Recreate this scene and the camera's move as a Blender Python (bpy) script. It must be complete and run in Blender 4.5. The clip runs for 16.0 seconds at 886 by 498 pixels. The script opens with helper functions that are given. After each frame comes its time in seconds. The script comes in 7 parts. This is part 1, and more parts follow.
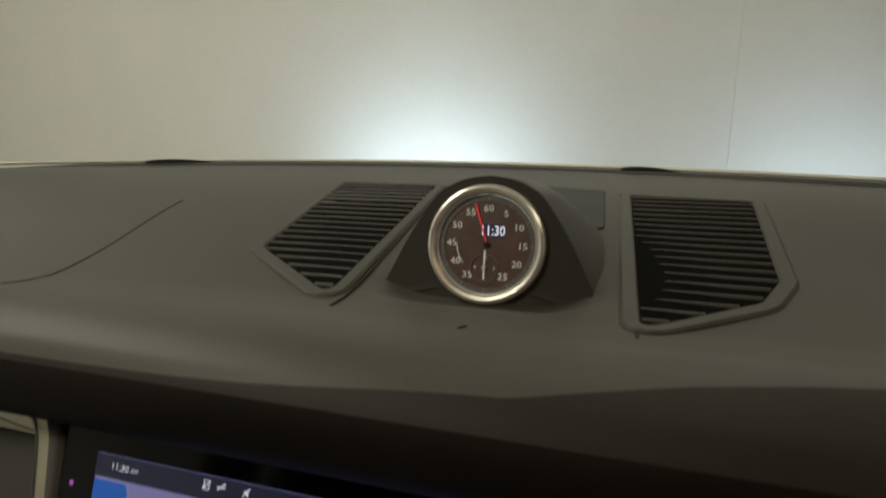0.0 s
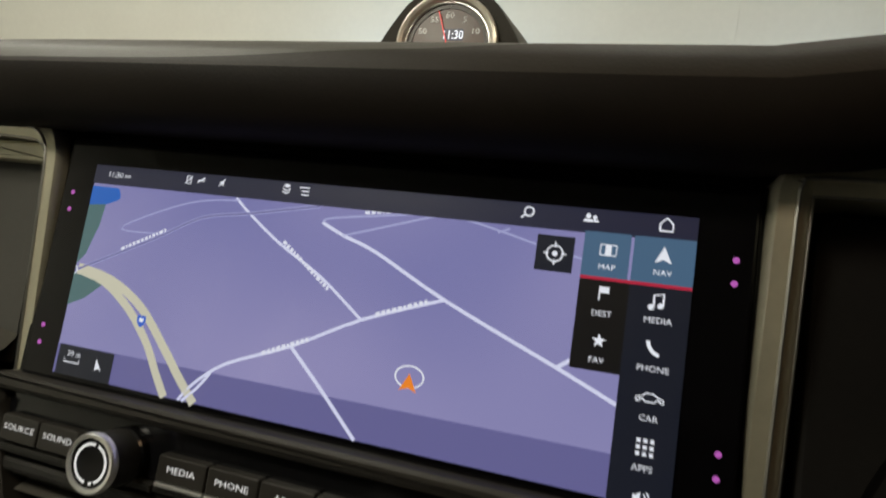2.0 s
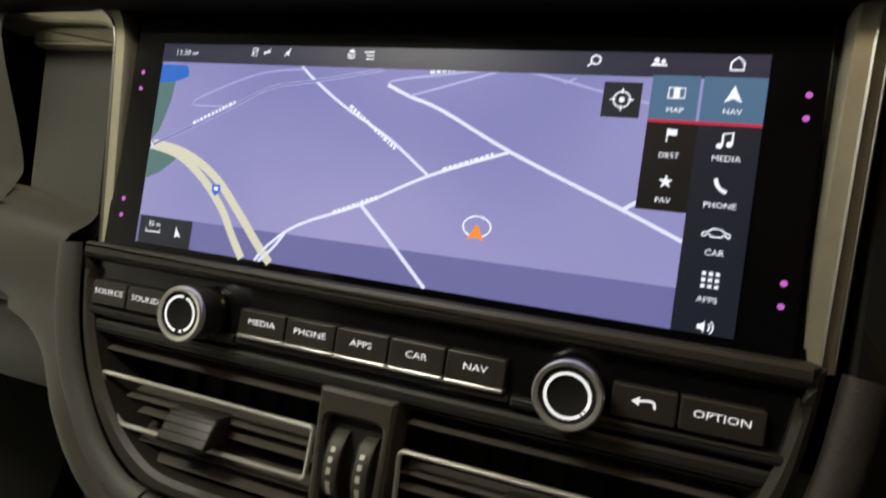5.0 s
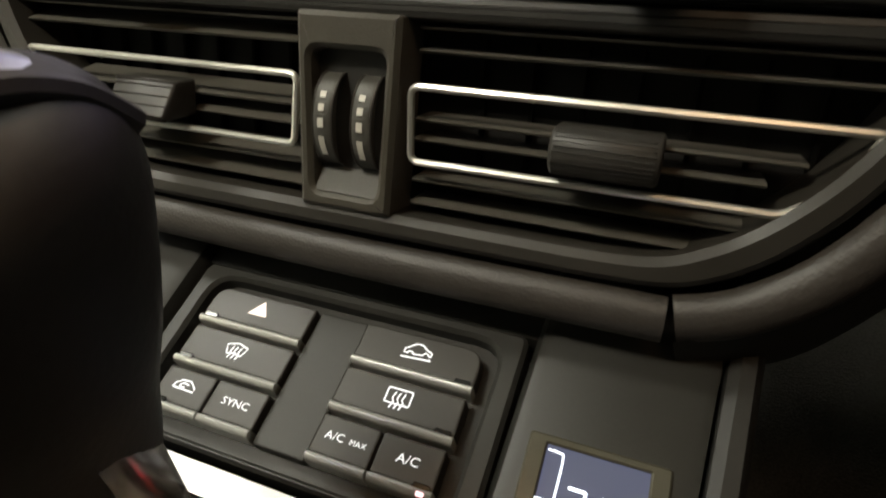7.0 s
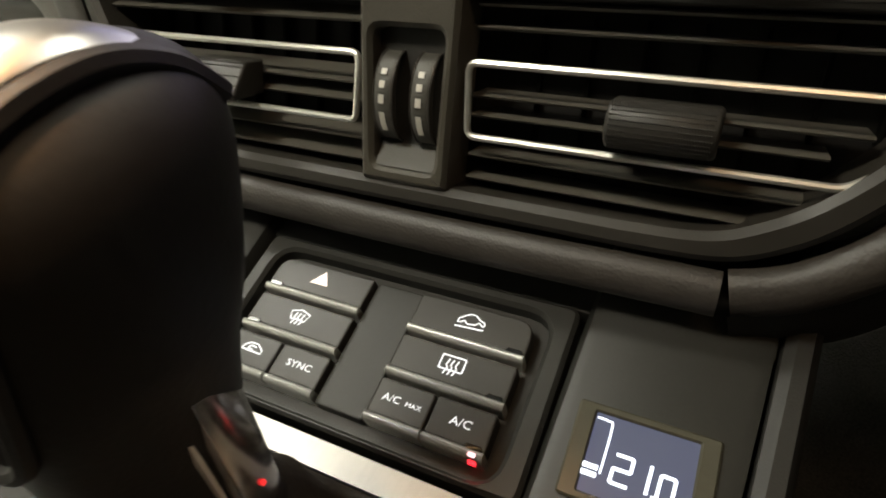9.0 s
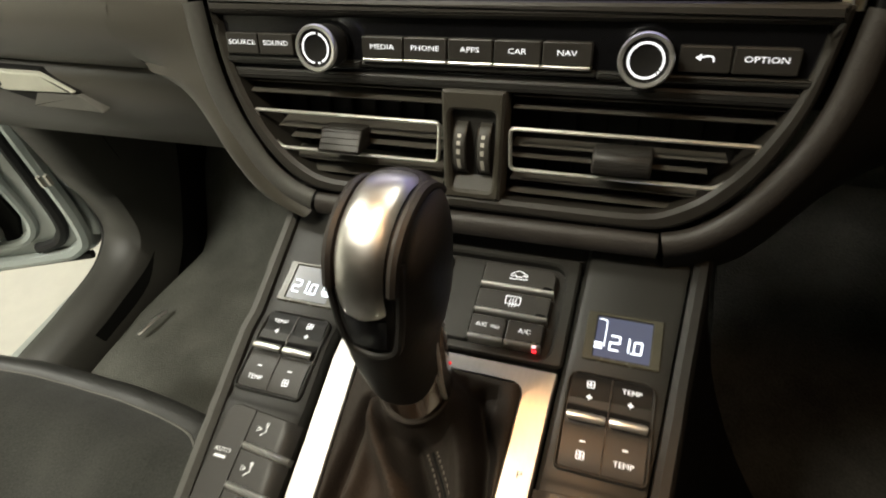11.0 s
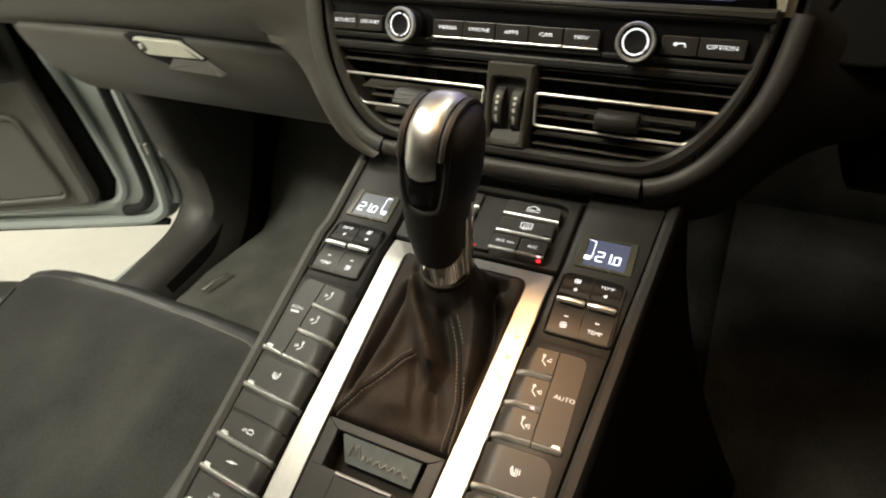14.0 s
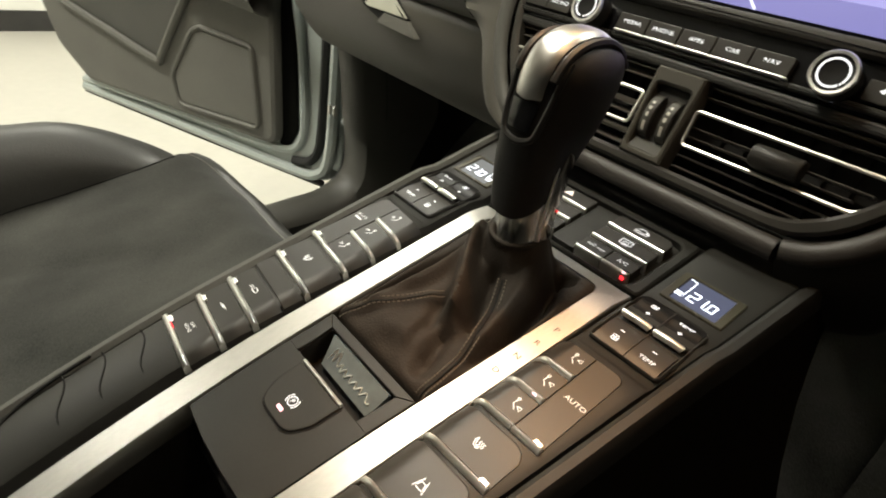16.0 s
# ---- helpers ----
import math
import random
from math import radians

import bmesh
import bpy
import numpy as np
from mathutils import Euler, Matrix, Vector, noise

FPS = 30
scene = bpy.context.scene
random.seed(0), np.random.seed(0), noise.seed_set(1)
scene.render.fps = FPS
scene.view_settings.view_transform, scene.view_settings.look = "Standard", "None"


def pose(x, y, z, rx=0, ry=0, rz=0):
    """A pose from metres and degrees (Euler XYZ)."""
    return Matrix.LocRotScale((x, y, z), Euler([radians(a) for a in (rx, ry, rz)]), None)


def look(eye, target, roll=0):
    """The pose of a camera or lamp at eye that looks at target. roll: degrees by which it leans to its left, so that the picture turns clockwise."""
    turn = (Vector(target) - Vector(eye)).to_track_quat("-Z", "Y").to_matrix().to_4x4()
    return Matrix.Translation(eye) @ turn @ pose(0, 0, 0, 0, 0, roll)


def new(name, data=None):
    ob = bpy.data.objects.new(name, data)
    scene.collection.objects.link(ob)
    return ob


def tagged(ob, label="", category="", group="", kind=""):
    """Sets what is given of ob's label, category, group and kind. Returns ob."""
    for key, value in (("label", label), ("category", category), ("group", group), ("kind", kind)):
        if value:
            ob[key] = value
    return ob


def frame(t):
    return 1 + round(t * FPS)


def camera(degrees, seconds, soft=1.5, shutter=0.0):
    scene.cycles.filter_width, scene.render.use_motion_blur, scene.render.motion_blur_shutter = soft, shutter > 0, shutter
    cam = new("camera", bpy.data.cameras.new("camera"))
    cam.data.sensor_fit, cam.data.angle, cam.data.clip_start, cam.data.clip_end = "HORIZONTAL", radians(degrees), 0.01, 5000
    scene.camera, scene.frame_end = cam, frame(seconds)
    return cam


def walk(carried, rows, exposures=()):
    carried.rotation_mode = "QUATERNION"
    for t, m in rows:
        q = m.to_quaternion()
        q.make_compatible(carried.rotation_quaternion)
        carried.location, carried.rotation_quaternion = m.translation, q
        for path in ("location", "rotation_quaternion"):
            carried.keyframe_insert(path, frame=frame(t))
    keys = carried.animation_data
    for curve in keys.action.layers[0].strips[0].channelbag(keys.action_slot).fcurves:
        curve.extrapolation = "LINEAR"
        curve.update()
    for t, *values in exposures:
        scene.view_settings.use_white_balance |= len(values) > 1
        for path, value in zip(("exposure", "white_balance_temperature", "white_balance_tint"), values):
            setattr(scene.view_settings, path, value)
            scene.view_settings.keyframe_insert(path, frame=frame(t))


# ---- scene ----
cam = camera(75.65, 16.0, soft=1.9, shutter=0.5)
PATH = [
    (0, (0.0637, -0.0924, 1.1898), (-0.5209, 1.7642, 0.7304), -0.38),
    (0.5, (0.0648, -0.1013, 1.1626), (-0.4992, 1.7533, 0.6704), 0.93),
    (1, (0.0725, -0.1131, 1.1383), (-0.4732, 1.7489, 0.6534), 2.01),
    (1.5, (0.0870, -0.1256, 1.1137), (-0.4635, 1.7367, 0.6355), 2.40),
    (2, (0.1047, -0.1472, 1.0890), (-0.4659, 1.7129, 0.6260), 2.64),
    (2.5, (0.1119, -0.1567, 1.0823), (-0.4956, 1.6901, 0.6133), 2.65),
    (3, (0.1124, -0.1558, 1.0783), (-0.5248, 1.6802, 0.6059), 2.70),
    (3.2, (0.1118, -0.1550, 1.0754), (-0.5325, 1.6803, 0.6099), 2.74),
    (5.3, (0.0904, -0.1686, 1.0486), (-0.5450, 1.5838, 0.3238), 0.88),
    (5.5, (0.0851, -0.1596, 1.0435), (-0.5333, 1.5535, 0.2172), 0.04),
    (6, (0.0812, -0.1507, 1.0177), (-0.4861, 1.3975, -0.1141), -1.45),
    (6.5, (0.0852, -0.1454, 0.9938), (-0.4839, 1.3402, -0.2183), -2.17),
    (7, (0.0882, -0.1399, 0.9727), (-0.5338, 1.3006, -0.2675), -3.79),
    (7.5, (0.0904, -0.1407, 0.9638), (-0.5947, 1.2688, -0.2788), -5.30),
    (8, (0.0896, -0.1402, 0.9592), (-0.6495, 1.2470, -0.2776), -6.19),
    (8.5, (0.0899, -0.1408, 0.9629), (-0.6762, 1.2219, -0.2846), -6.74),
    (9, (0.0893, -0.1470, 0.9734), (-0.6796, 1.1947, -0.2949), -6.99),
    (9.2, (0.0871, -0.1545, 0.9802), (-0.6768, 1.1942, -0.2837), -6.72),
    (11.3, (0.0844, -0.2627, 1.0868), (-0.4769, 1.0281, -0.3341), -10.55),
    (11.5, (0.0866, -0.2773, 1.0921), (-0.4473, 1.0169, -0.3362), -10.97),
    (12, (0.0910, -0.2999, 1.0999), (-0.4189, 0.9979, -0.3339), -11.14),
    (12.5, (0.0968, -0.3224, 1.1064), (-0.4121, 0.9822, -0.3215), -11.02),
    (13, (0.1037, -0.3369, 1.1054), (-0.4219, 0.9969, -0.2892), -10.39),
    (13.5, (0.1128, -0.3534, 1.0980), (-0.4661, 1.0088, -0.2471), -8.73),
    (14, (0.1299, -0.3577, 1.0839), (-0.6065, 0.9933, -0.1938), -6.07),
    (14.5, (0.1458, -0.3466, 1.0594), (-0.7321, 0.9668, -0.1669), -2.54),
    (15, (0.1611, -0.3513, 1.0373), (-0.8437, 0.9235, -0.1311), 1.23),
    (15.5, (0.1696, -0.3511, 1.0134), (-0.9474, 0.8826, -0.0958), 5.54),
    (16, (0.1800, -0.3501, 0.9924), (-1.0527, 0.8517, -0.0255), 9.70),
]
walk(cam, [(t, look(eye, target, roll)) for t, eye, target, roll in PATH], exposures=[(0, -0.75), (0.5, -0.58), (1, -0.35), (2, -0.24), (2.5, -0.10), (5.5, 0.35), (6.5, 0.72), (8.5, 0.72), (11.5, 0.74), (14, 0.78), (16, 0.88)])

# ---- world and lights ----
world = bpy.data.worlds.new("world")
scene.world = world
world.use_nodes = True
world.node_tree.nodes["Background"].inputs[0].default_value = (0.9, 0.95, 1.0, 1)
world.node_tree.nodes["Background"].inputs[1].default_value = 0.05


def area_lamp(name, place, target, size_x, size_y, watts, colour):
    data = bpy.data.lights.new(name, "AREA")
    data.shape, data.size, data.size_y, data.energy, data.color = "RECTANGLE", size_x, size_y, watts, colour
    ob = new(name, data)
    ob.matrix_world = look(place, target)
    return ob


def spot_lamp(name, place, target, watts, degrees, blend, colour, radius=0.04):
    data = bpy.data.lights.new(name, "SPOT")
    data.energy, data.spot_size, data.spot_blend, data.color, data.shadow_soft_size = watts, radians(degrees), blend, colour, radius
    ob = new(name, data)
    ob.matrix_world = look(place, target)
    return ob


# the hall's ceiling lamps
LAMP, WARM = (1.0, 0.985, 0.86), (1.0, 0.78, 0.52)
for lx, ly, power, tone in ((-2.2, 0.4, 46, LAMP), (-2.2, -1.7, 66, LAMP), (0.2, 1.55, 4, LAMP), (2.4, -0.6, 10, WARM)):
    area_lamp("ceiling_lamp_light", (lx, ly, 3.14), (lx, ly, 0), 1.2, 0.5, power, tone)
# the car's own headlights on the wall ahead
for hx, watts in ((-0.83, 58), (0.90, 29)):
    spot_lamp("headlight_beam", (hx, 1.92, 0.66), (hx, 2.6, 0.72), watts, 150, 1.0, (0.66, 0.84, 1.0))
# reading lamps in the roof over the front seats
for rx, watts, tone in ((0.20, 0.24, (1.0, 0.64, 0.35)), (-0.20, 1.95, (1.0, 0.95, 0.78))):
    area_lamp("roof_lamp_light", (rx, -0.22, 1.440), (rx, -0.21, 0.8), 0.17, 0.11, watts, tone)
# the driver's map lamp, a narrow warm beam on the console
spot_lamp("map_lamp_beam", (-0.06, -0.06, 1.415), (0.080, -0.20, 0.80), 7.0, 26.0, 0.95, (1.0, 0.50, 0.19), 0.015)

# ---- materials ----


def nodes_of(name):
    m = bpy.data.materials.new(name)
    m.use_nodes = True
    t = m.node_tree
    return m, t, t.nodes["Principled BSDF"]


def surface(name, colour, rough=0.5, metal=0.0, grain=0.0, grain_size=900.0, cells=False, stain=0.25, stain_size=18.0,
            coat=0.0, spec=0.5, sheen=0.0, rough_var=0.1, depth=0.0004, stretch=(1, 1, 1)):
    """A surface with blotches at one scale and grain at another."""
    m, t, p = nodes_of(name)
    n, ln = t.nodes, t.links
    co = n.new("ShaderNodeTexCoord")
    mp = n.new("ShaderNodeMapping")
    mp.inputs["Scale"].default_value = stretch
    ln.new(co.outputs["Object"], mp.inputs["Vector"])
    big = n.new("ShaderNodeTexNoise")
    big.inputs["Scale"].default_value, big.inputs["Detail"].default_value = stain_size, 5
    ln.new(mp.outputs[0], big.inputs["Vector"])
    fine = n.new("ShaderNodeTexNoise")
    fine.inputs["Scale"].default_value, fine.inputs["Detail"].default_value = grain_size * 0.35, 3
    ln.new(mp.outputs[0], fine.inputs["Vector"])
    mix = n.new("ShaderNodeMath")
    mix.operation = "MULTIPLY_ADD"
    mix.inputs[1].default_value, mix.inputs[2].default_value = 0.35, 0.0
    ln.new(fine.outputs["Fac"], mix.inputs[0])
    add = n.new("ShaderNodeMath")
    add.operation = "MULTIPLY_ADD"
    add.inputs[1].default_value = 0.65
    ln.new(big.outputs["Fac"], add.inputs[0])
    ln.new(mix.outputs[0], add.inputs[2])
    ramp = n.new("ShaderNodeValToRGB")
    lo = tuple(max(c * (1 - stain), 0) for c in colour)
    hi = tuple(min(c * (1 + stain), 1) for c in colour)
    ramp.color_ramp.elements[0].position, ramp.color_ramp.elements[0].color = 0.3, (*lo, 1)
    ramp.color_ramp.elements[1].position, ramp.color_ramp.elements[1].color = 0.7, (*hi, 1)
    ln.new(add.outputs[0], ramp.inputs[0])
    ln.new(ramp.outputs[0], p.inputs["Base Color"])
    rr = n.new("ShaderNodeMapRange")
    rr.inputs["To Min"].default_value, rr.inputs["To Max"].default_value = max(rough - rough_var, 0.02), min(rough + rough_var, 1)
    ln.new(add.outputs[0], rr.inputs["Value"])
    ln.new(rr.outputs[0], p.inputs["Roughness"])
    p.inputs["Metallic"].default_value = metal
    p.inputs["Specular IOR Level"].default_value = spec
    p.inputs["Coat Weight"].default_value = coat
    p.inputs["Coat Roughness"].default_value = 0.08
    if sheen:
        p.inputs["Sheen Weight"].default_value = sheen
        p.inputs["Sheen Roughness"].default_value = 0.5
    if grain:
        bump = n.new("ShaderNodeBump")
        bump.inputs["Strength"].default_value, bump.inputs["Distance"].default_value = grain, depth
        if cells:
            v = n.new("ShaderNodeTexVoronoi")
            v.feature = "SMOOTH_F1"
            v.inputs["Scale"].default_value = grain_size
            ln.new(mp.outputs[0], v.inputs["Vector"])
            ln.new(v.outputs["Distance"], bump.inputs["Height"])
        else:
            ln.new(fine.outputs["Fac"], bump.inputs["Height"])
        ln.new(bump.outputs[0], p.inputs["Normal"])
    return m


def glowing(name, colour, strength, base=(0.02, 0.02, 0.02), rough=0.35):
    m, t, p = nodes_of(name)
    p.inputs["Base Color"].default_value = (*base, 1)
    p.inputs["Roughness"].default_value = rough
    p.inputs["Emission Color"].default_value = (*colour, 1)
    p.inputs["Emission Strength"].default_value = strength
    return m


def map_screen(name):
    """The lit map: a slow change of purple over the panel."""
    m, t, p = nodes_of(name)
    n, ln = t.nodes, t.links
    co = n.new("ShaderNodeTexCoord")
    ns = n.new("ShaderNodeTexNoise")
    ns.inputs["Scale"].default_value, ns.inputs["Detail"].default_value = 9, 1
    ln.new(co.outputs["Object"], ns.inputs["Vector"])
    ramp = n.new("ShaderNodeValToRGB")
    ramp.color_ramp.elements[0].position, ramp.color_ramp.elements[0].color = 0.3, (0.175, 0.175, 0.385, 1)
    ramp.color_ramp.elements[1].position, ramp.color_ramp.elements[1].color = 0.7, (0.285, 0.265, 0.475, 1)
    ln.new(ns.outputs["Fac"], ramp.inputs[0])
    ln.new(ramp.outputs[0], p.inputs["Emission Color"])
    p.inputs["Emission Strength"].default_value = 1.12
    p.inputs["Base Color"].default_value = (0.01, 0.01, 0.012, 1)
    p.inputs["Roughness"].default_value = 0.12
    return m


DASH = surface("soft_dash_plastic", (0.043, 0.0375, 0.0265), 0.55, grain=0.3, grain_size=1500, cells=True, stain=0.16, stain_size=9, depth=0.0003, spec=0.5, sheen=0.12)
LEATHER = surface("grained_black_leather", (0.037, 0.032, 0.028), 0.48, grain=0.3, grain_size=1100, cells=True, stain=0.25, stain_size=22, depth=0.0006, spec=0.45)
# deepest black, the shade inside hollows and gaps put into colour
PIT = surface("deep_black_and_shade", (0.004, 0.004, 0.0035), 0.9, stain=0.3, spec=0.05)
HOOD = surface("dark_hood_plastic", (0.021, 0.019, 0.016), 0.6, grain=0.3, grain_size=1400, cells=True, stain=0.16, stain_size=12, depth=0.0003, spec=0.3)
HOODFACE = surface("soft_hood_face", (0.036, 0.032, 0.024), 0.6, grain=0.3, grain_size=1400, cells=True, stain=0.16, stain_size=12, depth=0.0003, spec=0.3)
BOOT = surface("soft_boot_leather", (0.034, 0.0275, 0.0225), 0.70, grain=0.45, grain_size=900, cells=True, stain=0.3, stain_size=30, depth=0.0004, spec=0.2)
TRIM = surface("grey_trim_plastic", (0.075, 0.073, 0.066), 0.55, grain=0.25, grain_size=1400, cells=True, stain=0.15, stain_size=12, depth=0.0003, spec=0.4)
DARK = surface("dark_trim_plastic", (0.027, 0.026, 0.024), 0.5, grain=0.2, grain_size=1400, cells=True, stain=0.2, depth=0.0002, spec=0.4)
BUTTON = surface("soft_button_coating", (0.031, 0.0285, 0.025), 0.43, grain=0.12, grain_size=2600, stain=0.12, stain_size=60, depth=0.0001, spec=0.4)
DECK = surface("satin_console_coating", (0.025, 0.0245, 0.022), 0.46, grain=0.1, grain_size=2600, stain=0.15, stain_size=40, depth=0.0001, spec=0.3)
# near-black for hidden linings and gaps, and for surfaces that lie in shade
VOID = surface("black_lining_and_shade", (0.011, 0.0105, 0.010), 0.7, stain=0.3, spec=0.2)
GLOSS = surface("black_screen_glass", (0.0035, 0.0032, 0.004), 0.1, stain=0.2, stain_size=40, rough_var=0.04, spec=0.3)
PIANO = surface("piano_black", (0.006, 0.006, 0.007), 0.16, stain=0.2, stain_size=50, rough_var=0.06)
CHROME = surface("worn_chrome", (0.95, 0.94, 0.91), 0.31, metal=0.88, stain=0.08, stain_size=60, rough_var=0.03)
POLISHED = surface("polished_chrome", (0.85, 0.84, 0.81), 0.12, metal=1.0, stain=0.1, stain_size=120, rough_var=0.05)
CAPMETAL = surface("worn_satin_silver", (0.56, 0.555, 0.54), 0.33, metal=1.0, grain=0.05, grain_size=400, stain=0.16, stain_size=110, rough_var=0.1, depth=0.0001)
SATIN = surface("satin_fascia_coating", (0.029, 0.026, 0.0215), 0.50, grain=0.15, grain_size=1800, cells=True, stain=0.14, stain_size=16, depth=0.0002, spec=0.45)
MARKWHITE = surface("white_printed_marks", (0.55, 0.53, 0.48), 0.5, stain=0.1)
MINUTE = surface("dull_minute_print", (0.30, 0.26, 0.23), 0.5, stain=0.1)
ALU = surface("brushed_aluminium", (0.46, 0.45, 0.425), 0.41, metal=1.0, grain=0.1, grain_size=2500, stain=0.07, stain_size=90, rough_var=0.07, depth=0.0001, stretch=(6, 1, 6))
BEZEL = surface("satin_clock_rim", (0.82, 0.77, 0.68), 0.33, metal=0.65, stain=0.1, stain_size=140, rough_var=0.06)
# the next two carry shade in their colour: dim brown, then near-black
DIMEDGE = surface("half_shade_edge", (0.021, 0.0160, 0.0115), 0.6, grain=0.2, grain_size=900, cells=True, stain=0.2, stain_size=22, depth=0.0003, spec=0.25)
SHADEHIDE = surface("full_shade_hide", (0.0100, 0.0074, 0.0055), 0.65, grain=0.2, grain_size=900, cells=True, stain=0.25, stain_size=22, depth=0.0003, spec=0.12)
SLAT = surface("satin_slat_plastic", (0.092, 0.086, 0.074), 0.32, stain=0.05, stain_size=30, spec=0.7, rough_var=0.02)
GRIPHIDE = surface("smooth_grip_leather", (0.013, 0.012, 0.011), 0.5, grain=0.2, grain_size=700, cells=True, stain=0.2, stain_size=25, depth=0.0003, spec=0.4)
VENTCHROME = surface("satin_vent_chrome", (0.84, 0.83, 0.78), 0.33, metal=0.88, stain=0.06, stain_size=50, rough_var=0.03)
RELEASE = surface("tinted_chrome", (0.46, 0.44, 0.43), 0.16, metal=1.0, stain=0.25, stain_size=150)
SMOKED = surface("smoked_chrome", (0.055, 0.05, 0.045), 0.3, metal=0.4, stain=0.3, stain_size=200)
MATTE_ALU = surface("matte_silver_paint", (0.66, 0.63, 0.49), 0.42, metal=0.65, stain=0.08, stain_size=60, rough_var=0.06)
HANDLE = surface("satin_handle_paint", (0.62, 0.62, 0.54), 0.42, metal=0.5, stain=0.08, stain_size=60, rough_var=0.06)
DUSTYMAT = surface("dusty_dark_mat", (0.085, 0.082, 0.073), 0.97, grain=0.9, grain_size=1300, stain=0.75, stain_size=9, spec=0.05, depth=0.0015)
PLATE = surface("badge_steel", (0.25, 0.29, 0.30), 0.42, metal=0.2, stain=0.15, stain_size=120)
FABRIC = surface("grey_suede_cloth", (0.0285, 0.0285, 0.0250), 0.95, grain=0.35, grain_size=1900, stain=0.85, stain_size=7, sheen=0.12, spec=0.1, depth=0.0004)
SEATHIDE = surface("smooth_seat_leather", (0.025, 0.0245, 0.022), 0.52, grain=0.3, grain_size=520, cells=True, stain=0.25, stain_size=12, depth=0.0005)
CARPET = surface("looped_carpet", (0.098, 0.098, 0.085), 0.97, grain=0.9, grain_size=1500, stain=0.35, stain_size=16, spec=0.08, depth=0.0015)
PILLAR = surface("grey_pillar_plastic", (0.062, 0.060, 0.053), 0.5, grain=0.25, grain_size=1300, cells=True, stain=0.15, stain_size=10, depth=0.0003, spec=0.4)
GLOSSKEY = surface("gloss_black_key", (0.008, 0.0078, 0.0075), 0.4, stain=0.15, stain_size=50, spec=0.15)
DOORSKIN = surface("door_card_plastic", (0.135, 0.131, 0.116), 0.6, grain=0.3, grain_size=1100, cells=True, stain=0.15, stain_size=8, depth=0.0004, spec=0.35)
PAINT = surface("pale_teal_paint", (0.41, 0.455, 0.44), 0.34, stain=0.06, stain_size=6, coat=0.5, rough_var=0.05)
RUBBER = surface("door_seal_rubber", (0.012, 0.012, 0.012), 0.7, grain=0.2, stain=0.25)
FLOOR = surface("pale_hall_floor", (0.37, 0.357, 0.317), 0.4, grain=0.1, grain_size=60, stain=0.10, stain_size=2.2, rough_var=0.12, depth=0.001)
WALL = surface("white_wall_sheet", (0.72, 0.71, 0.655), 0.6, grain=0.1, grain_size=120, stain=0.04, stain_size=1.6, depth=0.0006)
HEADLINER = surface("headliner_cloth", (0.66, 0.64, 0.58), 0.95, grain=0.4, grain_size=1400, stain=0.1, spec=0.1)
SEAM = surface("pale_thread", (0.10, 0.095, 0.085), 0.8, stain=0.2, stain_size=400)
STITCH = surface("grey_thread", (0.17, 0.145, 0.12), 0.8, stain=0.2, stain_size=400)
LEGEND = glowing("backlit_white_print", (0.95, 0.97, 1.0), 0.62, (0.6, 0.6, 0.6))
LEGENDDIM = glowing("dim_white_print", (0.95, 0.95, 0.92), 0.44, (0.55, 0.55, 0.52))
PRINT = glowing("clock_print", (0.85, 0.80, 0.72), 0.38, (0.6, 0.6, 0.55))
DIGIT = glowing("blue_white_digits", (0.80, 0.88, 1.0), 1.6, (0.5, 0.5, 0.5))
CLOCKDIGIT = glowing("clock_digits", (0.86, 0.90, 1.0), 1.5, (0.5, 0.5, 0.5))
REDLED = glowing("red_lamp", (1.0, 0.02, 0.03), 1.8)
WHITELED = glowing("white_lamp", (1.0, 0.50, 0.52), 1.5)
HAZARD = glowing("hazard_print", (1.0, 0.86, 0.74), 0.55, (0.7, 0.6, 0.55))
NEEDLE = glowing("red_needle", (0.9, 0.03, 0.03), 0.7, (0.5, 0.02, 0.02))
DIAL = surface("brown_black_dial", (0.125, 0.073, 0.054), 0.35, stain=0.2, stain_size=120)
CHAPTER = surface("grey_dial_ring", (0.13, 0.12, 0.115), 0.4, stain=0.12, stain_size=200)
LCDR = glowing("lit_blue_lcd", (0.028, 0.042, 0.150), 0.52, (0.070, 0.072, 0.046), 0.25)
LCDL = glowing("pale_lcd", (0.07, 0.08, 0.10), 0.7, (0.09, 0.09, 0.08), 0.25)
LCDRIM = surface("lcd_surround", (0.062, 0.058, 0.042), 0.25, stain=0.1)
TOUCH = glowing("violet_sensor", (0.62, 0.13, 0.60), 0.8)
MAPPANEL = map_screen("lit_map")
ROADLIGHT = glowing("map_road", (0.70, 0.72, 0.93), 1.0)
ROADFAINT = glowing("map_road_faint", (0.36, 0.37, 0.64), 1.0)
HIGHWAY = glowing("map_highway", (0.60, 0.58, 0.45), 1.0)
PARKGREEN = glowing("map_green", (0.075, 0.155, 0.16), 1.0)
WATERBLUE = glowing("map_water", (0.012, 0.12, 0.50), 1.0)
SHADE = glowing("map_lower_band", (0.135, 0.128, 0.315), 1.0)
BAR = glowing("screen_top_bar", (0.012, 0.014, 0.038), 1.0)
SIDE = glowing("screen_side_bar", (0.004, 0.0065, 0.016), 1.0)
SIDEBLACK = glowing("screen_black_menu", (0.001, 0.001, 0.002), 1.0)
TAB = glowing("screen_active_tab", (0.060, 0.130, 0.225), 1.0)
REDLINE = glowing("screen_red_line", (0.48, 0.015, 0.05), 1.0)
ICON = glowing("screen_white_icon", (0.85, 0.88, 0.95), 1.0)
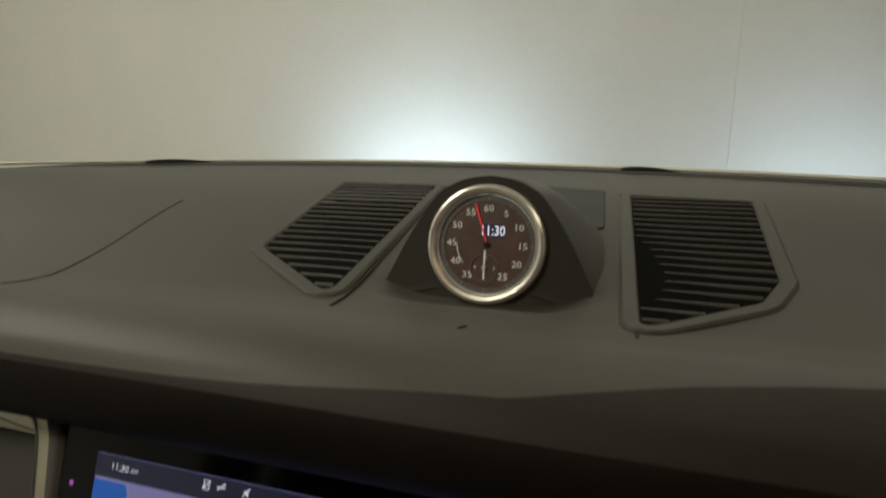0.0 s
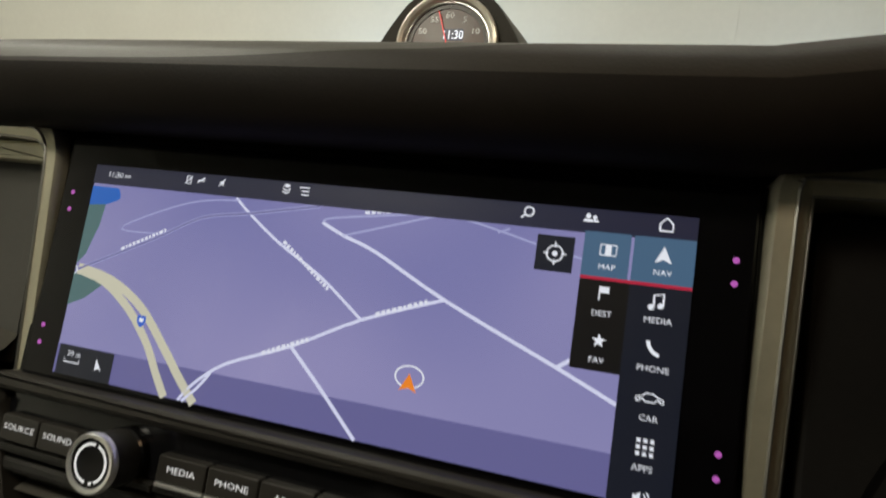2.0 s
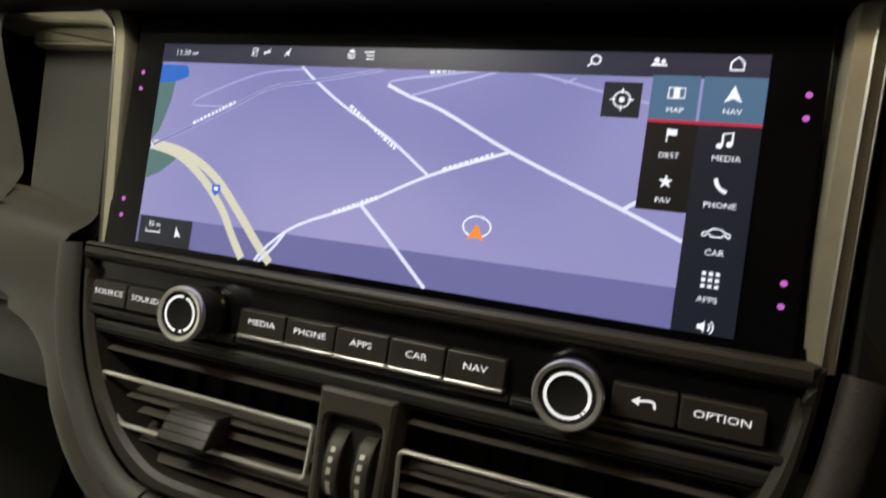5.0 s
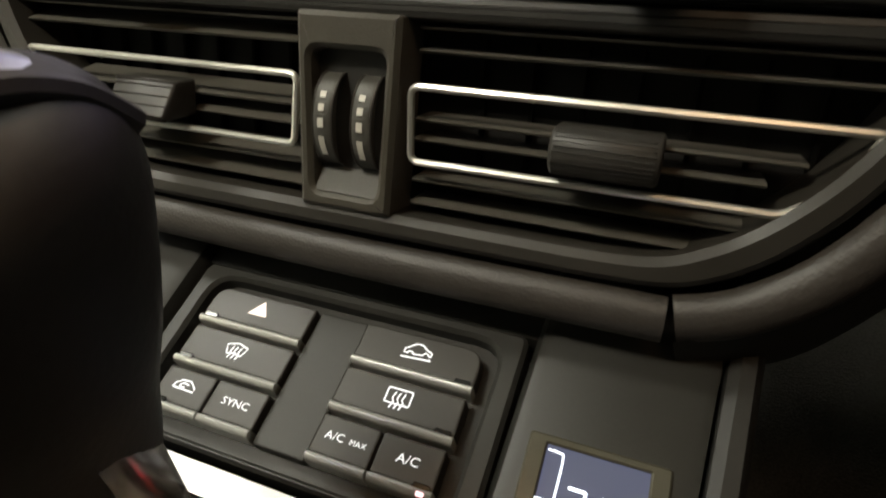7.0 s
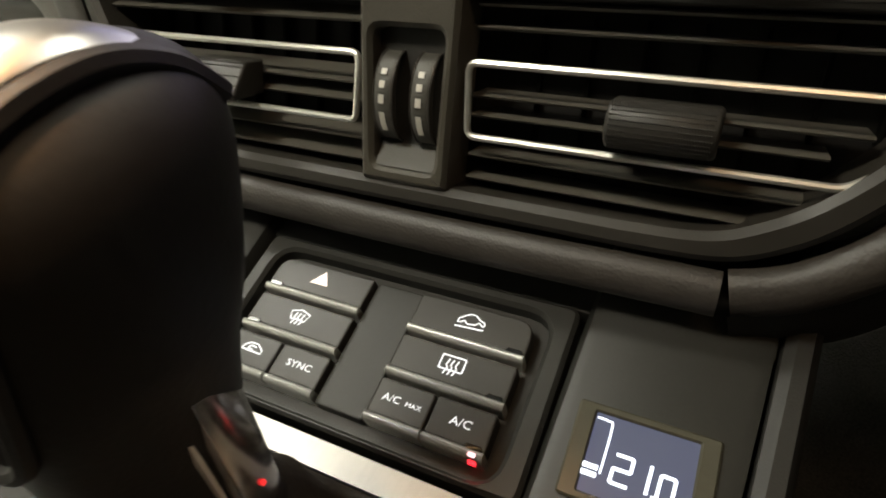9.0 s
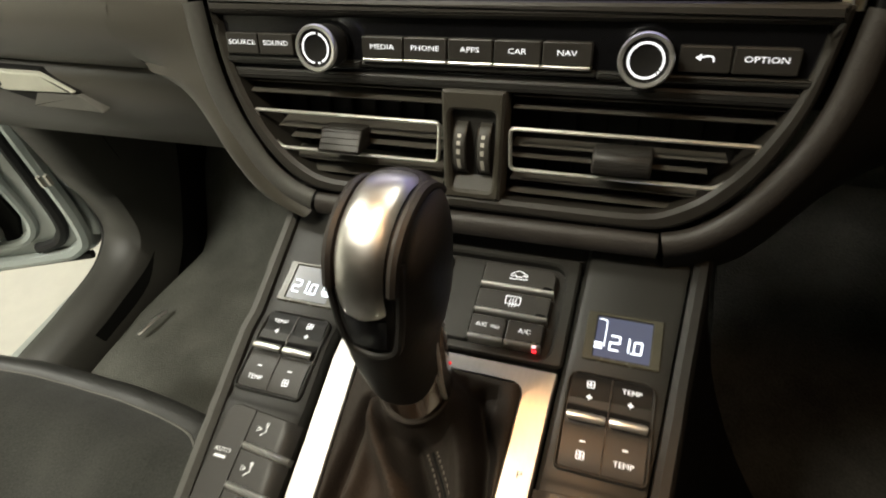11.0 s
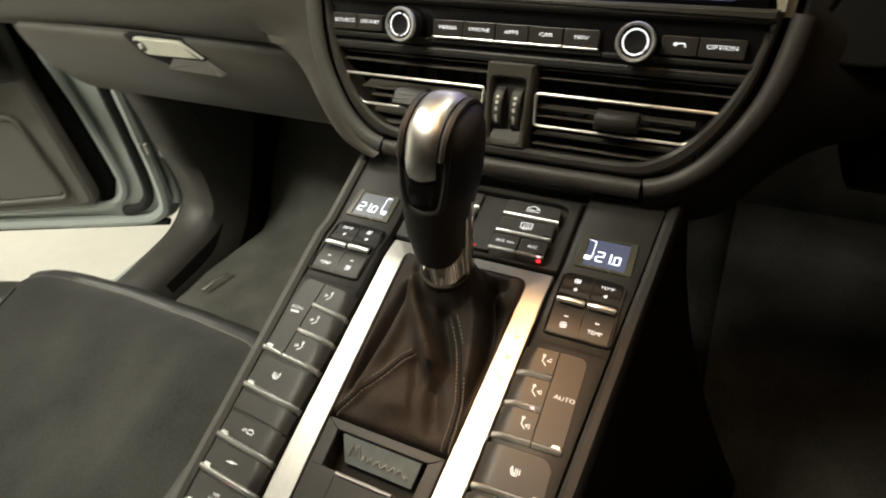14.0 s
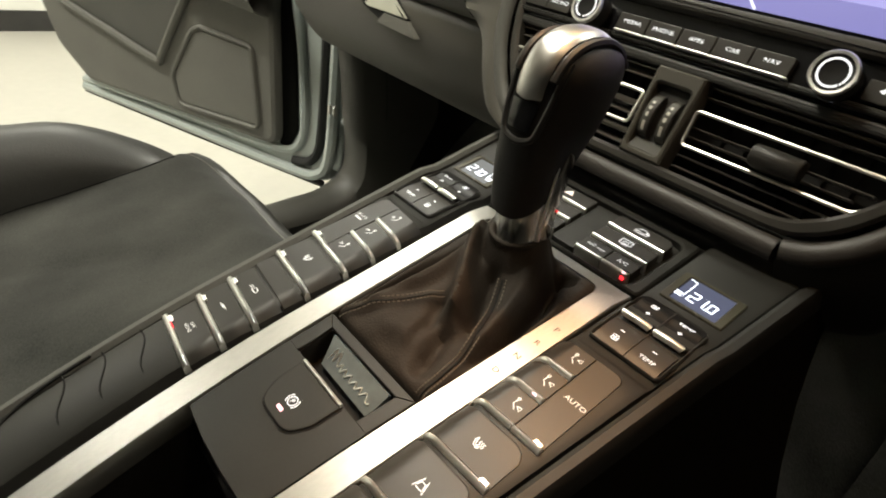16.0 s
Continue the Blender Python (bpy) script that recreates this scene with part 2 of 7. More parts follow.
ORANGE = glowing("screen_orange_arrow", (0.90, 0.25, 0.02), 1.0)
GREYWORD = glowing("screen_grey_words", (0.78, 0.80, 0.93), 1.0)
LAMPFACE = glowing("lamp_diffuser", (1.0, 0.95, 0.82), 6.0, (0.8, 0.8, 0.8))

# ---- building tools ----
STACK_LEAN, DECK_RISE, DIAL_LEAN = radians(20.5), math.atan(0.25), radians(14)


def stack(u, v, d=0.0):
    """A place on the leaning centre stack: u across, v up its face, d out of it."""
    return Vector((u, 0.004 + v * math.sin(STACK_LEAN) - d * math.cos(STACK_LEAN), 0.905 + v * math.cos(STACK_LEAN) + d * math.sin(STACK_LEAN)))


def deck(u, w, h=0.0):
    """A place on the rising console: u across, w forward along it, h above it; it falls away towards the rear."""
    if w < -0.09:
        h -= 0.5 * (w + 0.09) ** 2
    if w > 0.03:
        # the front part lies a little flatter
        f = min(1.0, (w - 0.03) / 0.018)
        h -= 0.0035 * f * f * (3 - 2 * f)
    return Vector((u, -0.126 + w * math.cos(DECK_RISE) - h * math.sin(DECK_RISE), 0.814 + w * math.sin(DECK_RISE) + h * math.cos(DECK_RISE)))


def dial(a, b, d=0.0):
    """A place on the clock's face."""
    a, b = a * 0.95 + 0.0005, b * 0.95 + 0.0013
    return Vector((a, 0.180 + b * math.sin(DIAL_LEAN) - d * math.cos(DIAL_LEAN), 1.125 + b * math.cos(DIAL_LEAN) + d * math.sin(DIAL_LEAN)))


def plain(x, y, z=0.0):
    return Vector((x, y, z))


def thing(name, place, label, category, group="", kind=""):
    ob = new(name)
    ob.location = place
    ob.empty_display_size = 0.02
    return tagged(ob, label, category, group, kind)


ORIGINS = {}


def part(name, bm, material, parent=None, label="", smooth=True, crease=38):
    """Links a bmesh, whose points are places in the world, as one mesh object, under its thing or part."""
    me = bpy.data.meshes.new(name)
    bmesh.ops.recalc_face_normals(bm, faces=bm.faces)
    mids = [v.co for v in bm.verts]
    mid = sum(mids, Vector()) / max(len(mids), 1)
    bmesh.ops.translate(bm, verts=bm.verts, vec=-mid)
    flat = bm.faces.layers.int.get("flat")
    for f in bm.faces:
        f.smooth = smooth
    for e in bm.edges:
        level = flat is not None and any(f[flat] for f in e.link_faces)
        e.smooth = not level and len(e.link_faces) == 2 and e.calc_face_angle(0) < radians(crease)
    bm.to_mesh(me)
    bm.free()
    me.materials.append(material)
    ob = new(name, me)
    ORIGINS[ob.name] = mid
    if parent is not None:
        base = ORIGINS.get(parent.name, parent.location)
        ob.parent = parent
        ob.location = mid - base
    else:
        ob.location = mid
    if label:
        ob["label"] = label
    return ob


def rounded(poly, r, n=4):
    """The polygon with its corners rounded; r is one radius or one for each corner."""
    out, k = [], len(poly)
    rs = r if isinstance(r, (list, tuple)) else [r] * k
    for i in range(k):
        a, b, c = Vector(poly[i - 1]), Vector(poly[i]), Vector(poly[(i + 1) % k])
        d1, d2 = (a - b), (c - b)
        l1, l2 = d1.length, d2.length
        d1, d2 = d1 / l1, d2 / l2
        half = math.acos(max(-1, min(1, d1.dot(d2)))) / 2
        if rs[i] <= 0 or half > 1.5:
            out.append(tuple(b))
            continue
        t = min(rs[i] / math.tan(half), l1 * 0.49, l2 * 0.49)
        p, q = b + d1 * t, b + d2 * t
        for j in range(n + 1):
            s = j / n
            out.append(tuple((1 - s) ** 2 * p + 2 * s * (1 - s) * b + s * s * q))
    return out


def rrect(u0, v0, u1, v1, r=0.0, n=4):
    return rounded([(u0, v0), (u1, v0), (u1, v1), (u0, v1)], r, n) if r else [(u0, v0), (u1, v0), (u1, v1), (u0, v1)]


def shrunk(poly, d):
    """The polygon moved inwards by d (outwards if d is negative)."""
    k = len(poly)
    area = sum(poly[i - 1][0] * poly[i][1] - poly[i][0] * poly[i - 1][1] for i in range(k))
    s = 1 if area > 0 else -1
    out = []
    for i in range(k):
        a, b, c = Vector(poly[i - 1]), Vector(poly[i]), Vector(poly[(i + 1) % k])
        e1, e2 = (b - a), (c - b)
        if e1.length < 1e-9 or e2.length < 1e-9:
            out.append(tuple(b))
            continue
        n1 = Vector((-e1.y, e1.x)).normalized() * s
        n2 = Vector((-e2.y, e2.x)).normalized() * s
        m = n1 + n2
        m = m / max(m.length_squared / 2, 0.35)
        out.append(tuple(b + m * d))
    return out


def loft(rings, at=plain, closed=True, caps=True, bm=None):
    """Skins rings of points (three numbers each, put through at)."""
    bm = bm or bmesh.new()
    flat = bm.faces.layers.int.get("flat") or bm.faces.layers.int.new("flat")
    rows = [[bm.verts.new(at(*p)) for p in ring] for ring in rings]
    for r1, r2 in zip(rows, rows[1:]):
        k = len(r1)
        for i in range(k if closed else k - 1):
            j = (i + 1) % k
            bm.faces.new((r1[i], r1[j], r2[j], r2[i]))
    if caps and closed:
        for r in (rows[0], rows[-1]):
            if len(r) > 2:
                bm.faces.new(r)[flat] = 1
    return bm


def slab(poly, h0, h1, at=plain, edge=0.0, bm=None, steps=2):
    """A plate over a polygon from height h0 to h1, with its upper edge rounded off."""
    rings = [[(*p, h0) for p in poly]]
    if edge:
        for j in range(steps + 1):
            a = j / steps * math.pi / 2
            q = shrunk(poly, edge * (1 - math.cos(a)))
            rings.append([(*p, h1 - edge + edge * math.sin(a)) for p in q])
    else:
        rings.append([(*p, h1) for p in poly])
    return loft(rings, at, bm=bm)


def rim(outer, inner, h0, h1, at=plain, edge=0.0, bm=None):
    """A closed band between two polygons of as many points, h0 to h1."""
    o2, i2 = (shrunk(outer, edge), shrunk(inner, -edge)) if edge else (outer, inner)
    rings = [[(*p, h0) for p in outer], [(*p, h1 - edge) for p in outer], [(*p, h1) for p in o2],
             [(*p, h1) for p in i2], [(*p, h1 - edge) for p in inner], [(*p, h0) for p in inner]]
    if not edge:
        rings = [rings[0], rings[2], rings[3], rings[5]]
    return loft(rings, at, caps=False, bm=bm)


def rod(path, r, at=plain, closed=False, n=8, bm=None, flat=1.0):
    """A round bar along a line of places."""
    pts = [at(*p) for p in path]
    k, rings = len(pts), []
    up = None
    for i in range(k):
        a = pts[i - 1] if (i or closed) else pts[i]
        b = pts[(i + 1) % k] if (i < k - 1 or closed) else pts[i]
        d = (b - a).normalized()
        if up is None:
            up = Vector((0, 0, 1)) if abs(d.z) < 0.9 else Vector((1, 0, 0))
        side = d.cross(up)
        if side.length < 1e-6:
            side = d.cross(Vector((0, 1, 0)))
        side.normalize()
        up = side.cross(d).normalized()
        rr = r[i] if isinstance(r, (list, tuple)) else r
        rings.append([pts[i] + (side * math.cos(2 * math.pi * j / n) + up * math.sin(2 * math.pi * j / n) * flat) * rr for j in range(n)])
    if closed:
        rings.append(rings[0])
        bm = bm or bmesh.new()
        rows = [[bm.verts.new(p) for p in ring] for ring in rings[:-1]]
        for i in range(len(rows)):
            r1, r2 = rows[i], rows[(i + 1) % len(rows)]
            for j in range(n):
                bm.faces.new((r1[j], r1[(j + 1) % n], r2[(j + 1) % n], r2[j]))
        return bm
    return loft([[tuple(p) for p in ring] for ring in rings], plain, bm=bm)


def turned(profile, at, n=40, centre=(0, 0), bm=None, caps=True):
    """A turned body: pairs of radius and height about a centre."""
    rings = [[(centre[0] + r * math.cos(2 * math.pi * j / n), centre[1] + r * math.sin(2 * math.pi * j / n), h) for j in range(n)] for r, h in profile]
    return loft(rings, at, caps=caps, bm=bm)


def stroke(points, width, h, at, thick=0.0002, bm=None):
    """A flat painted line of that width through points."""
    bm = bm or bmesh.new()
    left, right = [], []
    k = len(points)
    for i in range(k):
        a, b = Vector(points[max(i - 1, 0)]), Vector(points[min(i + 1, k - 1)])
        d = (b - a).normalized()
        nrm = Vector((-d.y, d.x)) * width / 2
        p = Vector(points[i])
        left.append(p + nrm)
        right.append(p - nrm)
    tops = [(bm.verts.new(at(*l, h + thick)), bm.verts.new(at(*r, h + thick))) for l, r in zip(left, right)]
    for (a, b), (c, d) in zip(tops, tops[1:]):
        bm.faces.new((a, b, d, c))
    return bm


def patch(poly, h, at, bm=None):
    bm = bm or bmesh.new()
    bm.faces.new([bm.verts.new(at(*p, h)) for p in poly])
    return bm


WORDS = {}


def words(text, size, u, v, h, at, bm=None, turn=0.0, wide=1.0, bold=0.0):
    """Raised letters of the built-in font, centred on u, v; size is the height of a capital."""
    key = (text, bold)
    if key not in WORDS:
        cu = bpy.data.curves.new("letters", "FONT")
        cu.body, cu.align_x, cu.size, cu.resolution_u, cu.offset = text, "CENTER", 1.0, 2, bold
        ob = new("letters", cu)
        bpy.context.view_layer.update()
        me = bpy.data.meshes.new_from_object(ob.evaluated_get(bpy.context.evaluated_depsgraph_get()))
        WORDS[key] = ([tuple(x.co) for x in me.vertices], [tuple(f.vertices) for f in me.polygons])
        bpy.data.objects.remove(ob)
        bpy.data.meshes.remove(me)
        bpy.data.curves.remove(cu)
    pts, faces = WORDS[key]
    s = size / 0.69
    bm = bm or bmesh.new()
    c, sn = math.cos(turn), math.sin(turn)
    vs = []
    for x, y, z in pts:
        x, y = x * s * wide, (y - 0.345) * s
        vs.append(bm.verts.new(at(u + c * x - sn * y, v + sn * x + c * y, h)))
    for f in faces:
        if len(set(f)) > 2:
            try:
                bm.faces.new([vs[i] for i in f])
            except ValueError:
                pass
    return bm


def circle(u, v, r, n=20, a0=0.0, a1=2 * math.pi):
    return [(u + r * math.cos(a0 + (a1 - a0) * i / n), v + r * math.sin(a0 + (a1 - a0) * i / n)) for i in range(n + 1)]


def box(x0, y0, z0, x1, y1, z1, bm=None):
    return slab([(x0, y0), (x1, y0), (x1, y1), (x0, y1)], z0, z1, plain, bm=bm)


def spline(points, n=6):
    """A smooth line through points of any dimension."""
    out, k = [], len(points)
    for i in range(k - 1):
        p0, p1, p2, p3 = (np.array(points[max(i - 1, 0)], float), np.array(points[i], float), np.array(points[i + 1], float), np.array(points[min(i + 2, k - 1)], float))
        for j in range(n):
            s = j / n
            out.append(tuple(0.5 * (2 * p1 + (p2 - p0) * s + (2 * p0 - 5 * p1 + 4 * p2 - p3) * s * s + (3 * p1 - p0 - 3 * p2 + p3) * s ** 3)))
    out.append(tuple(np.array(points[-1], float)))
    return out


def sheet(rows, at=plain, bm=None, thick=0.0):
    """A surface through rows of places; thick gives it a back."""
    bm = loft(rows, at, closed=False, caps=False, bm=bm)
    if thick:
        bmesh.ops.recalc_face_normals(bm, faces=bm.faces)
        bmesh.ops.solidify(bm, geom=bm.faces[:], thickness=thick)
    return bm

# ---- the hall ----
HALL_X0, HALL_X1, HALL_Y0, HALL_Y1, HALL_H = -4.12, 4.2, -5.0, 2.6, 3.2
ground = part("floor", box(HALL_X0 - 0.1, HALL_Y0 - 0.1, -0.1, HALL_X1 + 0.1, HALL_Y1 + 0.1, 0.0), FLOOR)
tagged(ground, "pale cream polished hall floor under the car", "floor", kind="structure")
ceil = part("ceiling", box(HALL_X0 - 0.1, HALL_Y0 - 0.1, HALL_H, HALL_X1 + 0.1, HALL_Y1 + 0.1, HALL_H + 0.1), WALL)
tagged(ceil, "plain off-white hall ceiling", "ceiling", kind="structure")


def hall_wall(name, x0, y0, x1, y1, label):
    ob = part(name, box(x0, y0, 0.0, x1, y1, HALL_H), WALL)
    return tagged(ob, label, "wall", kind="structure")


# the wall ahead is hung with upright sheets, their joints open by a few millimetres
wall_north = hall_wall("wall_north", HALL_X0 - 0.1, HALL_Y1 + 0.02, HALL_X1 + 0.1, HALL_Y1 + 0.12, "off-white sheeted wall ahead of the car")
edges = [HALL_X0, 0.485, HALL_X1]
for e0, e1 in zip(edges, edges[1:]):
    bow = [[(e0 + 0.0007 + (e1 - e0 - 0.0009) * i / 10, HALL_Y1 + 0.0016 * math.sin(i * 1.7 + e0), z) for i in range(11)] for z in (0.0, HALL_H)]
    back = [[(p[0], HALL_Y1 + 0.016, p[2]) for p in reversed(r)] for r in bow]
    part("panel", loft([a + b for a, b in zip(bow, back)]), WALL, wall_north)
hall_wall("wall_south", HALL_X0 - 0.1, HALL_Y0 - 0.1, HALL_X1 + 0.1, HALL_Y0, "off-white hall wall behind the car")
hall_wall("wall_east", HALL_X1, HALL_Y0, HALL_X1 + 0.1, HALL_Y1, "off-white hall wall")
hall_wall("wall_west", HALL_X0 - 0.1, HALL_Y0, HALL_X0, HALL_Y1, "off-white hall wall")
skirt = part("baseboard", box(HALL_X0, HALL_Y0, 0.0, HALL_X0 + 0.02, HALL_Y1, 0.115), DARK)
tagged(skirt, "dark grey skirting along the hall wall", "baseboard", kind="structure")


def ceiling_lamp(x, y):
    t = thing("ceiling_lamp", (x, y, HALL_H), "long warm-white ceiling lamp with a metal housing", "ceiling lamp", "hall ceiling lamps")
    part("housing", rim(rrect(x - 0.64, y - 0.29, x + 0.64, y + 0.29), rrect(x - 0.61, y - 0.26, x + 0.61, y + 0.26), HALL_H, HALL_H - 0.05), MATTE_ALU, t)
    part("diffuser", box(x - 0.61, y - 0.26, HALL_H - 0.02, x + 0.61, y + 0.26, HALL_H - 0.012), LAMPFACE, t)


for lx, ly in ((-2.2, 0.7), (-2.2, -1.7), (0.2, 1.55), (2.4, -0.6)):
    ceiling_lamp(lx, ly)

# ---- the car's shell round the cabin ----
shell = thing("parked_car", (0, -0.4, 0.3), "pale teal car body shell with a dark cabin lining", "car")


def top_y(x):
    """Where the windscreen meets the dashboard."""
    return 0.584 - 0.62 * (x + 0.18) ** 2 if x < -0.18 else 0.584 - 0.50 * (x + 0.18) ** 2


# roof, with its lining
roof = [[(x, y, 1.47 - 0.05 * (x / 0.7) ** 2 - 0.10 * max(0, (y + 0.25) / 0.55) ** 2 - 0.03 * ((y + 0.6) / 0.9) ** 2) for x in np.linspace(-0.72, 0.72, 13)] for y in np.linspace(-1.7, -0.02, 12)]
part("headliner", sheet(roof), HEADLINER, shell, "pale cloth headliner")
part("roof_skin", sheet([[(x, y, z + 0.03) for x, y, z in r] for r in roof]), PAINT, shell)
part("rear_bulkhead", slab([(-0.78, -1.74), (0.78, -1.74), (0.78, -1.7), (-0.78, -1.7)], 0.3, 1.5), DARK, shell)
# the driver's side is shut by an unseen slab that keeps light out
part("far_side_blocker", slab([(0.70, -1.7), (0.76, -1.7), (0.76, 0.6), (0.70, 0.6)], 0.3, 1.46), DARK, shell)
for sx in (-1, 1):
    a, b = Vector((0.66 * sx, -0.02, 1.43)), Vector((0.71 * sx, 0.42, 1.10))
    part("windscreen_pillar", rod([tuple(a), tuple((a + b) / 2 + Vector((0.01 * sx, 0, 0.015))), tuple(b)], 0.035, n=10), TRIM, shell)
part("rear_side_panel", slab([(-0.76, -1.7), (-0.70, -1.7), (-0.70, -0.85), (-0.76, -0.85)], 0.3, 1.06), DARK, shell)
for y0, y1 in ((-1.74, -1.45), (-0.95, -0.85)):
    part("near_pillar", slab([(-0.74, y0), (-0.66, y0), (-0.66, y1), (-0.74, y1)], 1.06, 1.46), DARK, shell)
# bonnet, hidden below the dashboard's edge, with the headlights' housings
hood = [[(x, y, 1.02 - 0.02 * (x / 0.8) ** 2 - 0.30 * ((y - 0.6) / 1.0) ** 2) for x in np.linspace(-0.8, 0.8, 9)] for y in np.linspace(0.6, 1.5, 7)]
part("bonnet", sheet(hood), PAINT, shell)
part("bulkhead", slab([(-0.75, 0.62), (0.75, 0.62), (0.75, 0.66), (-0.75, 0.66)], 0.3, 1.0), VOID, shell)
part("underfloor", box(-0.76, -1.7, 0.28, 0.76, 0.64, 0.30), DARK, shell)
for rx in (-0.20, 0.20):
    roof_light = thing("roof_lamp", (rx, -0.22, 1.45), "small reading lamp in the car roof lining", "reading lamp", "roof lamps")
    part("bezel", rim(rrect(rx - 0.096, -0.285, rx + 0.096, -0.155, 0.01), rrect(rx - 0.087, -0.277, rx + 0.087, -0.163, 0.006), 1.470, 1.444), TRIM, roof_light)

map_light = thing("map_lamp", (-0.06, -0.06, 1.45), "small round map lamp in the car roof lining", "reading lamp", "roof lamps")
part("bezel", rim(circle(-0.06, -0.06, 0.030, 24)[:-1], circle(-0.06, -0.06, 0.022, 24)[:-1], 1.450, 1.422), TRIM, map_light)

# ---- cabin floor ----
carpet = []
for y in np.linspace(-1.6, 0.6, 30):
    rise = 0.0 if y < 0.25 else 0.9 * (y - 0.25) ** 1.3
    carpet.append([(x, y, 0.40 + rise + 0.10 * max(0, 1 - abs(x) / 0.2) ** 0.5 + 0.003 * noise.noise(Vector((x * 9, y * 9, 0)))) for x in np.linspace(-0.66, 0.70, 30)])
cf = tagged(part("carpet", sheet(carpet, thick=0.01), DUSTYMAT), "dark grey looped carpet on the cabin floor", "carpet", kind="structure")

# ---- dashboard ----
TOP = spline([(0.046, 1.1025), (0.052, 1.1100), (0.068, 1.1148), (0.09, 1.1130), (0.12, 1.1070), (0.155, 1.1052), (0.25, 1.1134), (0.38, 1.1267), (0.50, 1.1275), (0.585, 1.1265)], 5)


def top_z(y):
    for (y0, z0), (y1, z1) in zip(TOP, TOP[1:]):
        if y0 <= y <= y1:
            return z0 + (z1 - z0) * (y - y0) / (y1 - y0)
    return TOP[-1][1] if y > TOP[-1][0] else TOP[0][1]


def side_drop(x, y=0.0):
    fade = max(0.0, min(1.0, (0.50 - y) / 0.22))
    if x > 0.14:
        # the brow rises over the instruments
        return -min(0.035, 0.22 * 0.006 * math.log(1 + math.exp((x - 0.159) / 0.006))) * max(0.0, min(1.0, (0.26 - y) / 0.16))
    return 0.014 * max(0.0, (abs(x) - 0.14) / 0.5) ** 1.5 * fade


def on_top(x, y, h=0.0):
    return Vector((x, y, top_z(y) + h - side_drop(x, y)))


dash = thing("dashboard", (0, 0.25, 1.0), "dark grey soft-touch dashboard, its padded edge coloured darker for shade", "dashboard")
xs = np.linspace(-0.74, 0.74, 60)


def dip(x, y):
    """The hollow in front of the clock."""
    return 0.0095 * math.exp(-((y - 0.169) / 0.016) ** 2) / (1 + math.exp((abs(x) - 0.046) / 0.006))


def edge_y(x):
    """Where the shade-dark edge colour begins: further back towards the driver."""
    return 0.0545 + 0.050 / (1 + math.exp(-(x - 0.11) / 0.05))


rows = []
fine_x = sorted(list(np.linspace(-0.74, -0.09, 24)) + list(np.linspace(-0.085, 0.085, 45)) + list(np.linspace(0.09, 0.74, 24)))
fine_y = sorted([p[0] for p in TOP if p[0] >= 0.0545] + [0.054] + list(np.linspace(0.136, 0.215, 22)))
for y in fine_y:
    row = []
    for x in fine_x:
        if y < 0.125:
            yy = edge_y(x) + (y - 0.054) * (0.125 - edge_y(x)) / 0.071
            z = top_z(yy)
        else:
            yy = 0.125 + (y - 0.125) * (top_y(x) - 0.125) / (0.585 - 0.125)
            z = top_z(yy)
        row.append((x, yy, z - side_drop(x, y) - dip(x, yy)))
    rows.append(row)
roll = spline([(0.0540, 1.1111), (0.0500, 1.1085), (0.0445, 1.1015), (0.0425, 1.091), (0.046, 1.081), (0.056, 1.075), (0.085, 1.071), (0.135, 1.070)], 5)


def edge_turn(x, k):
    """Down the padded edge, k counted along its section from the top (0) to the screen."""
    if k < 4:
        y = edge_y(x) + (0.054 - edge_y(x)) * k / 4
        return (x, y, top_z(y) - side_drop(x))
    n = min(int(k - 4), len(roll) - 2)
    f = k - 4 - n
    return (x, roll[n][0] + (roll[n + 1][0] - roll[n][0]) * f, roll[n][1] + (roll[n + 1][1] - roll[n][1]) * f - side_drop(x))


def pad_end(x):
    """Where the soft pad's colour ends and the brown that stands for its shade begins."""
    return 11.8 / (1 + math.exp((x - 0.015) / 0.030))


# the soft pad turns over the edge, wider on the driver's side; from there back to the screen its shade is put in as two
# darker colours
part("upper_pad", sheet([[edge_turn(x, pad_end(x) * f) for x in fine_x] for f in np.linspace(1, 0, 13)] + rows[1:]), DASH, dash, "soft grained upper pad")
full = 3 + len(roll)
part("shaded_edge", sheet([[edge_turn(x, pad_end(x) + (13 - pad_end(x)) * f) for x in fine_x] for f in np.linspace(0, 1, 14)]), DIMEDGE, dash, "edge coloured dark brown for its shade")
part("padded_edge", sheet([[edge_turn(x, 13 + (full - 13) * f) for x in fine_x] for f in np.linspace(0, 1, 26)]), SHADEHIDE, dash, "grained edge coloured near-black for its shade")
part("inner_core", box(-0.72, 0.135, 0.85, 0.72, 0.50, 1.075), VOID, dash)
part("cowl_strip", sheet([[(x, top_y(x) + dy, top_z(top_y(x)) - side_drop(x, top_y(x)) + 0.0005 + dz) for x in xs] for dy, dz in ((-0.008, 0.0), (-0.006, 0.003), (0.010, 0.004), (0.014, -0.02))]), DASH, dash, "soft strip at the foot of the windscreen")
part("glass_edge", rod([(x, top_y(x) + 0.016, top_z(top_y(x)) + 0.0045) for x in xs], 0.0022, n=6), MATTE_ALU, dash, "pale glass edge")
for x0, x1 in ((-0.528, -0.452), (0.062, 0.118)):
    part("screen_clip", rod([(x0 + (x1 - x0) * i / 6, top_y(x0 + (x1 - x0) * i / 6) - 0.004, top_z(top_y(x0)) + 0.004 + 0.0015 * math.sin(math.pi * i / 6)) for i in range(7)], [0.0024, 0.0030, 0.0029, 0.0026, 0.0020, 0.0013, 0.0006], n=6), VOID, dash)
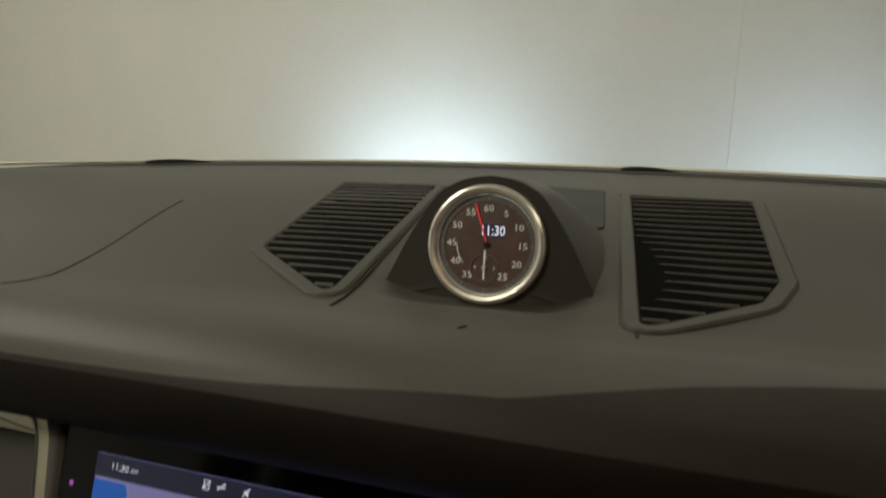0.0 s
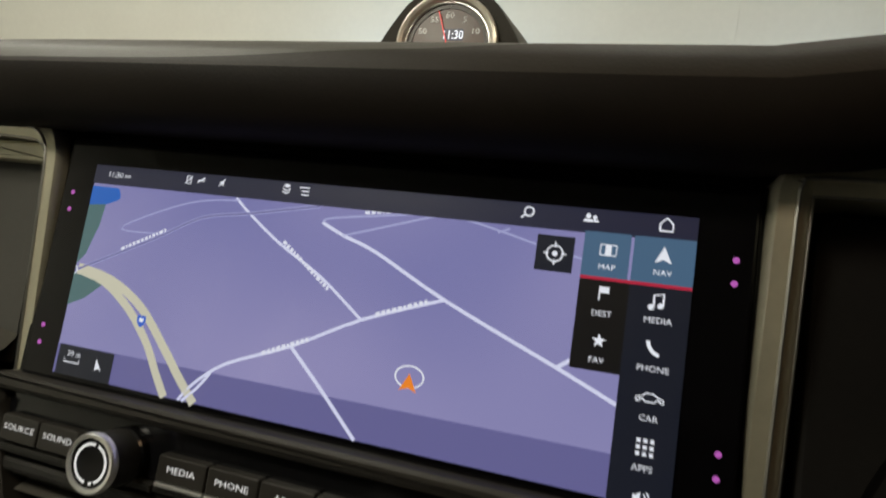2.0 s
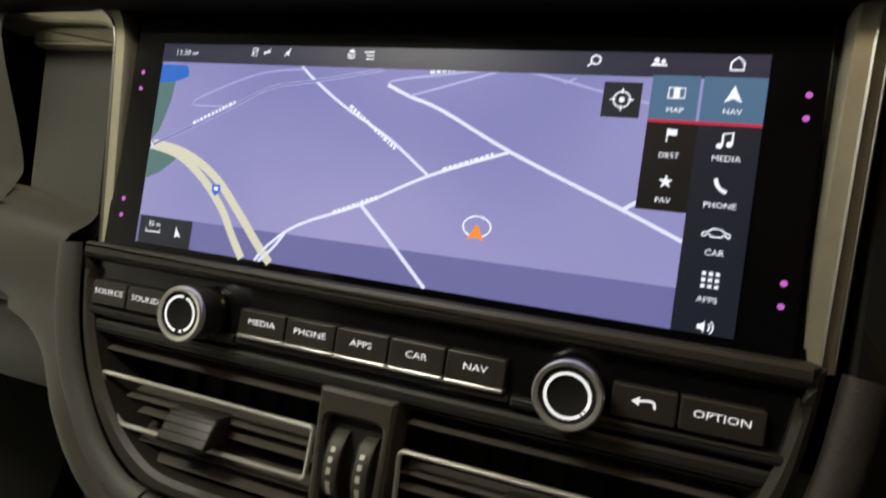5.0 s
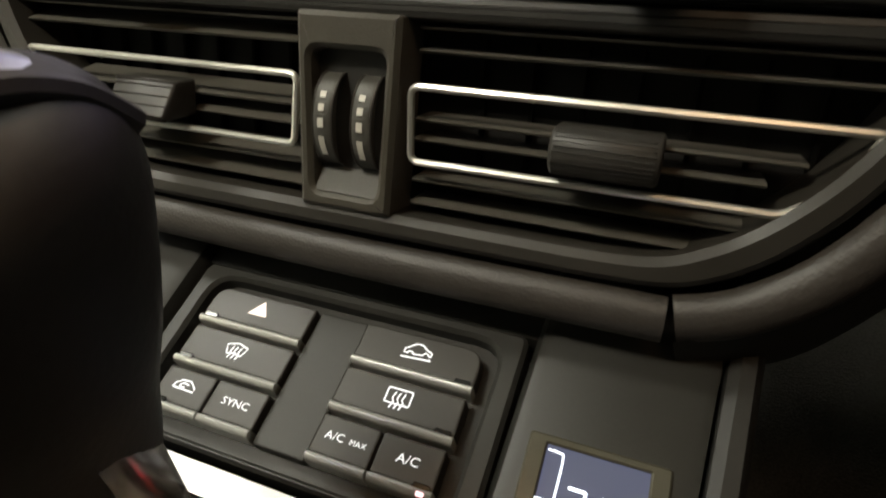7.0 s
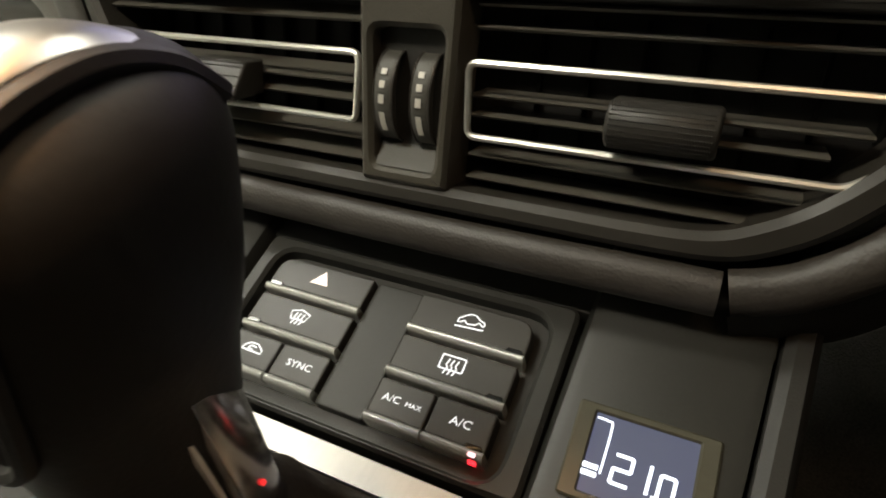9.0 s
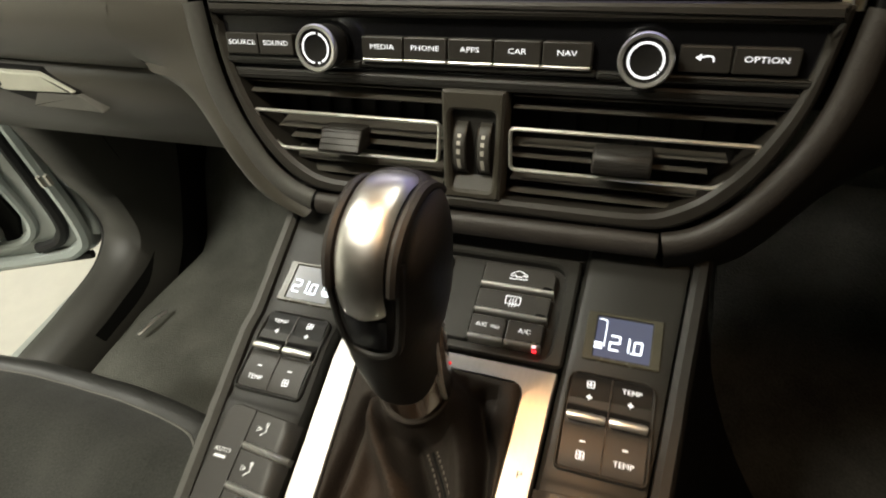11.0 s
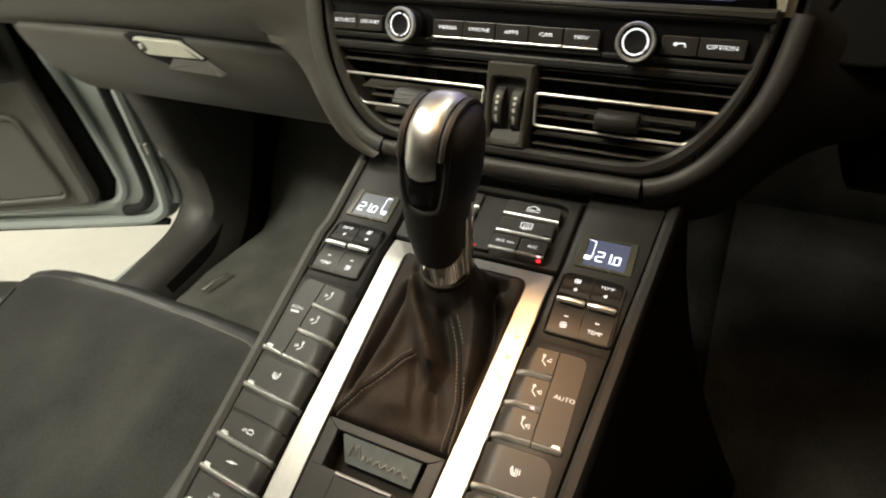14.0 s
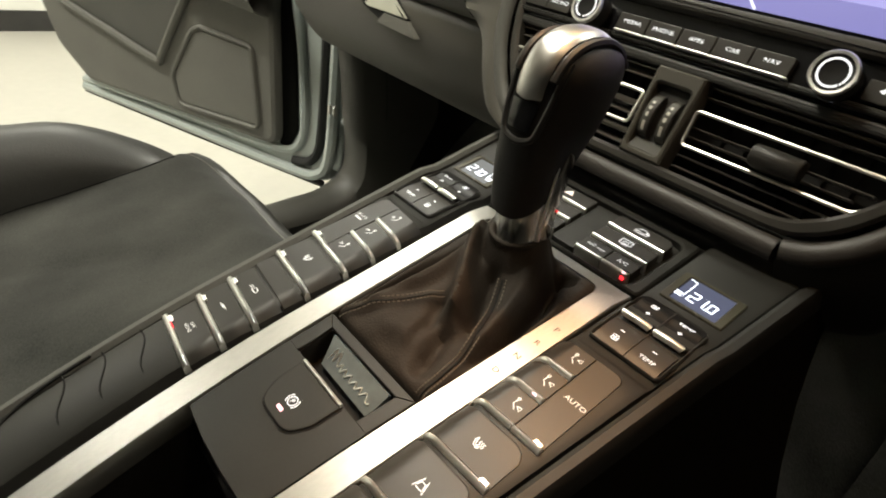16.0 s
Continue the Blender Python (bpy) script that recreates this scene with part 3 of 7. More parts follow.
# faint line of the hidden airbag lid
lid_line = [tuple(on_top(x, y, 0.0002)) for x, y in spline([(-0.226, 0.100), (-0.2323, 0.1215), (-0.2608, 0.199), (-0.284, 0.255), (-0.2979, 0.296), (-0.300, 0.310)], 5)]
part("airbag_line", rod(lid_line, [0.00022 + 0.00040 * min(1.0, 2.2 * k / len(lid_line)) for k in range(len(lid_line))], n=5), DARK, dash)
part("sun_sensor_mark", rod([tuple(on_top(0.0070, 0.1065, 0.0001)), tuple(on_top(0.0084, 0.1125, 0.0001))], 0.0006, n=5), VOID, dash)
# moulded joints on both sides of the clock
for line in ([(-0.0579, 0.1249), (-0.0700, 0.25), (-0.0851, 0.3913)], [(0.0729, 0.123), (0.0682, 0.25), (0.063, 0.3804)]):
    part("pad_joint", rod([tuple(on_top(x, y, 0.0001)) for x, y in spline(line, 5)], 0.0007, n=5), HOOD, dash)
# cover beside the clock
part("sensor_lid", slab(rounded([(0.026, 0.270), (0.0549, 0.2819), (0.0506, 0.3883), (-0.0016, 0.4018)], [0.014, 0.006, 0.003, 0.003]), -0.002, 0.0016, on_top, 0.001), DARK, dash, "dark sensor cover")


def grille(poly, radii, label):
    """A loudspeaker grille in the dashboard: rim, dark well, slats."""
    t = thing("speaker_grille", on_top(*poly[0]), label, "speaker grille", "dashboard speaker grilles")
    inner = rounded(poly, radii, 5)
    outer = shrunk(inner, -0.0085)
    part("rim", rim(outer, inner, -0.003, 0.0018, on_top, 0.0013), DASH, t, "soft grey rim")
    # shallow plate coloured black for the shade of a deeper well
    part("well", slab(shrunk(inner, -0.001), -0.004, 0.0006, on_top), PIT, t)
    ys = np.arange(min(p[1] for p in inner) + 0.006, max(p[1] for p in inner) - 0.002, 0.0122)
    k = len(inner)
    for y in ys:
        cut = []
        for i in range(k):
            (xa, ya), (xb, yb) = inner[i - 1], inner[i]
            if (ya - y) * (yb - y) < 0:
                cut.append(xa + (xb - xa) * (y - ya) / (yb - ya))
        if len(cut) >= 2:
            x0, x1 = min(cut) + 0.0004, max(cut) - 0.0004
            part("slat", rod([tuple(on_top(x0 + (x1 - x0) * i / 3, y, 0.0010)) for i in range(4)], 0.0012, n=6), DASH, t)
    return t


grille([(-0.147, 0.205), (-0.0703, 0.144), (-0.0938, 0.389), (-0.1845, 0.3926)], [0.012, 0.004, 0.004, 0.004], "black slatted grille let into the dashboard on the passenger's side")
grille([(0.0749, 0.1366), (0.1257, 0.178), (0.1390, 0.208), (0.1539, 0.3643), (0.0711, 0.3722)], [0.004, 0.02, 0.012, 0.004, 0.004], "black slatted grille let into the dashboard on the driver's side")

# ---- dashboard clock ----
clock = thing("dashboard_clock", (0, 0.18, 1.10), "round analogue clock with a chrome rim in a dark hood", "clock")
# half of the bell-shaped outline, from the crown down to the foot
bell = spline([(0.0, 0.0363), (0.0140, 0.0342), (0.0257, 0.0282), (0.0326, 0.0200), (0.0385, 0.0113), (0.0426, 0.0042), (0.0465, -0.0032), (0.0525, -0.0160), (0.0575, -0.0260), (0.0600, -0.0345)], 3)
bell = [(-a, b) for a, b in bell[:0:-1]] + bell
rings = []
for dy, fall, wide in spline([(0.0, 1.0, 0.0), (0.003, 1.0, 0.015), (0.012, 0.985, 0.06), (0.040, 0.93, 0.17), (0.085, 0.80, 0.24), (0.130, 0.58, 0.24), (0.175, 0.30, 0.20), (0.215, -0.05, 0.15)], 2):
    ring = []
    for a, b in bell:
        hb = b + 0.0295
        p = dial(a * (1 + wide * max(0.0, 1 - max(hb, 0.0) / 0.066)), -0.0295 + hb * fall, -0.001)
        ring.append((p.x, p.y + dy, max(p.z, top_z(p.y + dy) - 0.010)))
    rings.append(ring)
HN = len(bell)
face_in = []
for k in range(HN):
    a = math.pi * (1.28 - 1.56 * k / (HN - 1))
    face_in.append(tuple(dial(0.0314 * math.cos(a), 0.0314 * math.sin(a), -0.0015)))
part("hood", sheet([face_in, [tuple((Vector(a) + Vector(b)) / 2) for a, b in zip(rings[0], face_in)]] + rings[:3]), HOODFACE, clock, "dark face of the hood", crease=50)
part("hood_shell", sheet(rings[2:]), DASH, clock, "hood flaring into the dashboard", crease=80)
lower_ring = [tuple(dial(0.0314 * math.cos(a), 0.0314 * math.sin(a), -0.0015)) for a in np.linspace(math.pi * 1.28, math.pi * 1.72, 15)]
apron = [tuple(dial(x, -0.0345, -0.0010)) for x in np.linspace(-0.0600, 0.0600, 15)]
part("hood_apron", sheet([lower_ring, apron]), HOODFACE, clock)
bez = turned([(0.0285, -0.006), (0.0310, -0.004), (0.0318, 0.000), (0.0312, 0.0030), (0.0295, 0.0042), (0.0278, 0.0036), (0.0268, 0.0016), (0.0266, -0.002)], dial, 64)
part("bezel", bez, BEZEL, clock, "worn satin chrome rim")
part("case", turned([(0.001, -0.030), (0.030, -0.028), (0.0295, -0.0062), (0.001, -0.006)], dial, 32), VOID, clock)
part("face", turned([(0.0001, -0.0024), (0.0272, -0.0024), (0.0272, -0.0016), (0.0001, -0.0016)], dial, 48), DIAL, clock, "brown-black dial")
part("chapter_ring", rim(circle(0, 0, 0.0266, 48)[:-1], circle(0, 0, 0.0232, 48)[:-1], -0.0016, -0.0010, dial), CHAPTER, clock, "grey minute ring")
part("inner_ring", rim(circle(0, 0, 0.0272, 48)[:-1], circle(0, 0, 0.0262, 48)[:-1], -0.0016, 0.0006, dial), CHROME, clock)
bm = bmesh.new()
for i in range(60):
    a = math.pi * 2 * i / 60
    s, c = math.sin(a), math.cos(a)
    long = i % 5 == 0
    stroke([(s * (0.0236 if long else 0.0246), c * (0.0236 if long else 0.0246)), (s * 0.0262, c * 0.0262)], 0.0006 if long else 0.0003, -0.0010, dial, bm=bm)
part("minute_marks", bm, MINUTE, clock)
for k, txt in ((0, "60"), (1, "5"), (2, "10"), (3, "15"), (4, "20"), (5, "25"), (7, "35"), (8, "40"), (9, "45"), (10, "50"), (11, "55")):
    a = math.pi * 2 * k / 12
    part("numeral", words(txt, 0.0034, 0.0192 * math.sin(a), 0.0192 * math.cos(a), -0.0012, dial, wide=1.15), PRINT, clock)
part("digital_window", slab(rrect(-0.0034, 0.0040, 0.0092, 0.0110, 0.0008), -0.0016, -0.0013, dial), glowing("blue_clock_lcd", (0.01, 0.015, 0.07), 0.5), clock)
part("digital_time", words("11:30", 0.0052, 0.0028, 0.0074, -0.0010, dial, wide=0.82), CLOCKDIGIT, clock, "lit digital time 11:30")
sub = part("small_dial", rim(circle(-0.0005, -0.0125, 0.0077, 36)[:-1], circle(-0.0005, -0.0125, 0.0070, 36)[:-1], -0.0016, -0.0009, dial), CHAPTER, clock)
for txt, ox, oy in (("12", 0, 0.0052), ("3", 0.0052, 0), ("6", 0, -0.0052), ("9", -0.0052, 0)):
    part("small_numeral", words(txt, 0.0017, -0.0005 + ox, -0.0125 + oy, -0.0011, dial), PRINT, sub)
part("hour_needle", stroke([(-0.0005, -0.0032), (-0.0005, -0.0188)], 0.0009, -0.0006, dial), PRINT, clock)
part("hour_boss", turned([(0.0012, -0.0012), (0.0012, -0.0002), (0.0008, 0.0001)], dial, 14, (-0.0005, -0.0125)), CHROME, clock)
part("red_needle", stroke([(0.0008, -0.0014), (-0.0070, 0.0212)], 0.0007, -0.0002, dial), NEEDLE, clock, "thin red second needle")
part("needle_hub", turned([(0.0016, -0.0014), (0.0016, 0.0004), (0.0010, 0.0008)], dial, 16), DARK, clock)
part("vertical_scale", stroke(circle(0, 0, 0.0162, 14, math.pi * 1.0, math.pi * 1.22), 0.0004, -0.0012, dial), PRINT, clock)


# ---- infotainment screen ----
screen = thing("infotainment_screen", stack(0, 0.062), "wide black touch screen lit with a purple road map", "touch screen")
part("glass", slab(rrect(-0.1500, 0.0615, 0.1500, 0.1765, 0.003), -0.012, -0.0012, stack, 0.0012), GLOSS, screen, "black glossy glass")

SX0, SX1, SY0, SY1 = -0.1312, 0.1312, 0.0668, 0.1637
panel = part("display", patch(rrect(SX0, SY0, SX1, SY1), -0.0008, stack), MAPPANEL, screen, "lit purple map")


def lit(name, bm, mat, label=""):
    return part(name, bm, mat, panel, label, smooth=False)


# depths of the drawn layers, from the map up to the menus
L1, L2, L3, L4, L5 = -0.0006, -0.0005, -0.00024, -0.00019, -0.00014
lit("water", patch(rounded([(SX0, 0.1445), (-0.121, 0.1455), (-0.1135, 0.1485), (-0.1155, 0.1535), (SX0, 0.1535)], [0, 0.003, 0.002, 0.002, 0]), L1, stack), WATERBLUE)
lit("green_area", patch([(SX0, 0.1165), (-0.127, 0.1215), (-0.1225, 0.136), (-0.1215, 0.1455), (SX0, 0.1445)], L1, stack), PARKGREEN)
lit("green_area", patch([(SX0, 0.0975), (-0.1225, 0.1015), (-0.1140, 0.1085), (-0.1225, 0.1125), (SX0, 0.1125)], L1, stack), PARKGREEN)
lit("lower_band", patch([(SX0, SY0), (0.1112, SY0), (0.1112, 0.0812), (SX0, 0.0800)], L1, stack), SHADE)
ROADS = [
    ("road", 0.00158, ROADLIGHT, [(-0.052, 0.1545), (-0.0441, 0.1484), (-0.0275, 0.1375), (-0.006, 0.1260), (0.0143, 0.1117)]),
    ("road", 0.00172, ROADLIGHT, [(-0.062, SY0), (-0.0560, 0.0745), (-0.0422, 0.0852), (-0.0139, 0.097), (0.0143, 0.1117), (0.0463, 0.1239)]),
    ("road", 0.00185, ROADLIGHT, [(-0.0094, 0.1481), (0.0008, 0.1437), (0.0159, 0.1386), (0.0463, 0.1239), (0.0901, 0.1062), (0.1115, 0.0972)]),
    ("road", 0.00198, ROADLIGHT, [(-0.0139, 0.097), (0.0020, 0.0830), (0.0194, SY0)]),
    ("road", 0.00198, ROADLIGHT, [(0.0901, 0.1062), (0.0945, 0.1095)]),
    ("road", 0.00172, ROADLIGHT, [(-0.0485, 0.0805), (-0.0535, 0.0735), (-0.0600, SY0)]),
    ("faint_road", 0.00119, ROADFAINT, [(-0.0094, 0.1481), (-0.004, 0.1505), (0.0328, 0.1556)]),
    ("faint_road", 0.00119, ROADFAINT, [(0.0008, 0.1437), (0.0180, 0.1490), (0.0389, 0.1556)]),
    ("faint_road", 0.00112, ROADFAINT, [(0.0484, 0.1556), (0.0646, 0.152), (0.0775, 0.1488), (0.0941, 0.1453)]),
    ("faint_road", 0.00099, ROADFAINT, [(0.0630, 0.1515), (0.0673, 0.1534)]),
    ("faint_road", 0.00198, ROADFAINT, [(-0.1294, 0.1140), (-0.1050, 0.1255), (-0.0874, 0.1340), (-0.0671, 0.1444), (-0.0441, 0.1484), (-0.012, 0.1545)]),
    ("faint_road", 0.00092, ROADFAINT, [(-0.0844, 0.1352), (-0.1097, 0.1351), (-0.0899, 0.1451), (-0.0700, 0.1515), (-0.0506, 0.1535)]),
    ("highway", 0.00374, HIGHWAY, [(-0.1290, 0.1140), (-0.1124, 0.1102), (-0.0960, 0.1000), (-0.0830, 0.0870), (-0.0760, 0.0765), (-0.0690, SY0)]),
    ("highway", 0.00391, HIGHWAY, [(-0.1290, 0.1150), (-0.1090, 0.1115), (-0.0900, 0.1020), (-0.0740, 0.0870), (-0.0640, 0.0765), (-0.0540, SY0)]),
]
for nm, wd, mt, pts in ROADS:
    lit(nm, stroke(spline(pts, 4), wd * (1.0 if nm == "highway" else 0.74), L2, stack), mt)
# the wide road in the distance shows its two edges
lit("road_middle", stroke(spline(ROADS[10][3], 4), 0.00070, L2 + 0.00003, stack), SHADE)


def word_bars(u, v, length, turn, lengths, size):
    """Street lettering too private to spell: short bars in a row."""
    bm = bmesh.new()
    c, s = math.cos(turn), math.sin(turn)
    x = -length / 2
    unit = length / (sum(lengths) + 0.35 * (len(lengths) - 1))
    for k in lengths:
        x1 = x + k * unit
        stroke([(u + c * x, v + s * x), (u + c * x1, v + s * x1)], size, -0.00046, stack, bm=bm)
        x = x1 + 0.35 * unit
    lit("street_lettering", bm, GREYWORD)


for u, v, length, tilt, lengths, size in ((0.0300, 0.1185, 0.0215, 0.37, (1, .8, .8, 1, .9, .5, 1, .8, .8, .7), 0.0017), (-0.0165, 0.0965, 0.0215, 0.42, (1, .8, .8, 1, .9, .5, 1, .8, .8, .7), 0.0018),
                                         (-0.0137, 0.1300, 0.0290, -0.62, (1, .7, .8, .4, .7, .8, .6, .4, .8, .8, .4, 1, .4, .7, .6), 0.0015), (-0.0960, 0.1315, 0.0250, 0.46, (1, .4, .7, .7, .8, .7, .7, .5, .7, .4, 1, .5), 0.0014), (0.0140, 0.1545, 0.0110, 0.12, (1, .8, .8, .4, .8), 0.0012)):
    word_bars(u, v, length, tilt, lengths, size)
lit("road_shield", patch(rounded([(-0.0905, 0.0985), (-0.0905, 0.0955), (-0.0882, 0.0930), (-0.0859, 0.0955), (-0.0859, 0.0985)], 0.0007), L3, stack), glowing("shield_blue", (0.03, 0.12, 0.60), 1.0))
lit("shield_mark", patch(rrect(-0.0893, 0.0957, -0.0871, 0.0973), L4, stack), ICON)
arrow_ring = lit("position_ring", stroke([(0.0373 + 0.0056 * math.cos(a), 0.0938 + 0.0040 * math.sin(a)) for a in np.linspace(0, 6.3, 30)], 0.0006, -0.00044, stack), ICON)
lit("position_arrow", patch([(0.0373, 0.0950), (0.0408, 0.0884), (0.0373, 0.0897), (0.0338, 0.0884)], L4, stack), ORANGE)
# bars and menus
lit("status_bar", patch(rrect(SX0, 0.1548, SX1, SY1), L3, stack), BAR)
lit("menu_column", patch(rrect(0.1112, SY0, SX1, 0.1548), L3, stack), SIDE)
lit("menu_column", patch(rrect(0.0943, 0.1073, 0.1112, 0.1392), L3, stack), SIDEBLACK)
lit("active_tab", patch(rrect(0.0943, 0.1392, 0.1102, 0.1556), L4, stack), TAB)
lit("active_tab", patch(rrect(0.1112, 0.1392, SX1, 0.1556), L4, stack), TAB)
lit("red_underline", patch(rrect(0.0943, 0.1386, SX1, 0.1397), L5, stack), REDLINE)
lit("target_button", patch(rrect(0.0778, 0.1396, 0.0912, 0.1526), L3, stack), SIDE)
lit("scale_box", patch(rrect(-0.1295, SY0, -0.0985, 0.0800), L3, stack), SIDE)
I5 = -0.0001
for tx, u, v, sz in (("MAP", 0.1029, 0.1433, 0.0024), ("NAV", 0.1213, 0.1436, 0.0024), ("DEST", 0.1030, 0.1271, 0.0024), ("FAV", 0.1030, 0.1111, 0.0024),
                     ("MEDIA", 0.1214, 0.1273, 0.0025), ("PHONE", 0.1214, 0.1111, 0.0025), ("CAR", 0.1217, 0.0948, 0.0025), ("APPS", 0.1214, 0.0787, 0.0025),
                     ("11:30", -0.1190, 0.1596, 0.0032), ("AM", -0.1118, 0.1592, 0.0020), ("30 m", -0.1205, 0.0765, 0.0030)):
    lit("caption", words(tx, sz * 0.80, u, v, I5, stack, wide=1.08), ICON, "white lettering " + tx)


def icon(name, lines, width=0.0006, fills=(), mat=None):
    """A small screen symbol of lines and filled shapes, drawn a fifth smaller about its middle."""
    bm = bmesh.new()
    every = [p for shape in list(lines) + list(fills) for p in shape]
    cu, cv = ((min(p[n] for p in every) + max(p[n] for p in every)) / 2 for n in (0, 1))
    less = lambda shape: [(cu + (p[0] - cu) * 0.8, cv + (p[1] - cv) * 0.8) for p in shape]
    for ln_ in lines:
        stroke(less(ln_), width * 0.8, I5, stack, bm=bm)
    for f in fills:
        patch(less(f), I5, stack, bm)
    return lit(name, bm, mat or ICON)


icon("scale_icon", [[(-0.1262, 0.0745), (-0.1262, 0.0725), (-0.1158, 0.0725), (-0.1158, 0.0745)]], 0.0007)
icon("north_icon", [], fills=[[(-0.1080, 0.0772), (-0.1036, 0.0708), (-0.1060, 0.0720), (-0.1082, 0.0706)]])
icon("target_icon", [circle(0.0846, 0.1461, 0.0036, 20)] + [[(0.0846 + 0.0028 * c, 0.1461 + 0.0028 * s), (0.0846 + 0.0052 * c, 0.1461 + 0.0052 * s)] for c, s in ((1, 0), (-1, 0), (0, 1), (0, -1))], 0.0007, [circle(0.0846, 0.1461, 0.0013, 10)[:-1]])
icon("map_icon", [rrect(0.0995, 0.1470, 0.1063, 0.1516) + [(0.0995, 0.1470)]], 0.0006, [rrect(0.1016, 0.1468, 0.1042, 0.1518)])
icon("nav_icon", [], fills=[[(0.1212, 0.1535), (0.1247, 0.1460), (0.1212, 0.1476), (0.1177, 0.1460)]])
icon("flag_icon", [[(0.1012, 0.1310), (0.1012, 0.1372)]], 0.0006, [rrect(0.1014, 0.1342, 0.1052, 0.1370)])
star = [(0.1032 + r * math.sin(a), 0.1176 + r * math.cos(a)) for a, r in ((i * math.pi / 5, 0.0032 if i % 2 == 0 else 0.0013) for i in range(10))]
icon("star_icon", [], fills=[star])
icon("note_icon", [[(0.1194, 0.1312), (0.1194, 0.1362), (0.1232, 0.1370), (0.1232, 0.1320)]], 0.0009, [circle(0.1184, 0.1311, 0.0013, 10)[:-1], circle(0.1222, 0.1319, 0.0013, 10)[:-1]])
icon("handset_icon", [spline([(0.1186, 0.1208), (0.1192, 0.1185), (0.1210, 0.1162), (0.1234, 0.1150)], 4)], 0.0016)
icon("car_icon", [[(0.1160, 0.1000), (0.1162, 0.1014), (0.1182, 0.1019), (0.1200, 0.1033), (0.1228, 0.1033), (0.1250, 0.1019), (0.1268, 0.1014), (0.1270, 0.1000), (0.1260, 0.0998)], circle(0.1248, 0.0998, 0.0011, 8, math.pi, 0), [(0.1236, 0.0998), (0.1196, 0.0998)], circle(0.1184, 0.0998, 0.0011, 8, math.pi, 0), [(0.1172, 0.0998), (0.1160, 0.1000)]], 0.0006)
icon("apps_icon", [], fills=[rrect(0.1216 + (i - 1) * 0.0027 - 0.0008, 0.0854 + (j - 1) * 0.0027 - 0.0008, 0.1216 + (i - 1) * 0.0027 + 0.0008, 0.0854 + (j - 1) * 0.0027 + 0.0008) for i in range(3) for j in range(3)])
icon("volume_icon", [circle(0.1215, 0.0694, 0.0022, 8, -0.8, 0.8), circle(0.1215, 0.0694, 0.0036, 8, -0.8, 0.8)], 0.0006, [[(0.1188, 0.0684), (0.1200, 0.0684), (0.1217, 0.0670), (0.1217, 0.0718), (0.1200, 0.0704), (0.1188, 0.0704)]])
icon("home_icon", [[(0.1185, 0.1574), (0.1237, 0.1574), (0.1237, 0.1606), (0.1211, 0.1632), (0.1185, 0.1606), (0.1185, 0.1574)]], 0.0008)
icon("people_icon", [], 0.0006, [circle(0.0945, 0.1611, 0.0012, 12)[:-1], [(0.0922, 0.1584), (0.0968, 0.1584), (0.0960, 0.1598), (0.0930, 0.1598)], circle(0.0974, 0.1606, 0.0010, 12)[:-1], [(0.0971, 0.1584), (0.0994, 0.1584), (0.0988, 0.1595), (0.0966, 0.1595)]])
icon("search_icon", [circle(0.0737, 0.1606, 0.0021, 16), [(0.0722, 0.1592), (0.0702, 0.1574)]], 0.0008)
icon("list_icon", [[(-0.0214, 0.1600 + d), (-0.0170, 0.1600 + d)] for d in (-0.0019, 0.0, 0.0019)], 0.0007, [[(-0.0232, 0.1622), (-0.0216, 0.1622), (-0.0224, 0.1611)]])
icon("layers_icon", [[(-0.0307, 0.1603 + d), (-0.0284, 0.1592 + d), (-0.0261, 0.1603 + d)] for d in (-0.0012, 0.0003)], 0.0007, [[(-0.0307, 0.1621), (-0.0284, 0.1610), (-0.0261, 0.1621), (-0.0284, 0.1632)]])
icon("mute_icon", [[(-0.0622, 0.1584), (-0.0585, 0.1626)]], 0.0006, [[(-0.0618, 0.1597), (-0.0609, 0.1597), (-0.0594, 0.1584), (-0.0594, 0.1624), (-0.0609, 0.1611), (-0.0618, 0.1611)]])
icon("network_icon", [[(-0.0735, 0.1592), (-0.0690, 0.1622)], [(-0.0735, 0.1604), (-0.0690, 0.1604)]], 0.0007)
icon("phone_icon", [rrect(-0.0792, 0.1584, -0.0764, 0.1624) + [(-0.0792, 0.1584)], [(-0.0800, 0.1584), (-0.0756, 0.1624)]], 0.0006)
icon("edge_tab", [[(-0.1302, 0.1160), (-0.1288, 0.1136), (-0.1302, 0.1112)]], 0.0008)
for u, heights in ((-0.1430, (0.1495, 0.1414, 0.0865, 0.0785)), (0.1438, (0.1507, 0.1428, 0.0876, 0.0799))):
    for v0 in heights:
        part("sensor_light", turned([(0.0001, -0.0011), (0.0011, -0.0011), (0.0011, -0.0009), (0.0001, -0.0008)], stack, 12, (u, v0)), TOUCH, screen, "faint violet sensor light")

# ---- screen surround and side vents ----
part("backing", slab(rrect(-0.157, 0.045, 0.157, 0.200), -0.06, -0.013, stack), VOID, screen)


for sx in (-1, 1):
    part("side_strip", slab(rrect(*sorted((0.1500 * sx, 0.1545 * sx))[:1], 0.0615, sorted((0.1500 * sx, 0.1545 * sx))[1], 0.1775, 0.0005), -0.012, -0.0035 if sx < 0 else -0.0050, stack, 0.0008), GLOSS, screen)


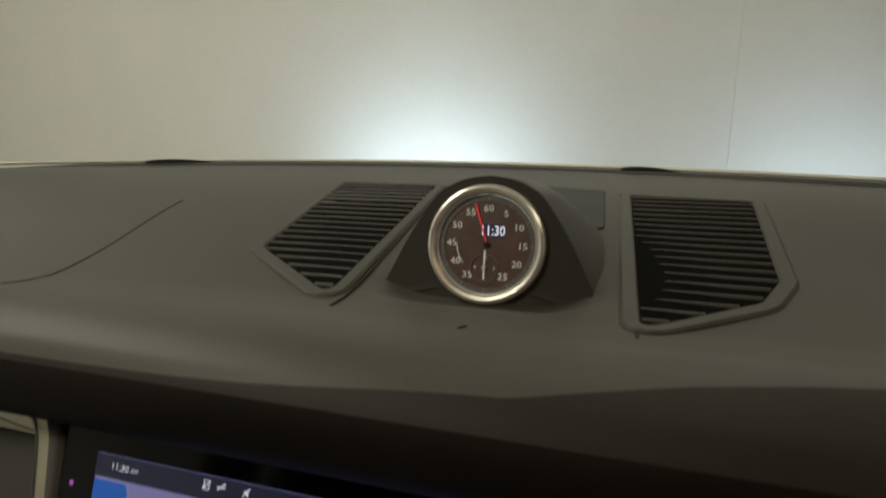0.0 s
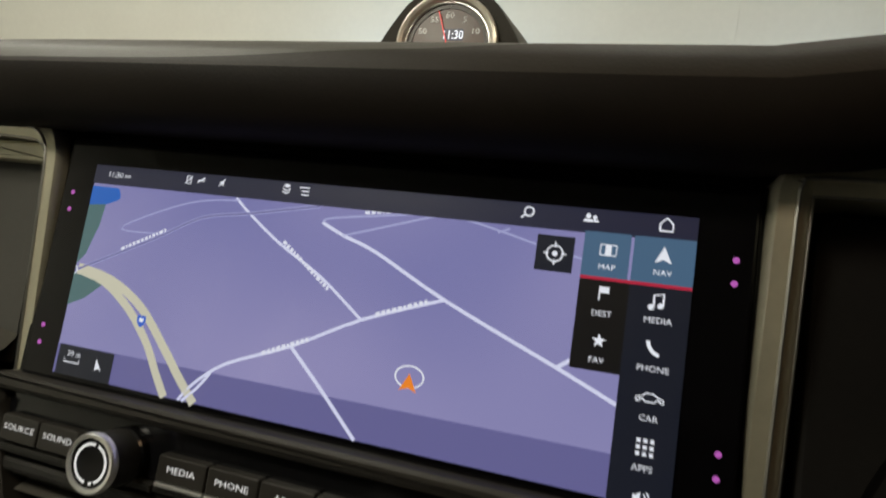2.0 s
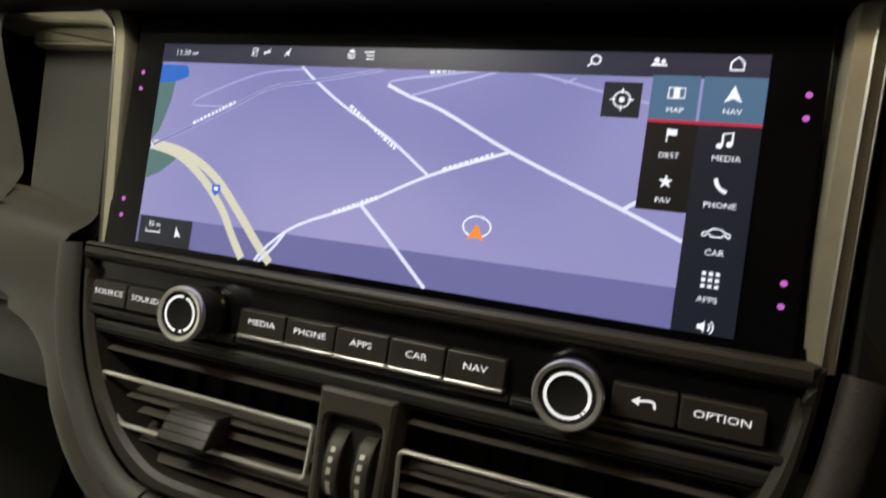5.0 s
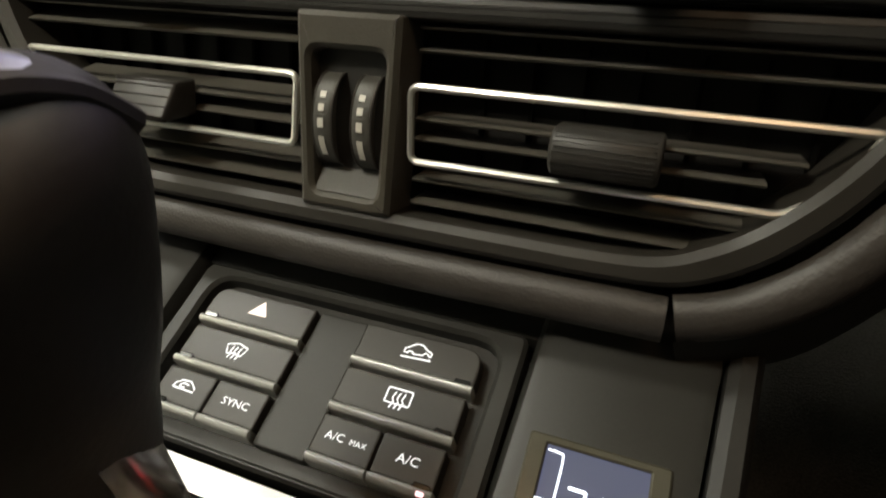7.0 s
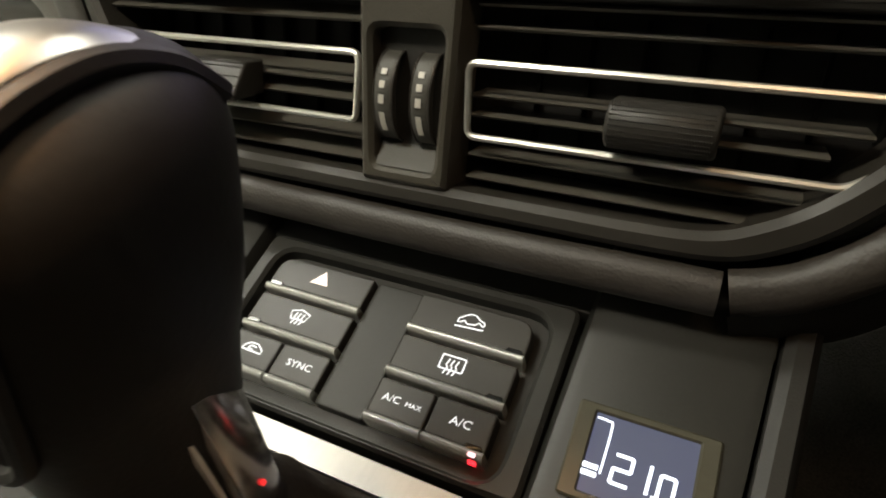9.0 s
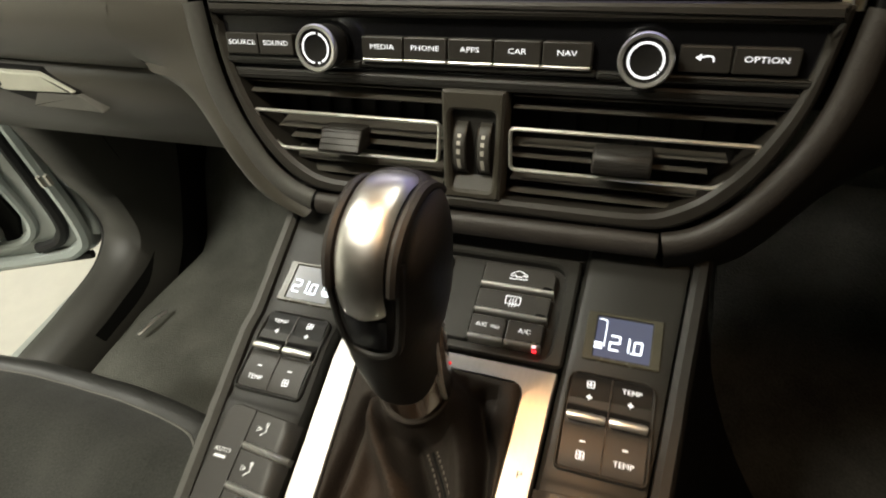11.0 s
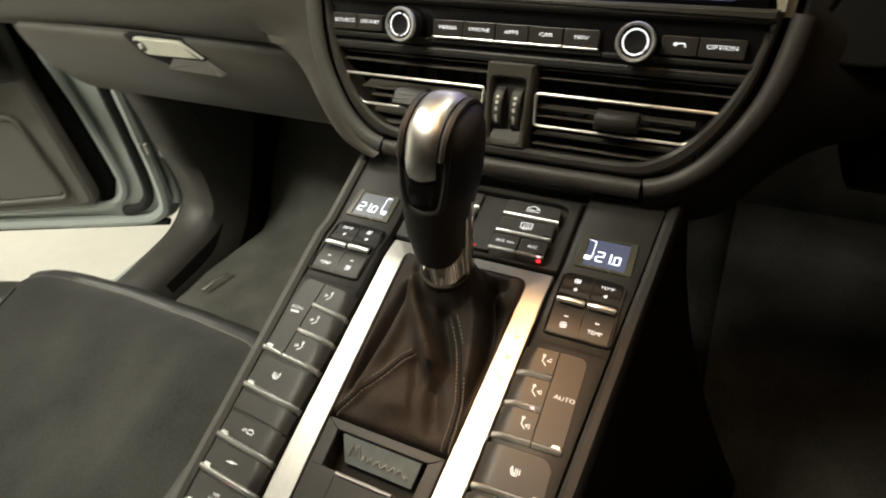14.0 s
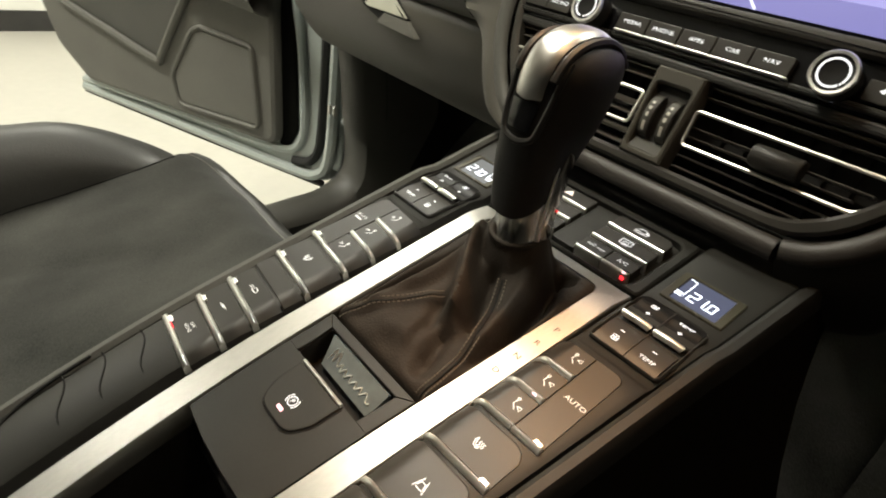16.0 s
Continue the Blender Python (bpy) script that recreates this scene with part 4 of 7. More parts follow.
def side_vent(sx):
    """An upright side vent: satin silver frame, dark slats behind."""
    t = thing("side_vent", stack(0.19 * sx, 0.067), "upright air vent in a rounded satin silver frame", "air vent", "side vents")
    low = 0.0600 if sx < 0 else 0.0330
    i = rounded([(0.1655 * sx, low), (0.226 * sx, low), (0.233 * sx, 0.1745), (0.1668 * sx, 0.1745)][::sx], [0.002, 0.016, 0.016, 0.014][::sx], 6)
    line = spline([(0.1580, 0.0600), (0.1582, 0.1000), (0.1586, 0.1500)] + ([(0.1596, 0.1680), (0.1660, 0.1768), (0.1800, 0.1795)] if sx < 0 else [(0.1588, 0.1700), (0.1598, 0.1770), (0.1660, 0.1794)]) + [(0.2150, 0.1800), (0.2600, 0.1800)], 5)
    rows = []
    for k, (u, v) in enumerate(line):
        a, b = Vector(line[max(k - 1, 0)]), Vector(line[min(k + 1, len(line) - 1)])
        d = (b - a).normalized()
        out, rise = d.y, -d.x
        sink = 0.0090 * max(0.0, 0.177 - v) / 0.107
        rows.append([((u + out * n) * sx, v + rise * n, h - sink) for n, h in ((-0.0066, -0.030), (-0.0066, 0.0020), (-0.0052, 0.0042), (0.0004, 0.0046), (0.0012, 0.0030), (0.0040, 0.0022), (0.0055, 0.0005), (0.0060, -0.020))])
    part("vent_frame", loft(rows, stack, closed=False, caps=False), MATTE_ALU, t, "satin silver frame")
    part("frame_edge", rod([p[3] for p in rows], 0.0007, stack, n=6), ALU, t, "bright edge line")
    part("inner_edge", rod([p[6] for p in rows], 0.0006, stack, n=6), ALU, t, "bright edge line")
    # well floor black: the vent's inner shade is in its colour
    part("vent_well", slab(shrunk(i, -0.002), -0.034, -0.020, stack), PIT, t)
    lid = shrunk(i, 0.003)
    # flap grey on the lit passenger's side, near-black for shade on the other
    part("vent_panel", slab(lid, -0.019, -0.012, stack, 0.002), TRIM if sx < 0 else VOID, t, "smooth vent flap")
    if sx < 0:
        part("vent_crossbar", slab(rrect(min(0.168 * sx, 0.228 * sx), 0.1635, max(0.168 * sx, 0.228 * sx), 0.1735, 0.001), -0.012, -0.004, stack, 0.002), MATTE_ALU, t)
    return t


side_vent(-1)
side_vent(1)

# ---- the centre stack's fascia ----
fascia = thing("centre_fascia", stack(0, -0.045), "dark grey curved fascia round the centre controls", "fascia")
arc = spline([(0.1585, 0.0625), (0.1565, 0.045), (0.1532, 0.025), (0.1470, 0.006), (0.1370, -0.0135), (0.1230, -0.030), (0.1090, -0.0395), (0.0960, -0.0435), (0.075, -0.0445)], 4)
outer = [(-u, v) for u, v in arc] + [(u, v) for u, v in reversed(arc)]
inner = []
for k, (u, v) in enumerate(outer):
    f = min(1.0, max(0.0, (0.0625 - v) / 0.1))
    inner.append((u * (0.968 - 0.020 * f), v + (-0.0075 if v > 0.05 else 0.0068 * f + 0.001)))
part("arched_rim", rim(outer, inner, -0.02, 0.004, stack, 0.0022), SATIN, fascia, "brown-grey satin arched rim")
part("shelf", slab(rrect(-0.1560, 0.0560, 0.1560, 0.0635, 0.001), -0.02, 0.0058, stack, 0.0022), SATIN, fascia, "satin shelf below the screen")
part("fascia_back", slab(shrunk(outer, 0.002), -0.040, -0.022, stack), VOID, fascia)
part("control_plate", slab(rrect(-0.1525, 0.0275, 0.1525, 0.0555, 0.002), -0.015, -0.0005, stack, 0.001), PIANO, fascia, "black plate behind the buttons")
for sx in (-1, 1):
    a, b = sorted((0.0640 * sx if sx < 0 else 0.0600, 0.1515 * sx))
    part("button_ledge", slab(rrect(a, 0.0292, b, 0.0330, 0.0008), -0.002, 0.0032, stack, 0.0012), DECK, fascia)
part("button_ledge", slab(rrect(-0.0636, 0.0300, 0.0596, 0.0330, 0.0008), -0.002, 0.0026, stack, 0.0010), DECK, fascia)
part("vent_top_rail", slab(rrect(-0.1500, 0.0205, 0.1500, 0.0270, 0.002), -0.015, 0.0012, stack, 0.002), DARK, fascia)


def back_arrow(u, v, h):
    bm = stroke(spline([(u + 0.0036, v - 0.0012), (u + 0.0030, v + 0.0008), (u + 0.0010, v + 0.0012), (u - 0.0020, v + 0.0006)], 4), 0.0008, h, stack)
    return patch([(u - 0.0016, v + 0.0022), (u - 0.0016, v - 0.0010), (u - 0.0042, v + 0.0004)], h + 0.0002, stack, bm)


def stack_button(u0, u1, text, chrome):
    t = thing("stack_button", stack((u0 + u1) / 2, 0.034), "matt black key lettered %s in white" % (text or "with a back arrow"), "button", "fascia buttons")
    part("key", slab(rrect(u0 + 0.0003, 0.0351 if chrome else 0.0345, u1 - 0.0003, 0.0459, 0.0012), -0.001, 0.0042, stack, 0.0007), BUTTON, t)
    if chrome:
        part("chrome_strip", slab(rrect(u0 + 0.0003, 0.0332, u1 - 0.0003, 0.0350, 0.0006), -0.001, 0.0048, stack, 0.0008), CHROME, t, "bright chrome strip")
    mid = (u0 + u1) / 2
    if text:
        part("lettering", words(text, 0.0025, mid, 0.0409, 0.00432, stack, wide=1.3), LEGEND, t)
    else:
        part("arrow_mark", back_arrow(mid, 0.0405, 0.00432), LEGEND, t)
    return t


stack_button(-0.1482, -0.1262, "SOURCE", False)
stack_button(-0.1262, -0.1035, "SOUND", False)
for i, tx in enumerate(("MEDIA", "PHONE", "APPS", "CAR", "NAV")):
    stack_button(-0.0620 + i * 0.02394, -0.0620 + (i + 1) * 0.02394, tx, True)
stack_button(0.0950, 0.1170, "", False)
stack_button(0.1170, 0.1436, "OPTION", False)


def rotary(u, marks):
    t = thing("rotary_knob", stack(u, 0.0405, 0), "round knurled rotary knob with a lit white ring", "knob", "rotary knobs")
    c = (u, 0.0405)
    part("collar", turned([(0.0118, 0.000), (0.0118, 0.0030), (0.0108, 0.0040)], stack, 36, c), PIANO, t)
    bm = bmesh.new()
    rows = []
    for h in np.linspace(0.004, 0.0150, 9):
        rows.append([(c[0] + (0.0110 + 0.00022 * ((j + int(h * 3000)) % 2)) * math.cos(2 * math.pi * j / 72), c[1] + (0.0110 + 0.00022 * ((j + int(h * 3000)) % 2)) * math.sin(2 * math.pi * j / 72), h) for j in range(72)])
    part("knurled_side", loft(rows, stack, bm=bm), DARK, t, "knurled dark grip")
    part("chrome_rim", turned([(0.0112, 0.0150), (0.0119, 0.0158), (0.0119, 0.0176), (0.0112, 0.0186), (0.0098, 0.0184), (0.0094, 0.0172)], stack, 44, c, caps=False), CHROME, t, "chrome rim")
    part("cap", turned([(0.0096, 0.0150), (0.0096, 0.0176), (0.0070, 0.0168), (0.0001, 0.0164)], stack, 40, c), VOID, t, "matt black cap")
    bm = bmesh.new()
    for a0, a1 in marks:
        o = circle(c[0], c[1], 0.0074, 24, a0, a1)
        stroke(o, 0.0011, 0.0176, stack, bm=bm)
    part("lit_ring", bm, LEGEND, t, "lit white ring")
    return t


rotary(-0.0815, ((-1.45, -1.25), (-1.1, 1.25), (1.45, 4.55)))
rotary(0.0815, ((-0.55, 5.45), (-0.75, -0.62)))

# ---- middle air vents ----


def air_vent(sx):
    t = thing("air_vent", stack(0.08 * sx, -0.03), "wide slatted air vent outlined by a chrome frame", "air vent", "middle vents")
    loop = [(0.0194, 0.0025), (0.1370, 0.0025), (0.1348, -0.0032), (0.1300, -0.0122), (0.1205, -0.0193), (0.0205, -0.0193)]
    path = rounded(loop, [0.003, 0.0012, 0.004, 0.01, 0.008, 0.003], 5)
    part("chrome_frame", rod([(u * sx, v, 0.0008) for u, v in path], 0.00116, stack, closed=True, n=8), VENTCHROME, t, "thin chrome frame")
    # slats follow the arch
    for v in (0.0185, 0.0120, -0.0076, -0.0136, -0.0261, -0.0335):
        far = 0.1455 - 0.55 * max(0.0, 0.012 - v) - 9.0 * max(0.0, -0.008 - v) ** 2 * 2.2
        inside = -0.0195 < v < 0.002
        if inside:
            far -= 0.010 + (0.004 if v < -0.012 else 0)
        p = [(u * sx, v + 0.0006, h) for u, h in ((0.0195, -0.005), (0.05, -0.005), (0.09, -0.005), (far, -0.006))]
        bm = bmesh.new()
        # those of the passenger's vent are tipped, so that their upper faces show
        tip = 0.0042 if sx < 0 else 0.0008
        rows = [[(u, v + 0.0004, -0.0030), (u, v + 0.0010, -0.0044), (u, v + 0.0010 + tip, -0.016), (u, v - 0.0006 + tip, -0.016), (u, v - 0.0003, -0.0040)] for u, _, _ in p]
        part("slat", loft(rows, stack, bm=bm), SLAT, t)
    # fins coloured black so that they sink into the vent's shade
    for u in np.arange(0.035, 0.13, 0.0155):
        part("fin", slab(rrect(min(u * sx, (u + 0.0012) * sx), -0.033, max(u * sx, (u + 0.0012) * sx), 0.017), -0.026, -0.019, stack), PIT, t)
    # the slider: a plate sloping outwards on one vent, a rounded tab on the other
    if sx < 0:
        side = [(-0.0030, -0.004), (-0.0036, 0.0045), (-0.0048, 0.0058), (-0.0150, 0.0118), (-0.0164, 0.0112), (-0.0168, 0.0096), (-0.0150, -0.004)]
    else:
        side = [(-0.0030, -0.004), (-0.0032, 0.0060), (-0.0044, 0.0088), (-0.0074, 0.0108), (-0.0112, 0.0110), (-0.0142, 0.0092), (-0.0160, 0.0060), (-0.0164, -0.004)]
    u0, u1 = sorted((0.0628 * sx, 0.0910 * sx))
    rows = [[(u0 + (u1 - u0) * f + (0.0022 * (0.5 - f) if sx < 0 else 0), v * q + (1 - q) * -0.0095, d * q) for v, d in side] for f, q in ((0, 0.0), (0, 0.86), (0.015, 0.95), (0.04, 1.0), (0.5, 1.01), (0.96, 1.0), (0.985, 0.95), (1, 0.86), (1, 0.0))]
    tab = part("slider", loft(rows, stack, caps=False), BUTTON, t, "knurled slider")
    bm = bmesh.new()
    face = [p for p in side if p[1] > 0.004]
    for i in range(38):
        for j in range(13):
            uu, q = u0 + 0.0012 + (u1 - u0 - 0.0024) * (i + (0.55 if j % 2 else 0.05)) / 38.2, (j + 0.6) / 13.2 * (len(face) - 1)
            k = min(int(q), len(face) - 2)
            vv, dd = (face[k][n] + (face[k + 1][n] - face[k][n]) * (q - k) for n in (0, 1))
            s = 0.00036
            a = [bm.verts.new(stack(uu + dx * s, vv + dy * s, dd + 0.0001)) for dx, dy in ((-1, 0), (0, -1), (1, 0), (0, 1))]
            b = bm.verts.new(stack(uu, vv, dd + 0.0005))
            for q in range(4):
                bm.faces.new((a[q], a[(q + 1) % 4], b))
    part("knurling", bm, BUTTON, tab)
    return t


air_vent(-1)
air_vent(1)
pod = thing("thumbwheel_pod", stack(0, -0.04), "dark block between the vents with two marked thumbwheels", "vent control")
shape_o = rounded([(-0.0157, -0.0375), (0.0157, -0.0375), (0.0172, 0.0212), (-0.0172, 0.0212)], 0.0012, 3)
shape_i = rounded([(-0.0112, -0.0325), (0.0112, -0.0325), (0.0128, 0.0110), (-0.0128, 0.0110)], 0.0035, 3)
part("block", rim(shape_o, shape_i, -0.012, 0.0050, stack, 0.0015), DASH, pod)
part("block_floor", slab(shape_i, -0.012, -0.0015, stack), DARK, pod)
part("lower_ramp", loft([[(-0.0108, -0.0322, 0.004), (0.0108, -0.0322, 0.004), (0.0110, -0.0250, -0.0015), (-0.0110, -0.0250, -0.0015)], [(-0.0108, -0.0322, -0.003), (0.0108, -0.0322, -0.003), (0.0110, -0.0250, -0.003), (-0.0110, -0.0250, -0.003)]], stack), TRIM, pod)
for cu in (-0.0067, 0.0064):
    rows = []
    for i in range(49):
        a = math.pi * (i / 48)
        v, h = -0.0100 - 0.0142 * math.cos(a), -0.003 + 0.0105 * math.sin(a)
        notch = 0.0003 * (i % 2)
        rows.append([(cu + du, v, h * f - notch) for du, f in ((-0.0034, 0.60), (-0.0032, 0.92), (-0.0024, 0.99), (0, 1.0), (0.0024, 0.99), (0.0032, 0.92), (0.0034, 0.60))])
    wheel = part("thumbwheel", sheet(rows, stack), PILLAR, pod, "ribbed thumbwheel")
    for side in (1, 5):
        part("metal_rim", rod([r[side] for r in rows[2:-2]], 0.00045, stack, n=5), SMOKED, wheel, "dark metal rim")
    for v0, v1 in ((-0.0030, -0.0012), (-0.0070, -0.0048), (-0.0118, -0.0090), (-0.0205, -0.0145)):
        r = []
        for v in np.linspace(v0, v1, 4):
            a = math.acos(max(-1, min(1, -(v + 0.0100) / 0.0142)))
            r.append([(cu + du, v, -0.003 + 0.0105 * math.sin(a) + 0.0003) for du in (-0.0010, 0.0010)])
        part("white_mark", sheet(r, stack), MARKWHITE, wheel)

# ---- leather rolls under the fascia ----
lower = thing("lower_dash_roll", stack(0, -0.06), "grained black leather roll below the fascia", "dashboard trim")


def roll_strip(name, path, r, mat):
    rows = []
    k = len(path)
    for i, (u, v, d) in enumerate(path):
        a, b = Vector(path[max(i - 1, 0)][:2]), Vector(path[min(i + 1, k - 1)][:2])
        dd = (b - a).normalized()
        nn = Vector((dd.y, -dd.x))
        row = []
        for j in range(9):
            an = math.pi * j / 8
            off = r * (1 - math.cos(an))
            row.append((u + nn.x * off, v + nn.y * off, d + r * 0.8 * math.sin(an)))
        rows.append(row)
    return part(name, sheet(rows, stack), mat, lower)


roll_strip("middle_roll", [(u, -0.0462 - 0.0006 * math.cos(u * 20), 0.001) for u in np.linspace(-0.0996, 0.0996, 24)], 0.0068, LEATHER)
for sx in (-1, 1):
    pts = spline([(0.1005, -0.0450, 0.001), (0.1140, -0.0405, 0.001), (0.1290, -0.0290, 0.001), (0.1420, -0.0110, 0.001), (0.1520, 0.008, 0.001), (0.1585, 0.030, 0.001), (0.1625, 0.062, 0.001)], 4)
    if sx < 0:
        pts = [(-u, v, d) for u, v, d in reversed(pts)]
    rr = 0.0068
    # the passenger's roll is a lighter grey, for the light falling there
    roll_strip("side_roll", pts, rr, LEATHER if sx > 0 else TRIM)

# ---- centre console ----


def out_u(w):
    """Half the console's width at w."""
    return 0.1235 + 0.085 * (w - 0.05) if w > -0.11 else 0.1099 + 0.05 * (w + 0.11)


def trim_out(w):
    return 0.0610 + 0.036 * (w - 0.047)


def trim_in(w):
    return 0.0455 + 0.046 * (w - 0.037)


W_END, W_FRONT = -0.36, 0.150
console = thing("centre_console", deck(0, -0.1, -0.2), "tall dark grey console between the front seats", "console")
ws = np.linspace(W_END, W_FRONT, 40)
for sx in (-1, 1):
    # columns that carry the keys
    rows = []
    for w in sorted(list(ws) + [-0.0085, -0.0065, -0.0045]):
        up = 0.0017 * max(0.0, min(1.0, (-0.0045 - w) / 0.004))
        rows.append([(sx * (trim_out(w) + 0.0012), w, -0.012), (sx * (trim_out(w) + 0.0016), w, -0.004), (sx * (trim_out(w) + 0.0040), w, 0.0012 + 0.6 * up), (sx * (trim_out(w) + 0.0075), w, 0.0026 + up),
                     (sx * (out_u(w) - 0.014), w, 0.0028 + up), (sx * (out_u(w) - 0.0108), w, 0.0018 + up), (sx * (out_u(w) - 0.0102), w, -0.006)])
    part("key_column", sheet(rows, deck), DECK, console, "satin dark column for the keys")
    # padded outer lip and the side below it
    rows = [[(sx * (out_u(w) - 0.0098), w, -0.006), (sx * (out_u(w) - 0.0092), w, 0.0030), (sx * (out_u(w) - 0.0065), w, 0.0052), (sx * (out_u(w) - 0.0025), w, 0.0046), (sx * out_u(w), w, 0.0010),
             (sx * (out_u(w) + 0.0008), w, -0.012)] for w in ws]
    # lip tone follows the light: lighter for the passenger, darker for the driver
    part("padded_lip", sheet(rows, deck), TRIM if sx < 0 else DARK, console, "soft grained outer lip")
    rows = []
    for w in ws:
        a = deck(sx * (out_u(w) + 0.0006), w, -0.010)
        flare = 0.10 * max(0.0, min(1.0, (w + 0.05) / 0.18))
        rows.append([tuple(a)] + [(a.x + sx * (0.012 + flare) * f ** 1.6, a.y + 0.02 * f, a.z + (0.46 - a.z) * f) for f in np.linspace(0.1, 1, 8)])
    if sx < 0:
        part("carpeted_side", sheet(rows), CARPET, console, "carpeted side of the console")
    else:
        # the driver's flank gets no light: its shade is in the colour
        part("padded_side", sheet(rows), SHADEHIDE, console, "padded side of the console, coloured near-black for shade")
part("front_wall", sheet([[(-0.13, W_FRONT, h), (0.13, W_FRONT, h)] for h in (0.004, -0.06)], deck), DARK, console)
part("under_tray", sheet([[(-0.06, w, -0.030), (0.06, w, -0.030)] for w in np.linspace(-0.18, 0.125, 8)], deck), VOID, console)
part("front_shelf", slab([(-0.128, 0.1130), (0.128, 0.1130), (0.129, 0.150), (-0.129, 0.150)], -0.02, -0.0035, deck, 0.001), DARK, console)
# storage well behind the trim plate
rows = [[(-0.036, w, -0.004), (-0.034, w, -0.06), (0.034, w, -0.06), (0.036, w, -0.004)] for w in np.linspace(W_END, -0.170, 8)]
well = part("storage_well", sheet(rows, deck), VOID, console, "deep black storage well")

# ---- aluminium trim frame ----
trim = thing("console_trim", deck(0, 0.04), "brushed aluminium trim round the gear lever", "trim")
wl = np.linspace(-0.34, 0.0290, 30)
bend = [(0.0075 * (1 - math.cos(a)), 0.0295 + 0.0075 * math.sin(a)) for a in np.linspace(0, math.pi / 2, 7)]
o = [(-trim_out(w), w) for w in wl] + [(-trim_out(0.0455) * (1 - 0.03 * k), 0.0455) for k in range(7)] + [(trim_out(0.0455) * (1 - 0.03 * k), 0.0455) for k in range(6, -1, -1)] + [(trim_out(w), w) for w in reversed(wl)]
i = [(-trim_in(w), w) for w in wl] + [(-trim_in(0.0300) + a, w) for a, w in bend] + [(trim_in(0.0300) - a, w) for a, w in reversed(bend)] + [(trim_in(w), w) for w in reversed(wl)]
rings = [[(*p, -0.012) for p in o], [(*p, -0.0025) for p in o], [(*p, -0.0015) for p in [(q[0] * 0.985, q[1]) for q in o]], [(*p, -0.0015) for p in [(q[0] * 1.02, q[1]) for q in i]], [(*p, -0.0025) for p in i], [(*p, -0.016) for p in i]]
part("trim_frame", loft(rings, deck, closed=False, caps=False), ALU, trim)
for k, ch in enumerate("PRND"):
    w = -0.0070 - 0.0140 * k
    part("gear_letter", words(ch, 0.0034, 0.0523 + 0.05 * (w + 0.007), w, -0.0011, deck, wide=1.2), PILLAR, trim)

# ---- climate keypad in front of the lever ----
pad = thing("climate_keypad", deck(0, 0.08), "recessed dark keypad for the climate controls", "control panel")
po = rounded([(-0.0625, 0.0480), (0.0625, 0.0480), (0.0630, 0.1125), (-0.0630, 0.1125)], 0.004, 4)
pi_ = rounded([(-0.0548, 0.0503), (0.0548, 0.0503), (0.0560, 0.1075), (-0.0560, 0.1075)], 0.0095, 4)
part("surround", rim(po, pi_, -0.018, -0.0005, deck, 0.0014), DECK, pad)
part("tray", slab(shrunk(pi_, -0.0005), -0.018, -0.0068, deck), DARK, pad)
part("centre_strip", slab(rrect(-0.0093, 0.0552, 0.0093, 0.1035, 0.0014), -0.009, -0.0022, deck, 0.0006), DECK, pad)


